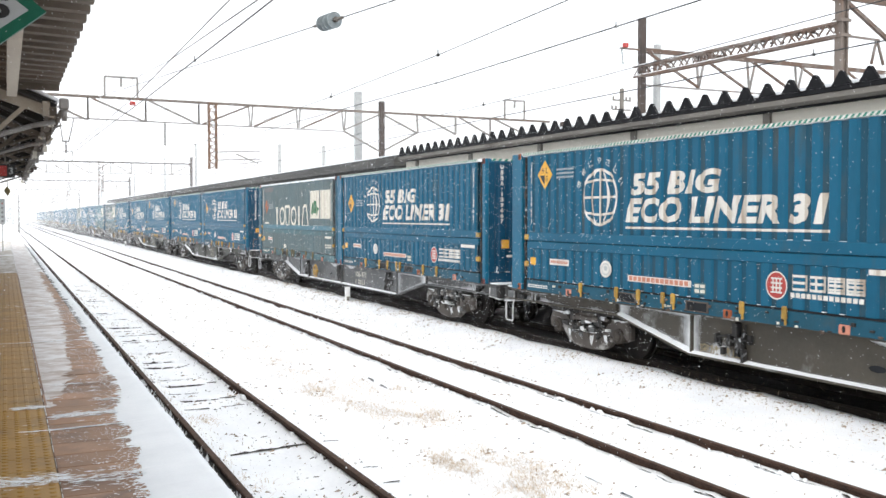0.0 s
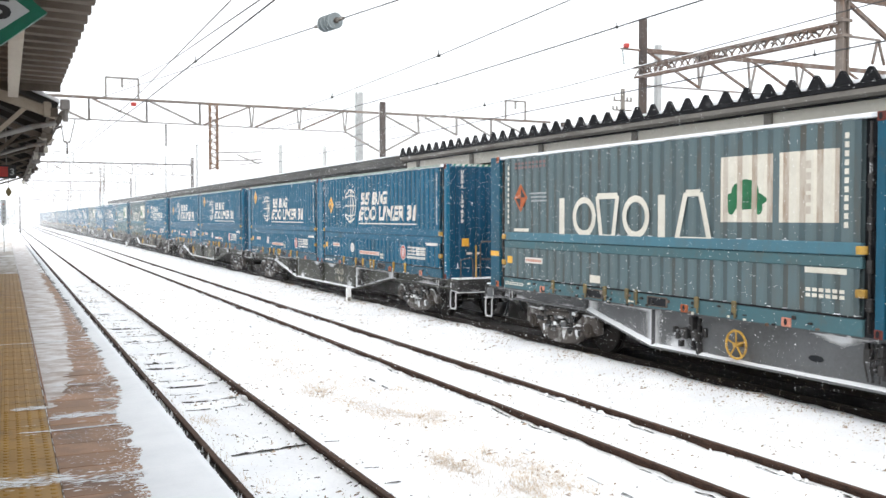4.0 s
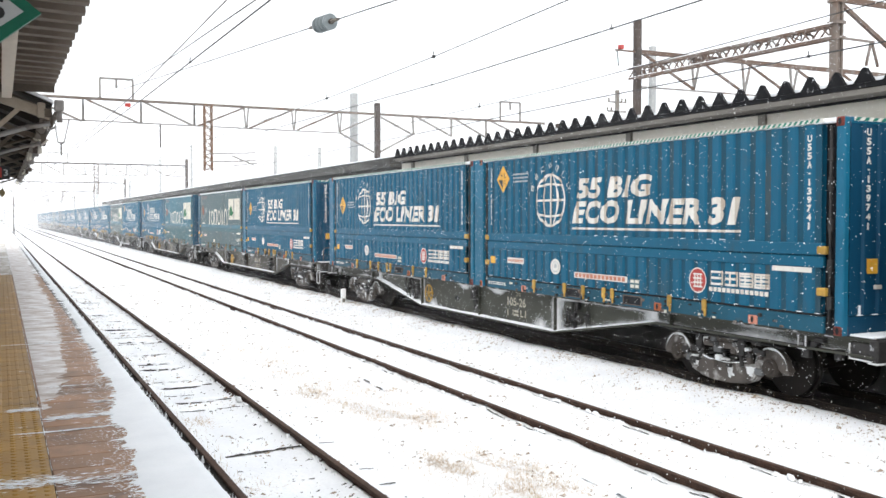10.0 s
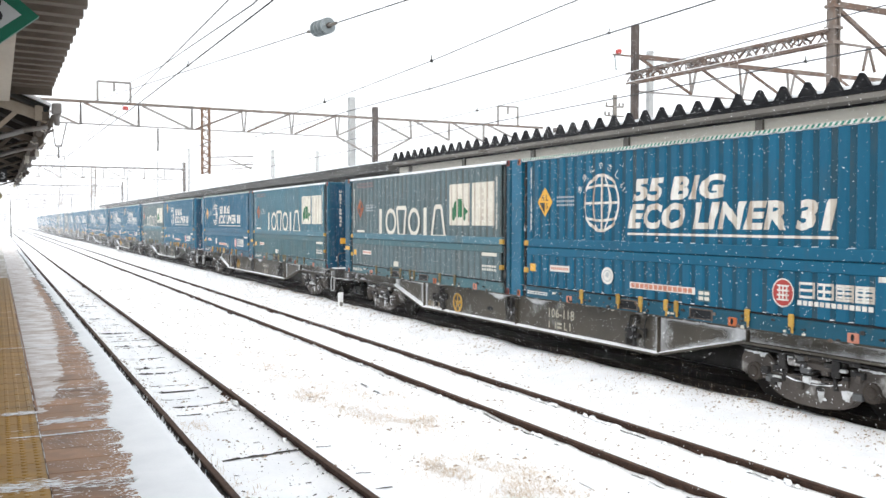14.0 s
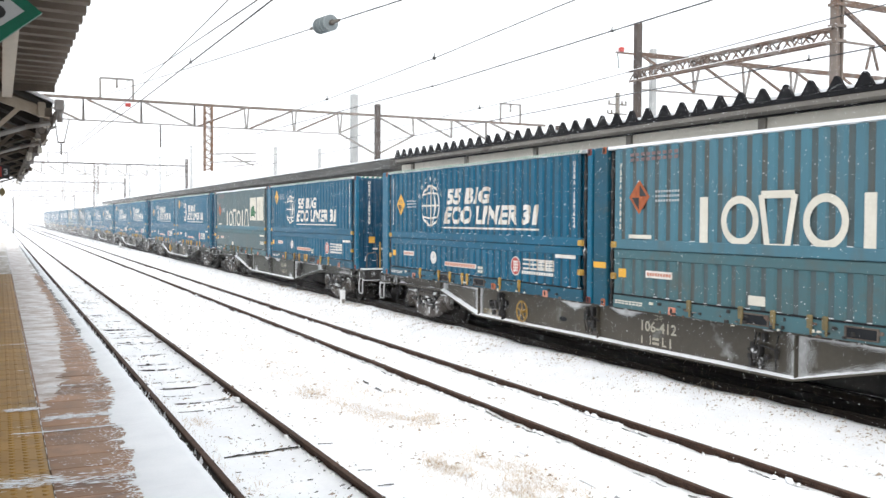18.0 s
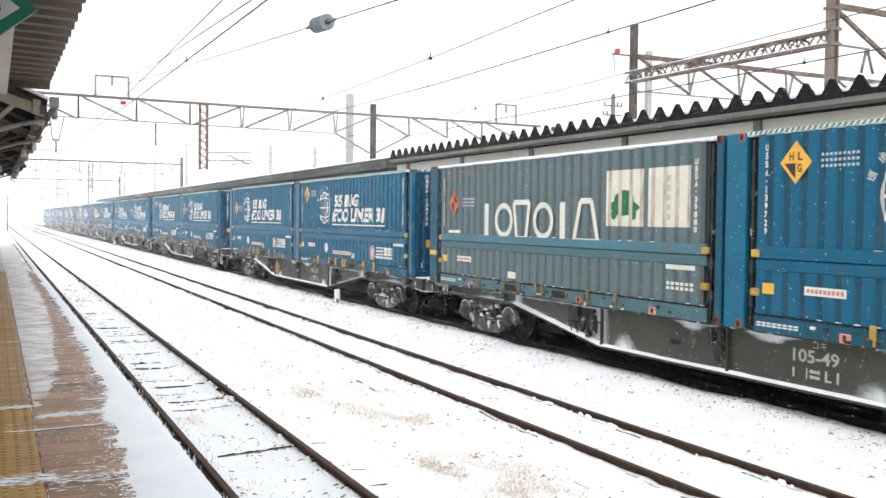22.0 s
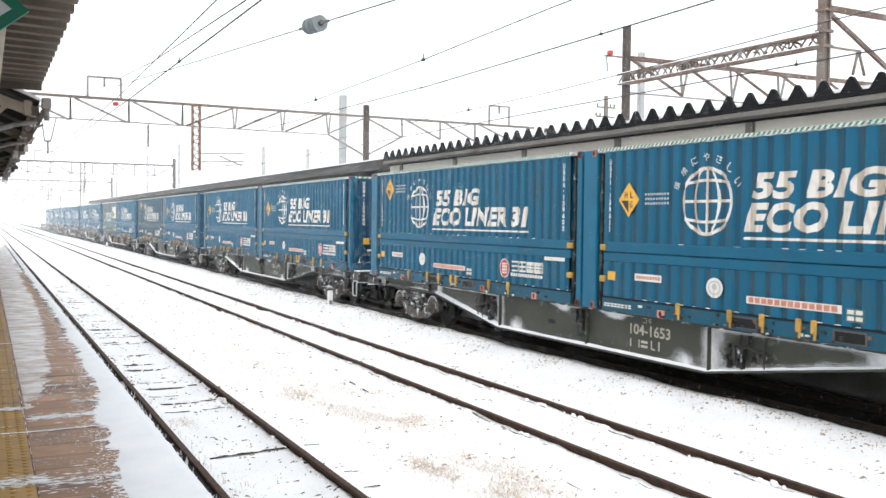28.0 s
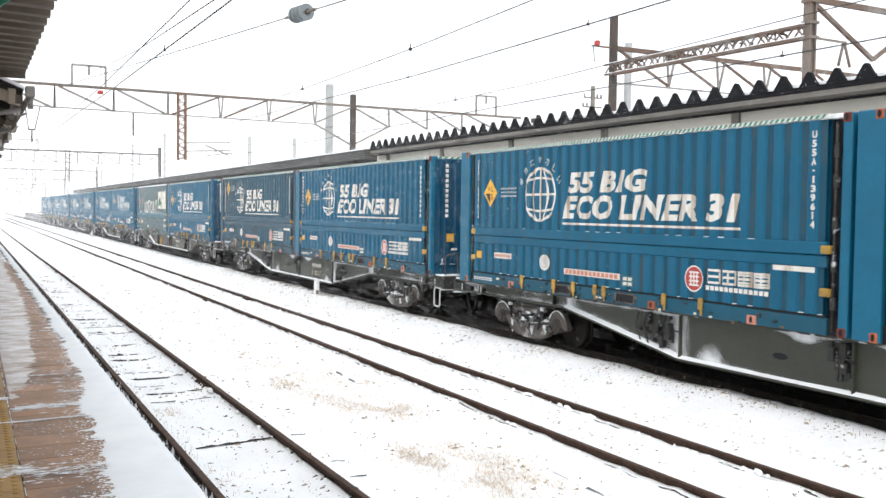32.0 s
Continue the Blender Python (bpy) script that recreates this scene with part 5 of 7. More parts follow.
wire([(10.3, -8, 6.3), (10.3, 12.1, 6.08), (10.3, 22, 6.05), (10.3, 41.2, 6.3)], 0.014, "messenger wire over the freight track", beads=(14.5, 22.5))
wire([(12.1, -8, 5.25), (12.1, 10, 5.22), (12.1, 19, 5.25), (12.1, 120, 5.3)], 0.012, "overhead feeder wire beside the far canopy", beads=(11.5,))
wire([(8.2, -0.2, 5.8), (6.37, 15.5, 6.41), (6.10, 17.85, 6.50)], 0.013, "anchor wire with a strain insulator")
wire([(5.95, 19.1, 6.55), (3.37, 41.2, 7.4)], 0.012, "anchor wire beyond the strain insulator")
si = thing("strain_insulator", 6.03, 18.45, 6.525)
tagged(si, "grey ribbed porcelain strain insulator on a wire", "insulator")
AX = Vector((-0.15, 1.25, 0.05)).normalized()
bm = bmesh.new()
rod(bm, AX * -0.66, AX * 0.68, 0.035, 8)
part("core", bm, GUTTER, si)
for i in range(4):
    o = -0.30 + 0.17 * i
    bm = bmesh.new()
    rod(bm, AX * o, AX * (o + 0.045), 0.165, 20, 0.16)
    rod(bm, AX * (o + 0.045), AX * (o + 0.085), 0.085, 20, 0.05)
    part("disc", bm, PORCELAIN, si)

for o in (-0.36, 0.40):
    bm = bmesh.new()
    rod(bm, AX * o, AX * (o + 0.10), 0.06, 10, 0.04)
    part("end_cap", bm, POLE_DARK, si, "dark iron end cap")

# short white marker post beside the train
mk = thing("marker_post", 9.05, 26.0, 0)
tagged(mk, "short white track marker post in the snow", "marker post")
bm = bmesh.new()
bevelled(bm, -0.075, 0.075, -0.05, 0.05, -0.05, 0.50, 0.02)
part("post", bm, MARKER_WHITE, mk)
bm = bmesh.new()
bevelled(bm, -0.045, 0.045, -0.056, -0.045, 0.10, 0.22, 0.004)
part("plate", bm, GUTTER, mk, "dark plate")
copy_thing(mk, pose(9.05, 82, 0))

# low houses in the haze at the end of the yard
for x, y, w, h in ((-9, 250, 12, 4.0), (-2, 300, 9, 5.0), (40, 240, 14, 6.5), (34, 170, 16, 5.5)):
    hs = thing("house", x, y, 0)
    tagged(hs, "low pale building dim in the snowfall", "house", "distant buildings")
    bm = bmesh.new()
    box(bm, -w / 2, w / 2, -4, 4, 0, h)
    part("wall", bm, HOUSE_WALL, hs)
    bm = bmesh.new()
    extrude(bm, [(-w / 2 - 0.4, h), (w / 2 + 0.4, h), (0, h + 1.8)], in_y, -4.4, 4.4)
    part("roof", bm, SNOW, hs, "snow-covered roof")
    for k in range(3):
        bm = bmesh.new()
        box(bm, -w / 2 + w * (k + 0.6) / 3.4 - 0.5, -w / 2 + w * (k + 0.6) / 3.4 + 0.5, -4.05, -4.002, 1.2, 2.4)
        part("window", bm, GUTTER, hs)
far_pole = thing("pole", 1.45, 120, 0)
tagged(far_pole, "slim dark pole beside the track", "pole")
bm = bmesh.new()
rod(bm, (0, 0, 0), (0, 0, 5.0), 0.09, 8, 0.07)
part("shaft", bm, POLE_DARK, far_pole)


# ---- freight train ----
# Wagons carry two containers each; wagon 0 has its middle 27.19 m ahead of the camera at the start.
PITCH, FIRST, LAST = 20.830, -1, 14
DECK = 1.0
LONG, HIGH = 9.58, 2.62
END = 9.24  # where the side panels stop, from the far end


def travelled(t):
    return 4.6765 * t ** 1 + 0.047413 * t ** 2 - 0.00061436 * t ** 3 + 1.0643e-05 * t ** 4 - 1.4497e-08 * t ** 5 - 7.7325e-10 * t ** 6 - 4.1208e-11 * t ** 7


def sheet(bm, s0, s1, z0, z1, count, depth, flat, x):
    """A corrugated wall panel facing -x from s0 to s1 (metres from the far end)."""
    p = (s1 - s0) / count
    line = []
    for i in range(count):
        a = s0 + i * p
        line += [(a, 0), (a + flat * p, 0), (a + (flat + 0.1) * p, depth), (a + 0.9 * p, depth)]
    line.append((s1, 0))
    top, low = [], []
    for s, d in line:
        y = LONG / 2 - s
        top.append(bm.verts.new((x + d, y, z1)))
        low.append(bm.verts.new((x + d, y, z0)))
    for i in range(len(line) - 1):
        f = bm.faces.new((low[i], low[i + 1], top[i + 1], top[i]))
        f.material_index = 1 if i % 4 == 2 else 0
    y0, y1 = LONG / 2 - s0, LONG / 2 - s1
    b = [bm.verts.new(q) for q in ((x + 0.075, y0, z0), (x + 0.075, y1, z0), (x + 0.075, y1, z1), (x + 0.075, y0, z1))]
    bm.faces.new(b[::-1])
    bm.faces.new([*top, b[2], b[3]])
    bm.faces.new([*low[::-1], b[0], b[1]])


def on_side(me, s, z, mat, x=-1.2475):
    """Lays a flat lettering mesh on the container's side, starting at s and z."""
    for v in me.vertices:
        v.co = (x, LONG / 2 - s - v.co.x, z + v.co.y)
    me.materials.append(mat)
    return me


def on_end(me, x0, z, mat, y=-LONG / 2 - 0.004):
    for v in me.vertices:
        v.co = (x0 + v.co.x, y, z + v.co.y)
    me.materials.append(mat)
    return me


RIB, UP_FLAT, LOW_FLAT = 0.028, 0.44, 0.50  # depth of the ribs, and their flat share of each step
FLAT = {"up": (1.11, 2.56, UP_FLAT, RIB), "low": (0.235, 0.80, LOW_FLAT, RIB)}


def drape(me):
    """Presses flat lettering into the ribs of the side panel that it is painted on."""
    zs = [v.co.z for v in me.vertices]
    mid = (min(zs) + max(zs)) / 2
    zone = "up" if mid > 1.1 else "low"
    z0, z1, flat, depth = FLAT[zone]
    if min(zs) < z0 - 0.02 or max(zs) > z1 + 0.02:
        return
    rib = (END - 0.60) / 31
    ss = [LONG / 2 - v.co.y for v in me.vertices]
    bm = bmesh.new()
    bm.from_mesh(me)
    steps = ((0.0, 0.0), (flat, 0.0), (flat + 0.1, depth), (0.9, depth), (1.0, 0.0))
    for i in range(31):
        for f, d in steps[:4]:
            s = 0.60 + (i + f) * rib
            if min(ss) < s < max(ss):
                bmesh.ops.bisect_plane(bm, geom=[*bm.verts, *bm.edges, *bm.faces], dist=1e-5, plane_co=(0, LONG / 2 - s, 0), plane_no=(0, 1, 0))
    for v in bm.verts:
        q = ((LONG / 2 - v.co.y - 0.60) / rib + 1e-4) % 1.0
        for (fa, da), (fb, db) in zip(steps, steps[1:]):
            if fa <= q <= fb:
                v.co.x += da + (db - da) * (q - fa) / (fb - fa)
                break
    # faces down in the grooves switch to the duller lettering colour
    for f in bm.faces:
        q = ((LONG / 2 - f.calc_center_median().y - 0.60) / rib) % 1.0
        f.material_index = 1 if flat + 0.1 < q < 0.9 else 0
    bm.to_mesh(me)
    bm.free()
    me.materials.append(WHITE_DULL)


DECALS = ("lettering", "underline", "globe_emblem", "owner_block", "picture_panel", "green_picture", "text_panel", "text_bar")


def drape_all(c):
    for o in c.children_recursive:
        if o.name.split(".")[0] in DECALS and o.data.vertices and max(v.co.x for v in o.data.vertices) < -1.2:
            drape(o.data)
        if o.name.split(".")[0] in ("label_bar", "owner_bar", "roundel_stroke", "small_lettering", "sticker_text", "red_lettering"):
            tagged(o, kind="stuff")


def label_part(name, me, parent, label=""):
    ob = new(name, me)
    ob.parent = parent
    return tagged(ob, label)


def patch(s0, s1, z0, z1, x=-1.2475):
    bm = bmesh.new()
    y0, y1 = LONG / 2 - s0, LONG / 2 - s1
    bm.faces.new([bm.verts.new(q) for q in ((x, y0, z0), (x, y1, z0), (x, y1, z1), (x, y0, z1))])
    return bm


def bars_of(s0, s1, z0, z1, n, rows=1, x=-1.2475, fill=0.72, hollow=False):
    """Plain bars where writing stands."""
    bm = bmesh.new()
    w = (s1 - s0) / n
    h = (z1 - z0) / rows
    for j in range(rows):
        for i in range(n):
            a, b = s0 + i * w, s0 + i * w + fill * w
            c, d = z0 + j * h, z0 + j * h + h * (0.66 if rows > 1 else 1)
            if hollow:
                t = hollow
                for e in ((a, b, c, c + t), (a, b, d - t, d), (a, a + t, c + t, d - t), (b - t, b, c + t, d - t)):
                    bm.faces.new([bm.verts.new((x, LONG / 2 - p, q)) for p, q in ((e[0], e[2]), (e[1], e[2]), (e[1], e[3]), (e[0], e[3]))])
            else:
                bm.faces.new([bm.verts.new((x, LONG / 2 - p, q)) for p, q in ((a, c), (b, c), (b, d), (a, d))])
    return bm


def ring_on_side(bm, s, z, rx, rz, t, x=-1.2475, n=40):
    p = []
    for i in range(n):
        a = 6.283185 * i / n
        p.append([bm.verts.new((x, LONG / 2 - s - (rx - k) * math.cos(a), z + (rz - k) * math.sin(a))) for k in (0, t)])
    for i in range(n):
        q, r = p[i], p[(i + 1) % n]
        bm.faces.new((q[0], r[0], r[1], q[1]))


def disc(bm, s, z, rx, rz, x=-1.2475, n=28):
    bm.faces.new([bm.verts.new((x, LONG / 2 - s - rx * math.cos(6.283185 * i / n), z + rz * math.sin(6.283185 * i / n))) for i in range(n)])


def stroke(bm, pts, t, x=-1.2475):
    for (s0, z0), (s1, z1) in zip(pts, pts[1:]):
        d = Vector((s1 - s0, z1 - z0)).normalized() * t / 2
        bm.faces.new([bm.verts.new((x, LONG / 2 - s, z)) for s, z in ((s0 - d.y, z0 + d.x), (s0 + d.y, z0 - d.x), (s1 + d.y, z1 - d.x), (s1 - d.y, z1 + d.x))])


def container_shell(name, wall, low, post, end, striped):
    c = thing(name)
    B = lambda fn, *a, **k: made(fn, *a, **k)
    part("base_frame", B(box, -1.20, 1.20, -LONG / 2 + 0.05, LONG / 2 - 0.05, 0.0, 0.20), BLACK, c)
    part("inner_wall", B(box, -1.16, 1.16, -LONG / 2 + 0.08, LONG / 2 - 0.08, 0.2, HIGH - 0.06), BLACK, c)
    part("roof", B(bevelled, -1.235, 1.235, -LONG / 2 + 0.02, LONG / 2 - 0.02, HIGH - 0.06, HIGH, 0.012), ROOF_SHEET, c)
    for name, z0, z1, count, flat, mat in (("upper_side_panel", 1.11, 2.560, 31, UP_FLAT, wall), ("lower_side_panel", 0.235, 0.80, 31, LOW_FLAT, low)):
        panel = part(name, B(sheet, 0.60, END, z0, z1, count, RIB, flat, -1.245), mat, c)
        # second slot: the dirtier, darkened colour of the recess floors
        panel.data.materials.append(GRIME_SHADE if striped else GRIME_BROWN)
    part("rear_side_panel", B(box, 1.18, 1.245, -LONG / 2 + 0.1, LONG / 2 - 0.1, 0.2, HIGH - 0.07), wall, c)
    bm = bmesh.new()
    rib = (END - 0.60) / 31
    rng = random.Random(5)
    for i in range(31):
        for z, f, keep in ((0.236, 0.60, 0.55), (1.111, 0.52, 0.3)):
            if rng.random() < keep:
                a, b = 0.60 + (i + f + rng.uniform(0, 0.12)) * rib, 0.60 + (i + 0.96 - rng.uniform(0, 0.1)) * rib
                box(bm, -1.243, -1.195, LONG / 2 - b, LONG / 2 - a, z, z + rng.uniform(0.003, 0.009))
    tagged(part("ledge_snow", bm, SNOW_CAP, c, "thin snow on the rib ledges"), kind="stuff")
    bm = bmesh.new()
    bevelled(bm, -1.252, -1.17, LONG / 2 - 9.26, LONG / 2 - 0.58, 0.955, 1.11, 0.012)
    part("upper_hinge_rail", bm, wall, c)
    bm = bmesh.new()
    bevelled(bm, -1.244, -1.17, LONG / 2 - 9.26, LONG / 2 - 0.58, 0.80, 0.945, 0.012)
    part("lower_hinge_rail", bm, low, c)
    bm = bmesh.new()
    bevelled(bm, -1.240, -1.16, LONG / 2 - 9.28, LONG / 2 - 0.56, 0.0, 0.205, 0.010)
    part("bottom_rail", bm, BLUE_LOW if striped else low, c)
    bm = bmesh.new()
    box(bm, -1.238, -1.17, LONG / 2 - 9.26, LONG / 2 - 0.58, 0.208, 0.230)
    part("seal", bm, BLACK, c)
    # posts: a broad one at the far end, slim corner posts at the near end
    for x0, x1 in ((-1.25, -1.15), (1.15, 1.25)):
        part("broad_post", B(bevelled, x0, x1, LONG / 2 - 0.38, LONG / 2, 0.0, HIGH, 0.015), post, c)
        part("corner_post", B(bevelled, x0, x1, -LONG / 2, -LONG / 2 + 0.13, 0.0, HIGH, 0.015), post, c)
    for s in (0.49, 9.35):
        bm = bmesh.new()
        for z in (0.30, 0.75, 1.25, 1.75, 2.1):
            bevelled(bm, -1.235, -1.17, LONG / 2 - s - 0.035, LONG / 2 - s + 0.035, z, z + 0.16, 0.01)
        rod(bm, (-1.215, LONG / 2 - s, 0.05), (-1.215, LONG / 2 - s, HIGH - 0.1), 0.018, 8)
        part("lock_gear", bm, GEAR, c)
        for z in (0.46, 0.97):
            bm = bmesh.new()
            e = 0.10 if s < 1 else -0.09
            bevelled(bm, -1.275, -1.19, LONG / 2 - s - e - 0.07, LONG / 2 - s - e + 0.07, z, z + 0.10, 0.012)
            part("latch", bm, YELLOW, c, "yellow side latch")
    # corrugated end walls
    for e in (-1, 1):
        bm = bmesh.new()
        n, w = 9, 2.30
        line = []
        for i in range(n):
            a = -w / 2 + i * w / n
            line += [(a, 0), (a + 0.5 * w / n, 0), (a + 0.62 * w / n, 0.028), (a + 0.88 * w / n, 0.028)]
        line.append((w / 2, 0))
        y = e * (LONG / 2 - 0.002)
        t = [bm.verts.new((x, y - e * d, HIGH - 0.08)) for x, d in line]
        b = [bm.verts.new((x, y - e * d, 0.24)) for x, d in line]
        for i in range(len(line) - 1):
            bm.faces.new((b[i], b[i + 1], t[i + 1], t[i]))
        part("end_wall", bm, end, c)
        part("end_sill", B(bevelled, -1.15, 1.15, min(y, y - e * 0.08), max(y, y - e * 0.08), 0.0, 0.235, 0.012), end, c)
        part("end_header", B(bevelled, -1.15, 1.15, min(y, y - e * 0.08), max(y, y - e * 0.08), HIGH - 0.08, HIGH - 0.002, 0.008), post, c)
    bm = bmesh.new()
    for i in range(9):
        x = -1.15 + 2.30 * (i + 0.75) / 9
        box(bm, x - 0.045, x + 0.045, -LONG / 2 - 0.006, -LONG / 2 + 0.03, 0.237, 0.246)
        if i % 4 == 0:
            box(bm, x - 0.0025, x + 0.0025, -LONG / 2 - 0.005, -LONG / 2 + 0.03, 0.246, 0.36)
    tagged(part("ledge_snow", bm, SNOW_CAP, c, "snow caught on the end ledge"), kind="stuff")
    # corner castings
    for s in (0.30, 9.51):
        for z in (0.0, HIGH - 0.115):
            bm = bmesh.new()
            bevelled(bm, -1.260, -1.12, LONG / 2 - s - (0.055 if s < 1 else 0.06), LONG / 2 - s + (0.055 if s < 1 else 0.06), z, z + 0.115, 0.012)
            k = part("corner_casting", bm, ORANGE if s < 1 else RUST_RED, c, "painted corner casting")
            # a flat black disc gives the dark inside of the hole
            bm = bmesh.new()
            disc(bm, s, z + 0.06, 0.028, 0.045, -1.2635, 12)
            part("casting_hole", bm, BLACK, k)
    for s, m in ((2.05, PINK), (6.1, ORANGE), (8.1, PINK)):
        bm = bmesh.new()
        bevelled(bm, -1.254, -1.12, LONG / 2 - s - 0.085, LONG / 2 - s + 0.085, 0.0, 0.12, 0.012)
        k = part("lifting_casting", bm, m, c, "painted lifting casting")
        # again a black disc on the face for the hole's shade
        bm = bmesh.new()
        disc(bm, s, 0.065, 0.028, 0.045, -1.2555, 12)
        part("casting_hole", bm, BLACK, k)
    for s in (2.45, 3.5, 4.09, 4.7, 4.94, 6.39, 7.16):
        bm = bmesh.new()
        bevelled(bm, -1.28, -1.235, LONG / 2 - s - 0.042, LONG / 2 - s + 0.042, 0.09, 0.26, 0.014)
        rod(bm, (-1.27, LONG / 2 - s - 0.03, 0.02), (-1.27, LONG / 2 - s - 0.03, 0.12), 0.018, 6)
        part("drop_side_latch", bm, YELLOW if striped else DULL_YELLOW, c, "yellow drop-side latch" if striped else "dirty drop-side latch")
    rng = random.Random(17)
    for mat, count, name in ((GEAR, 44, "rail_bracket"), (CREAM, 9, "rail_tag"), (RUST_STEEL, 16, "rail_bolt")):
        bm = bmesh.new()
        for k in range(count):
            q = rng.choice((2.45, 3.5, 4.09, 4.7, 4.94, 6.39, 7.16)) + rng.gauss(0, 0.13) if k % 3 else rng.uniform(0.7, 9.1)
            z, a, h = rng.uniform(-0.03, 0.15), rng.uniform(0.010, 0.038), rng.uniform(0.012, 0.05)
            bevelled(bm, -1.243 - rng.uniform(0.012, 0.034), -1.236, LONG / 2 - q - a, LONG / 2 - q + a, z, z + h, 0.004)
        tagged(part(name, bm, mat, c), kind="stuff")
    for s0, s1 in ((3.52, 3.98), (5.25, 5.68)):
        # no opening: a flat black patch stands for the pocket's shaded inside
        bm = bmesh.new()
        box(bm, -1.2445, -1.239, LONG / 2 - s1, LONG / 2 - s0, 0.045, 0.165)
        k = part("fork_pocket", bm, BLACK, c, "flat dark patch for the shade in a fork pocket")
        bm = bmesh.new()
        for a, b, z0, z1 in ((s0 - 0.03, s1 + 0.03, 0.165, 0.185), (s0 - 0.03, s1 + 0.03, 0.03, 0.045), (s0 - 0.03, s0, 0.045, 0.165), (s1, s1 + 0.03, 0.045, 0.165)):
            box(bm, -1.252, -1.238, LONG / 2 - b, LONG / 2 - a, z0, z1)
        part("pocket_rim", bm, TUBE, k)
    if striped:
        bm = bmesh.new()
        box(bm, -1.251, -1.2, LONG / 2 - 9.25, LONG / 2 - 0.40, 2.572, 2.622)
        strip = part("top_strip", bm, WHITE, c, "green and white striped top edge")
        bm = bmesh.new()
        n = 98
        for i in range(n):
            s = 0.42 + 8.80 * i / n
            bm.faces.new([bm.verts.new((-1.2535, LONG / 2 - q, z)) for q, z in ((s, 2.574), (s + 0.042, 2.574), (s + 0.084, 2.62), (s + 0.042, 2.62))])
        part("stripes", bm, STRIPE_GREEN, strip)
        bm = bmesh.new()
        box(bm, -1.10, 1.14, -LONG / 2 - 0.006, -LONG / 2, 2.572, 2.618)
        strip = part("end_strip", bm, WHITE, c, "green and white striped end edge")
        bm = bmesh.new()
        for i in range(15):
            x = -1.10 + 2.2 * i / 15
            bm.faces.new([bm.verts.new((q, -LONG / 2 - 0.0085, z)) for q, z in ((x, 2.574), (x + 0.075, 2.574), (x + 0.12, 2.616), (x + 0.045, 2.616))])
        part("stripes", bm, STRIPE_GREEN, strip)
    else:
        bm = bmesh.new()
        box(bm, -1.251, -1.2, LONG / 2 - 9.25, LONG / 2 - 0.40, 2.575, 2.615)
        part("top_strip", bm, SNOW_CAP, c, "snow along the top edge")
    # shared decals
    part("yellow_square", patch(0.72, 0.92, 0.50, 0.64), AMBER, c, "amber square sticker")
    bm = bmesh.new()
    box(bm, -0.86, -0.68, -LONG / 2 - 0.006, -LONG / 2 - 0.003, 0.74, 0.92)
    part("yellow_square", bm, AMBER, c, "amber square sticker")
    bm = bmesh.new()
    for x in (-0.74, -0.50):
        box(bm, x, x + 0.14, -LONG / 2 - 0.006, -LONG / 2 - 0.003, 0.55, 0.60)
    part("small_lettering", bm, WHITE, c)
    w = part("white_label", patch(1.42, 2.06, 0.53, 0.64), WHITE, c)
    part("label_bar", bars_of(1.46, 2.04, 0.56, 0.61, 9, x=-1.2498), PINK, w)
    bm = bmesh.new()
    bm.faces.new([bm.verts.new((-1.2478, LONG / 2 - s, z)) for s, z in ((0.98, 2.18), (1.24, 1.91), (1.50, 2.18), (1.24, 2.45))])
    dm = part("diamond_sticker", bm, AMBER if striped else ORANGE, c, "amber diamond sticker with one dark quarter" if striped else "faded diamond sticker")
    bm = bmesh.new()
    for q in (((1.05, 2.17), (1.235, 1.975), (1.235, 2.17)),) if striped else (((1.05, 2.17), (1.235, 1.975), (1.235, 2.17)), ((1.25, 2.19), (1.43, 2.19), (1.25, 2.37))):
        bm.faces.new([bm.verts.new((-1.2492, LONG / 2 - s, z)) for s, z in q])
    part("sticker_quarter", bm, DARK_LETTER, dm)
    for ch, s, z in (("H", 1.135, 2.205), ("L", 1.275, 2.205), ("G", 1.265, 2.055)) if striped else ():
        label_part("sticker_letter", on_side(fitted(lettering(ch, 0.14, 0.003), 0.072, 0.105), s, z, DARK_LETTER, -1.2502), dm)
    for z in (2.10, 2.17, 2.24):
        part("sticker_text", bars_of(1.64, 2.22, z, z + 0.034, 9, fill=0.62), SIGN_WHITE, c)
    part("small_lettering", bars_of(0.62, 1.35, 0.07, 0.14, 8, 2, x=-1.2425, fill=0.8), WHITE if striped else CREAM, c)
    return c


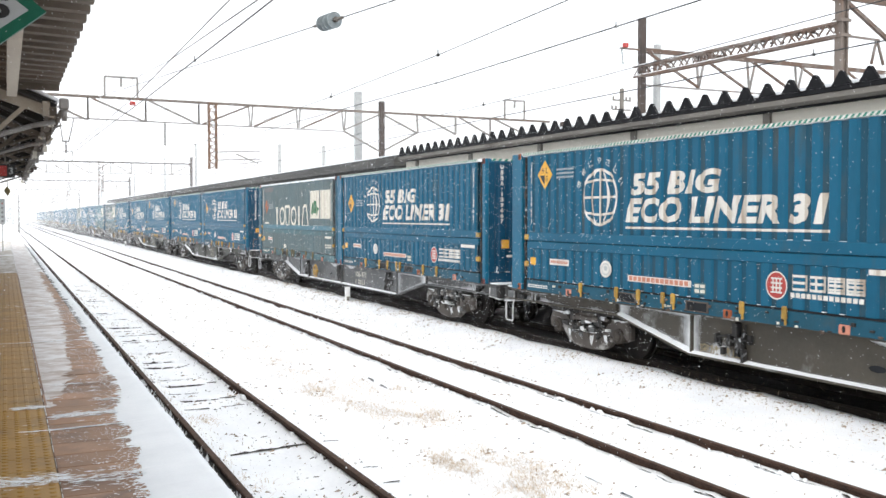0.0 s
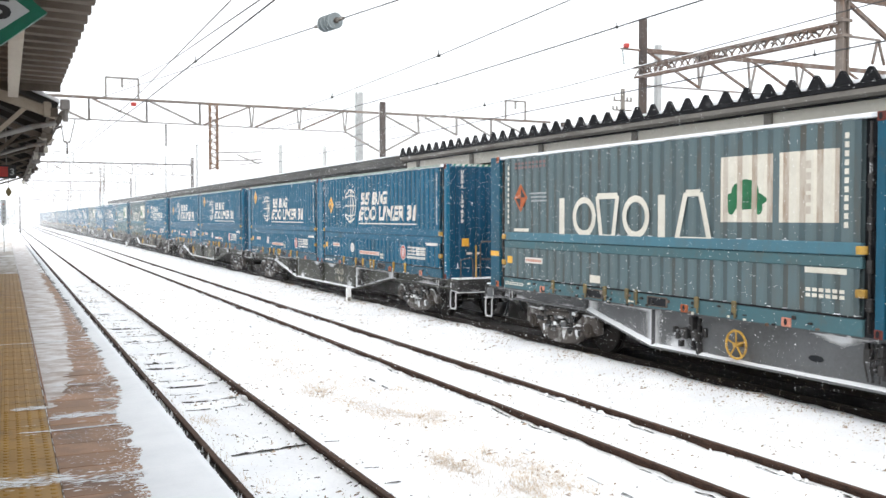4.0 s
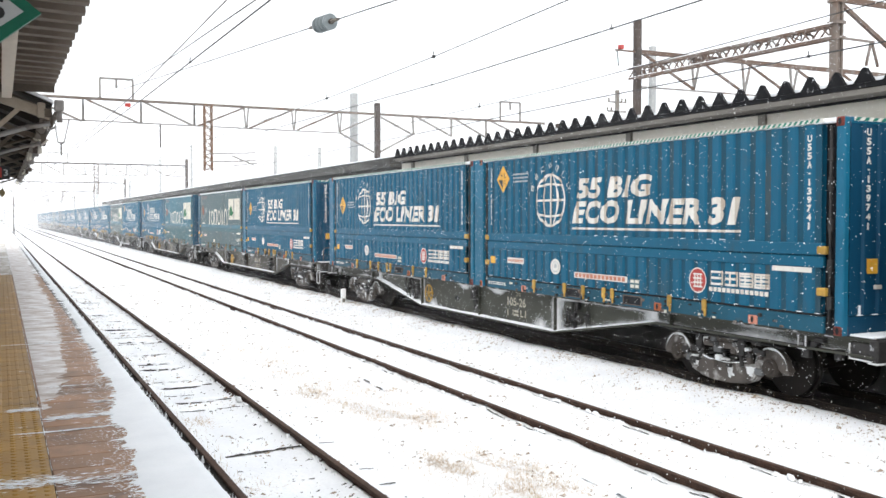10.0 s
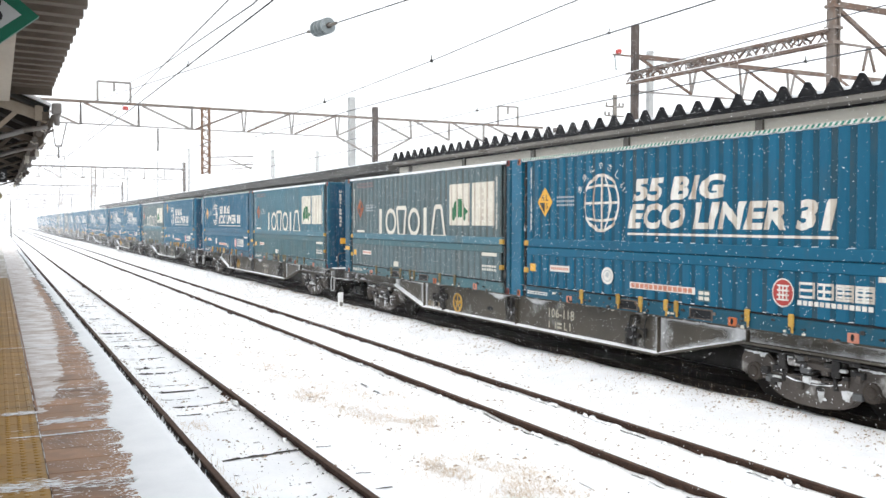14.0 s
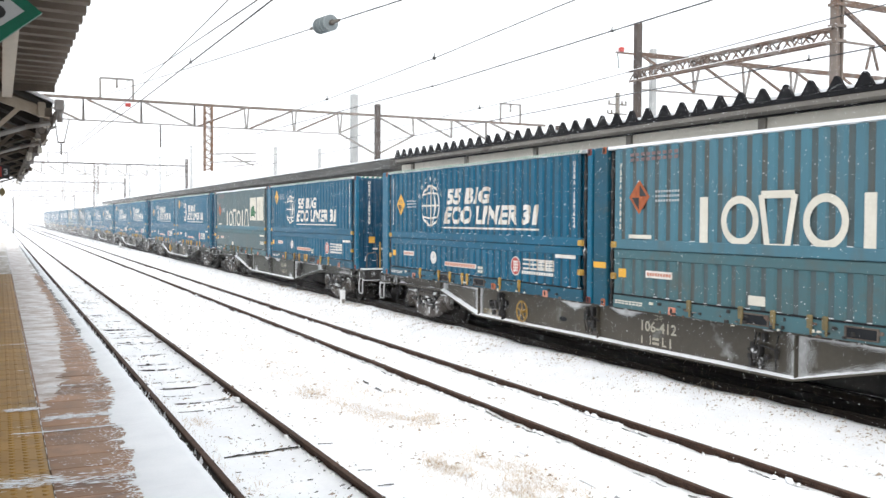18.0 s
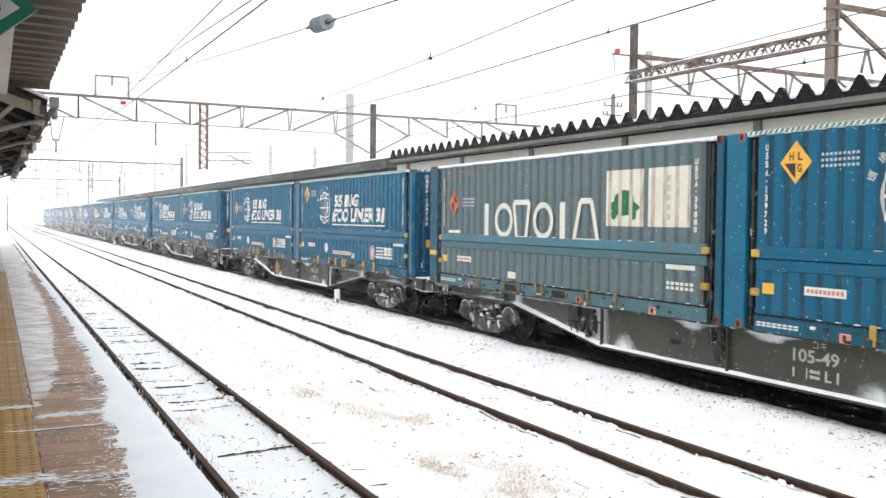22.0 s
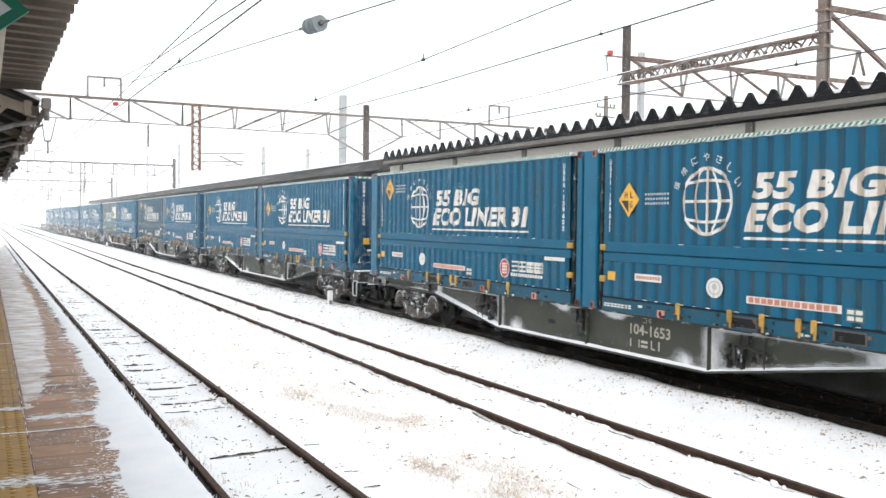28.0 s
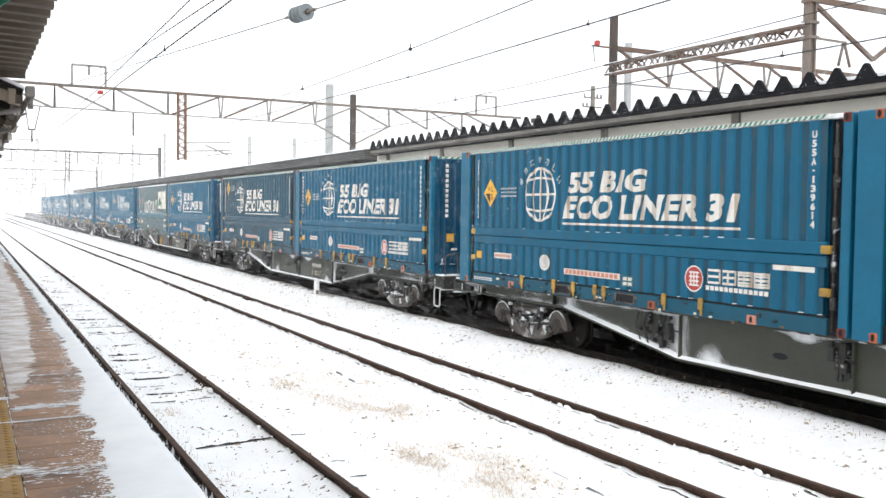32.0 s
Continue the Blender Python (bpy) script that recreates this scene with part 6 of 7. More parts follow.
def eco_container():
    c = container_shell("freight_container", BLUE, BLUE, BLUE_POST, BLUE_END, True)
    label_part("lettering", on_side(fitted(lettering("55 BIG", 0.4, 0.0195, 0.2, spacing=1.075), 2.12, 0.35), 3.83, 1.745, WHITE), c, "bold slanted white lettering")
    label_part("lettering", on_side(fitted(lettering("ECO LINER 31", 0.4, 0.0195, 0.2, spacing=1.075), 4.10, 0.39), 3.73, 1.315, WHITE), c, "bold slanted white lettering")
    part("underline", patch(3.73, 7.87, 1.215, 1.250), WHITE, c)
    bm = bmesh.new()
    s, z, rx, rz = 2.99, 1.735, 0.52, 0.485
    ring_on_side(bm, s, z, rx, rz, 0.048)
    for k in (0.36, 0.0):
        if k:
            ring_on_side(bm, s, z, rx * 0.52, rz, 0.038)
        else:
            stroke(bm, [(s, z - rz), (s, z + rz)], 0.038, -1.2485)
    for q in (-0.5, 0.0, 0.5):
        w = math.sqrt(1 - q * q)
        pts = [(s - rx * w + 2 * rx * w * i / 8, z + rz * q - math.copysign(0.05, -q) * (1 - (i / 4 - 1) ** 2) * (1 if q else 0)) for i in range(9)]
        stroke(bm, pts, 0.04, -1.249)
    part("globe_emblem", bm, WHITE, c, "white line-drawn globe emblem")
    for i, ch in enumerate("環境にやさしい"):
        a = radians(158 - i * 22.5)
        me = fitted(lettering(ch, 0.12), 0.115, 0.115)
        ca, sa = math.cos(a - 1.5708), math.sin(a - 1.5708)
        for v in me.vertices:
            u, w = v.co.x - 0.058, v.co.y - 0.058
            v.co.x, v.co.y = u * ca - w * sa + 0.66 * math.cos(a), u * sa + w * ca + 0.62 * math.sin(a)
        label_part("arched_lettering", on_side(me, s, z, WHITE), c)
    bm = bmesh.new()
    disc(bm, 3.19, 0.535, 0.165, 0.14)
    k = part("seal_emblem", bm, WHITE, c, "round pale seal sticker")
    bm = bmesh.new()
    ring_on_side(bm, 3.19, 0.535, 0.12, 0.10, 0.02, -1.249)
    disc(bm, 3.19, 0.55, 0.05, 0.045, -1.249)
    part("seal_ring", bm, SIGN_WHITE, k)
    k = part("long_label", patch(3.80, 5.34, 0.375, 0.475), WHITE, c, "white label with salmon bars")
    part("label_bar", bars_of(3.84, 5.30, 0.39, 0.46, 13, x=-1.2498, fill=0.8), PINK, k)
    k = part("grey_label", patch(5.40, 5.66, 0.29, 0.455), FADED_LOW, c, "small grey label")
    part("label_bar", bars_of(5.42, 5.66, 0.31, 0.46, 2, 2, x=-1.2498, fill=0.8), CREAM, k)
    # the owner's mark: a red roundel and pale blocks
    bm = bmesh.new()
    disc(bm, 7.01, 0.52, 0.17, 0.17)
    k = part("red_roundel", bm, RED, c, "red roundel with pale strokes")
    bm = bmesh.new()
    ring_on_side(bm, 7.01, 0.52, 0.185, 0.185, 0.018, -1.249)
    for q in (-0.06, 0.0, 0.06):
        stroke(bm, [(7.01 + q, 0.43), (7.01 + q, 0.61)], 0.024, -1.249)
    for q in (0.43, 0.49, 0.55, 0.61):
        stroke(bm, [(6.91, q), (7.11, q)], 0.022, -1.2494)
    part("roundel_stroke", bm, WHITE, k)
    for i in range(4):
        s0 = 7.25 + 0.292 * i
        bm = bars_of(s0, s0 + 0.26, 0.475, 0.675, 1, fill=0.96, hollow=0.032)
        stroke(bm, [(s0 + 0.03, 0.575), (s0 + 0.22, 0.575)], 0.034, -1.2485)
        if i:
            stroke(bm, [(s0 + 0.125, 0.505), (s0 + 0.125, 0.645)], 0.034, -1.2488)
        if i > 1:
            stroke(bm, [(s0 + 0.03, 0.525), (s0 + 0.22, 0.525)], 0.026, -1.2486)
            stroke(bm, [(s0 + 0.03, 0.625), (s0 + 0.22, 0.625)], 0.026, -1.2486)
        part("owner_block", bm, WHITE, c, "pale plain bars of the owner's mark")
    part("owner_bar", bars_of(7.25, 8.40, 0.385, 0.445, 13, fill=0.78), WHITE, c)
    part("white_label", patch(8.44, 9.10, 0.735, 0.80, -1.2455), WHITE, c)
    bm = bmesh.new()
    box(bm, 0.34, 0.43, -LONG / 2 - 0.006, -LONG / 2 - 0.003, 1.93, 2.05)
    part("red_mark", bm, PINK, c)
    bm = bmesh.new()
    for i in range(4):
        box(bm, 0.48 + 0.10 * i, 0.56 + 0.10 * i, -LONG / 2 - 0.006, -LONG / 2 - 0.003, 1.97, 2.05)
    box(bm, 0.48, 0.86, -LONG / 2 - 0.006, -LONG / 2 - 0.003, 1.92, 1.945)
    part("owner_bar", bm, WHITE, c)
    tagged(c, "blue corrugated 31-foot freight container with white globe emblem and lettering", "container", "containers on the train")
    return c


def car_maker_container():
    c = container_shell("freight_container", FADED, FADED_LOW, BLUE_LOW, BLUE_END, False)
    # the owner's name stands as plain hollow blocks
    for s0, s1 in ((2.49, 2.98), (3.09, 3.80), (3.84, 4.42), (4.56, 5.26), (5.32, 5.80), (5.92, 6.64)):
        bm = bmesh.new()
        m, h = (s0 + s1) / 2, (s1 - s0) / 2
        if s0 in (3.09, 4.56):
            ring_on_side(bm, m, 1.415, h, 0.34, 0.105)
        elif s0 in (2.49, 5.32):
            stroke(bm, [(m, 1.08), (m, 1.75)], 0.17)
        else:
            q = ((s0 + 0.12, 1.07), (s1 - 0.12, 1.07), (s1, 1.76), (s0, 1.76)) if s0 < 5 else ((s0, 1.07), (s1, 1.07), (s1 - 0.2, 1.76), (s0 + 0.2, 1.76))
            q = [*q, q[0]]
            stroke(bm, q, 0.10)
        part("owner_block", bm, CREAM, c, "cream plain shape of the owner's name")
    k = part("picture_panel", patch(6.86, 7.82, 1.34, 2.24), CREAM, c, "cream panel with a green car-shaped picture")
    bm = bmesh.new()
    disc(bm, 7.32, 1.64, 0.40, 0.13, -1.2492)
    disc(bm, 7.34, 1.76, 0.26, 0.16, -1.2494, 18)
    disc(bm, 7.08, 1.53, 0.07, 0.09, -1.2496, 12)
    disc(bm, 7.60, 1.53, 0.07, 0.09, -1.2496, 12)
    part("green_picture", bm, TREE_GREEN, k)
    k = part("text_panel", patch(7.96, 8.90, 1.34, 2.24), CREAM, c, "cream panel with faint bars")
    part("text_bar", bars_of(8.36, 8.52, 1.45, 2.16, 1, 5, x=-1.2492, fill=0.8), WHITE_DULL, k)
    part("red_lettering", bars_of(1.0, 2.2, 2.34, 2.50, 9, 2, fill=0.7), FAINT_RED, c, "faded red painted bars")
    bm = bmesh.new()
    box(bm, -1.2535, -1.2505, LONG / 2 - 0.37, LONG / 2 - 0.01, 0.62, 0.72)
    part("orange_band", bm, AMBER, c, "orange band round the post")
    part("white_square", patch(3.63, 3.94, 0.29, 0.42), CREAM, c)
    part("cream_label", patch(0.98, 1.55, 1.13, 1.19), CREAM, c)
    part("cream_label", patch(8.40, 9.05, 0.72, 0.79, -1.2455), CREAM, c)
    part("label_bar", bars_of(8.42, 9.05, 0.42, 0.56, 6, 2), CREAM, c)
    tagged(c, "faded grey-blue container with cream blocks and a green picture panel", "container", "containers on the train")
    return c


GLYPHS = {}


def glyph(ch):
    """A flat character that fills its cell."""
    if ch not in GLYPHS:
        w = {"1": 0.30, "-": 0.34}.get(ch, 0.80)
        me = fitted(lettering(ch, 0.2, 0.008), w, 0.22 if ch == "-" else 1.0)
        for v in me.vertices:
            v.co.x += (1.0 - w) / 2
            v.co.y += 0.40 if ch == "-" else 0.0
        GLYPHS[ch] = me
    return GLYPHS[ch]


def column(number, w, h, pitch):
    """The characters one above the next, the first on top; its foot stands at 0, 0."""
    bm = bmesh.new()
    text = "U55A-" + number
    for i, ch in enumerate(text):
        me = glyph(ch).copy()
        me.transform(Matrix.Translation((0, (len(text) - 1 - i) * pitch, 0)) @ Matrix.Diagonal((w, h, 1, 1)))
        bm.from_mesh(me)
        bpy.data.meshes.remove(me)
    me = bpy.data.meshes.new("small_lettering")
    bm.to_mesh(me)
    bm.free()
    return me


def serial(c, number, mat):
    """The container's serial on the side, twice, and on the end."""
    if number:
        for s, w in ((9.00, 0.088), (0.72, 0.062)):
            tagged(label_part("small_lettering", on_side(column(number, w, 0.088, 0.108), s, 1.27, mat), c), kind="stuff")
        tagged(label_part("small_lettering", on_end(column(number, 0.098, 0.088, 0.113), -0.90, 1.27, mat), c), kind="stuff")
    else:
        for s in (9.00, 0.72):
            tagged(part("small_lettering", bars_of(s, s + 0.07, 1.28, 2.45, 1, 11, fill=0.9), mat, c), kind="stuff")
        bm = bmesh.new()
        for i in range(11):
            box(bm, -0.90, -0.83, -LONG / 2 - 0.006, -LONG / 2 - 0.003, 1.28 + 0.11 * i, 1.355 + 0.11 * i)
        tagged(part("small_lettering", bm, mat, c), kind="stuff")


def tube(bm, pts, r, n=6):
    """One bent pipe through pts."""
    pts = [Vector(p) for p in pts]
    rings = []
    for i, p in enumerate(pts):
        d = (pts[min(i + 1, len(pts) - 1)] - pts[max(i - 1, 0)]).normalized()
        u = d.cross(Vector((0.31, 0.17, 0.93))).normalized()
        w = d.cross(u)
        rings.append([bm.verts.new(p + (u * math.cos(6.283185 * k / n) + w * math.sin(6.283185 * k / n)) * r) for k in range(n)])
    for a, b in zip(rings, rings[1:]):
        for k in range(n):
            f = bm.faces.new((a[k], a[(k + 1) % n], b[(k + 1) % n], b[k]))
            f.smooth = True
    bm.faces.new(rings[0][::-1])
    bm.faces.new(rings[-1])


def ragged(bm, shape, x, rng, dy=0.018, dz=0.010, cut=5):
    """A thin patch with an uneven outline on the plane at x."""
    fine = []
    for (a, za), (c, zc) in zip(shape, shape[1:] + shape[:1]):
        for k in range(cut):
            t = k / cut
            fine.append((a + (c - a) * t + rng.uniform(-dy, dy), za + (zc - za) * t + rng.uniform(-dz, dz)))
    f = bm.faces.new([bm.verts.new((x, a, z)) for a, z in fine])
    bmesh.ops.triangulate(bm, faces=[f])


def ribbon(bm, x, pts, widths):
    """A strip of packed snow hanging below an edge."""
    a = [bm.verts.new((x, y, z + 0.004)) for y, z in pts]
    b = [bm.verts.new((x, y, z - w)) for (y, z), w in zip(pts, widths)]
    for i in range(len(pts) - 1):
        bm.faces.new((a[i], a[i + 1], b[i + 1], b[i]))


def arch(yc, r, z0, n=9):
    return [(yc + r * math.cos(3.14159 * (1 - i / (n - 1))), z0 + r * math.sin(3.14159 * i / (n - 1))) for i in range(n)]


# outline of the cast frame: two arches over the axles, a dip for the springs and a round belly
FRAME_TOP = [(-1.26, 0.34)] + [(y, z) for y, z in arch(-0.95, 0.29, 0.385)] + [(-0.52, 0.41), (-0.36, 0.385), (0.0, 0.365), (0.36, 0.385), (0.52, 0.41)] + [(y, z) for y, z in arch(0.95, 0.29, 0.385)] + [(1.26, 0.34)]
FRAME_LOW = [(1.14, 0.33), (1.06, 0.44), (0.95, 0.48), (0.84, 0.44), (0.76, 0.30), (0.62, 0.17), (0.44, 0.105), (0.20, 0.08), (-0.20, 0.08), (-0.44, 0.105), (-0.62, 0.17), (-0.76, 0.30), (-0.84, 0.44), (-0.95, 0.48), (-1.06, 0.44), (-1.14, 0.33)]


BOXY_TOP = [(-1.24, 0.36), (-1.24, 0.56), (-1.16, 0.66), (-0.74, 0.665), (-0.60, 0.54), (-0.42, 0.42), (0.42, 0.42), (0.60, 0.54), (0.74, 0.665), (1.16, 0.66), (1.24, 0.56), (1.24, 0.36)]


def side_frame(bm, x0, x1, boxy):
    extrude(bm, (BOXY_TOP if boxy else FRAME_TOP) + FRAME_LOW, in_x, x0, x1)
    bmesh.ops.bevel(bm, geom=[e for e in bm.edges if abs(e.verts[0].co.x - e.verts[1].co.x) < 1e-6], offset=0.022, segments=2, affect="EDGES")


def smear(x, knee, rise, low, hl):
    """A sheet of blown snow on the sill: thick beside the stiffeners, along the lower edge and under the deck, thin or gone elsewhere."""
    bm = bmesh.new()
    layer = bm.verts.layers.float.new("cover")
    edge = lambda y: low if abs(y) < knee else 0.78 if abs(y) > rise else low + (0.78 - low) * (abs(y) - knee) / (rise - knee)
    n, m = 250, 9
    rows = []
    for i in range(n + 1):
        y = -hl + 0.3 + (2 * hl - 0.6) * i / n
        z0 = edge(y) + 0.014
        a = abs(y)
        vary = 0.75 + 0.7 * noise.noise((y * 0.8, knee, 3.0)) + 0.35 * noise.noise((y * 3.1, knee, 5.0))
        row = []
        for j in range(m + 1):
            z = z0 + (0.953 - z0) * j / m
            up, down = z - z0, 0.953 - z
            c = 0.62 * math.exp(-up / 0.035)
            d = abs(a - knee)
            c = max(c, 1.05 * math.exp(-(d / (0.17 if a < knee else 0.24)) ** 1.4) * (1.0 if y < 0 or a > knee else 0.7))
            if a < knee:
                c = max(c, 0.9 * math.exp(-((d - 0.55) / 0.30) ** 2 - (up / 0.22) ** 2) * (0.5 + vary * 0.6))
                c = max(c, min(1.0, 2.4 * (1 - down / 0.16 - abs(a - 0.75) / 0.62)))
            elif a < rise:
                c = max(c, 0.95 * math.exp(-((rise - a) / 0.34) ** 2), 0.85 * math.exp(-down / 0.045), 0.9 * math.exp(-up / 0.07))
            else:
                c = max(c, (0.9 * math.exp(-up / 0.06) + 0.5 * math.exp(-down / 0.04)) * vary)
            v = bm.verts.new((x, y, z))
            v[layer] = max(0.0, min(1.0, c * (0.45 + 0.6 * vary)))
            row.append(v)
        rows.append(row)
    for p, q in zip(rows, rows[1:]):
        for j in range(m):
            bm.faces.new((p[j], q[j], q[j + 1], p[j + 1]))
    return bm


def freight_wagon(deep):
    """deep: the make with the longer belly."""
    w = thing("flat_wagon")
    P = lambda name, mat, fn, *a, label="", parent=None, **k: part(name, made(fn, *a, **k), mat, parent or w, label)
    HL, SX = 10.0, 1.05
    KNEE, RISE, LOW = (4.40, 6.22, 0.375) if deep else (3.0, 5.93, 0.315)
    P("centre_sill", GEAR, box, -0.30, 0.30, -HL, HL, 0.62, 0.95)
    pts = [(-HL, 0.78), (-RISE, 0.78), (-KNEE, LOW), (KNEE, LOW), (RISE, 0.78), (HL, 0.78)]
    for s in (-1, 1):
        bm = bmesh.new()
        extrude(bm, [(-HL, 0.985), *pts, (HL, 0.985)], in_x, *sorted((s * SX, s * (SX - 0.05))))
        web = part("side_sill", bm, WAGON_OLIVE, w, "deep fish-bellied side sill")
        xo = s * SX
        bm = bmesh.new()
        for (a, za), (b, zb) in zip(pts, pts[1:]):
            bar(bm, (xo + s * 0.03, a, za), (xo + s * 0.03, b, zb), 0.14, 0.028)
        part("bottom_flange", bm, WAGON_OLIVE, web)
        rng = random.Random(11)
        bm = bmesh.new()
        for (a, za), (b, zb) in zip(pts, pts[1:]):
            if abs(a) > 9 or abs(b) > 9:
                continue
            n = 24
            line = [(a + (b - a) * i / n, za + (zb - za) * i / n + 0.016) for i in range(n + 1)]
            up = [0.022 + 0.014 * rng.random() + (0.015 if abs(b) > 5 and b > 0 else 0.0) for _ in line]
            lo_ = [bm.verts.new((xo + s * 0.095, y, z)) for y, z in line]
            hi_ = [bm.verts.new((xo + s * 0.004, y, z + u)) for (y, z), u in zip(line, up)]
            for i in range(n):
                bm.faces.new((lo_[i], lo_[i + 1], hi_[i + 1], hi_[i]))
        part("flange_snow", bm, SNOW_CAP, web, "snow drifted along the flange")
        bm = bmesh.new()
        box(bm, xo - 0.05, xo + 0.05, -HL, HL, 0.955, 0.993)
        flange = part("top_flange", bm, WAGON_OLIVE, web)
        bm = bmesh.new()
        y = -HL + 0.6
        while y < HL - 0.6:
            step = rng.uniform(0.05, 0.22)
            if rng.random() < 0.45:
                bm.faces.new([bm.verts.new((xo + s * 0.0535, a, z)) for a, z in ((y, 0.957), (y + step * 0.5, 0.955), (y + step, 0.957), (y + step * 0.9, 0.962 + rng.uniform(0.003, 0.018)), (y + step * 0.3, 0.962 + rng.uniform(0.003, 0.022)))])
            y += step + rng.uniform(0.02, 0.3)
        tagged(part("flange_frost", bm, FROST, flange, "frost along the deck edge"), kind="stuff")
        for y in (-6.3, -KNEE, 0.0, KNEE, 6.3):
            bm = bmesh.new()
            bar(bm, (xo + s * 0.03, y, LOW + 0.03 if abs(y) < 5 else 0.80), (xo + s * 0.03, y, 0.95), 0.07, 0.018)
            part("stiffener", bm, WAGON_OLIVE, web)
        if s < 0:
            part("snow_smear", smear(xo - 0.004, KNEE, RISE, LOW, HL), SMEAR, web, "wind-packed snow smeared over the sill")
        # hole shown by a thin black oval, its darkness as colour
        bm = bmesh.new()
        extrude(bm, [(1.15 + 0.13 * math.cos(k * 0.7854), 0.62 + 0.045 * math.sin(k * 0.7854)) for k in range(8)], in_x, *sorted((xo + s * 0.002, xo + s * 0.006)))
        part("lightening_hole", bm, BLACK, web, "flat dark oval for the shade in a hole")
    for i in range(9):
        y = -8.4 + 2.1 * i
        P("cross_bearer", GEAR, box, -1.0, 1.0, y - 0.06, y + 0.06, 0.80, 0.985)
    P("deck_plate", GEAR, box, -1.1, 1.1, -HL, HL, 0.986, 0.998)
    for e in (-1, 1):
        y = e * HL
        P("headstock", GEAR, bevelled, -1.14, 1.14, y - 0.06, y + 0.06, 0.72, 0.985, 0.015)
        P("deck_snow", SNOW_CAP, bevelled, -1.12, 1.12, y - e * 0.30 - 0.30, y - e * 0.30 + 0.30, 0.999, 1.025, 0.012, label="snow on the wagon's end deck")
        bm = bmesh.new()
        box(bm, -1.14, 1.14, y - 0.075, y + 0.075, 0.702, 0.722)
        part("headstock_snow", bm, SNOW_DUST, w, "snow on the headstock's lower lip")
        bm = bmesh.new()
        bevelled(bm, -0.14, 0.14, min(y, y + e * 0.30), max(y, y + e * 0.30), 0.62, 0.90, 0.03)
        box(bm, -0.10, 0.10, min(y - e * 0.6, y), max(y - e * 0.6, y), 0.68, 0.86)
        part("coupler", bm, GEAR, w, "knuckle coupler")
        for x in (-0.55, 0.4):
            bm = bmesh.new()
            tube(bm, [(x, y + e * 0.26 * t / 6, 0.80 - 0.42 * math.sin(3.1416 * t / 12) - 0.017 * t) for t in range(7)], 0.022)
            part("brake_hose", bm, BLACK, w, "black brake hose")
        for sx in (-1, 1):
            x = sx * 1.13
            bm = bmesh.new()
            ya, yb = y - e * 0.34, y - e * 0.02
            bevelled(bm, min(x, x - sx * 0.03), max(x, x - sx * 0.03), min(ya, yb), max(ya, yb), 0.73, 0.93, 0.012)
            k = part("end_plate", bm, WAGON_GREY if deep else GEAR, w, "dark end plate with a frosted rim")
            bm = bmesh.new()
            tube(bm, [(x + sx * 0.006, ya, 0.92), (x + sx * 0.006, ya, 0.74), (x + sx * 0.006, yb, 0.73)], 0.012, 5)
            part("frost_rim", bm, SNOW_DUST, k)
            bm = bmesh.new()
            xs_ = x + sx * 0.03
            tube(bm, [(x, ya + e * 0.02, 0.76), (xs_, ya + e * 0.02, 0.66), (xs_, ya + e * 0.02, 0.37), (xs_, ya + e * 0.05, 0.34), (xs_, yb - e * 0.05, 0.34), (xs_, yb - e * 0.02, 0.37), (xs_, yb - e * 0.02, 0.66), (x, yb - e * 0.02, 0.76)], 0.017, 8)
            if deep or sx == e:
                part("foot_step", bm, STEP_WHITE, w, "white step loop")
            else:
                bm.free()
            bm = bmesh.new()
            yy = y - e * 0.05
            tube(bm, [(x - sx * 0.10, yy, 0.9), (x - sx * 0.10, yy, 1.40), (x - sx * 0.13, yy, 1.45), (x - sx * 0.36, yy, 1.49), (x - sx * 0.40, yy, 1.44), (x - sx * 0.42, yy, 0.9)], 0.015)
            part("hand_rail", bm, TUBE, w, "thin tube hand rail")
            # uncoupling lever and the clutter at the wagon's corner
            rng = random.Random(40 + sx + 2 * e)
            bm = bmesh.new()
            for k in range(6):
                a = y - e * rng.uniform(0.45, 1.3)
                z = rng.uniform(0.76, 0.93)
                bevelled(bm, min(x, x - sx * 0.08), max(x, x - sx * 0.08), a - rng.uniform(0.02, 0.08), a + rng.uniform(0.02, 0.08), z - rng.uniform(0.05, 0.14), z, 0.008)
            tagged(part("corner_gear", bm, GEAR, w, "small brackets at the wagon's corner"), kind="stuff")
            bm = bmesh.new()
            a = y - e * 1.08
            tube(bm, [(x + sx * 0.004, a - 0.06, 0.93), (x + sx * 0.004, a - 0.06, 0.76), (x + sx * 0.004, a + 0.06, 0.76), (x + sx * 0.004, a + 0.06, 0.93)], 0.012, 5)
            part("card_holder", bm, SNOW_DUST, w, "frosted card holder")
    # brake platform rails at the near end
    bm = bmesh.new()
    y = -HL + 0.12
    rod(bm, (-0.61, y, 1.0), (-0.61, y, 1.77), 0.02, 6)
    part("end_railing", bm, YELLOW, w, "yellow end post")
    bm = bmesh.new()
    tube(bm, [(-0.5, y, 1.0), (-0.5, y, 1.78), (-0.45, y, 1.85), (0.5, y, 1.85), (0.55, y, 1.78), (0.55, y, 1.0)], 0.019)
    part("end_railing", bm, TUBE, w, "end platform railing")
    bm = bmesh.new()
    rod(bm, (-0.5, y, 1.45), (0.55, y, 1.45), 0.016, 6)
    part("end_rail_bar", bm, TUBE, w)
    # brake gear between the bogies
    bm = bmesh.new()
    rod(bm, (-0.75, -2.2, 0.58), (-0.75, -1.2, 0.58), 0.20, 14)
    part("air_reservoir", bm, GEAR, w, "dark air reservoir")
    bm = bmesh.new()
    rod(bm, (-0.55, -6.0, 0.66), (-0.55, 6.0, 0.66), 0.03, 6)
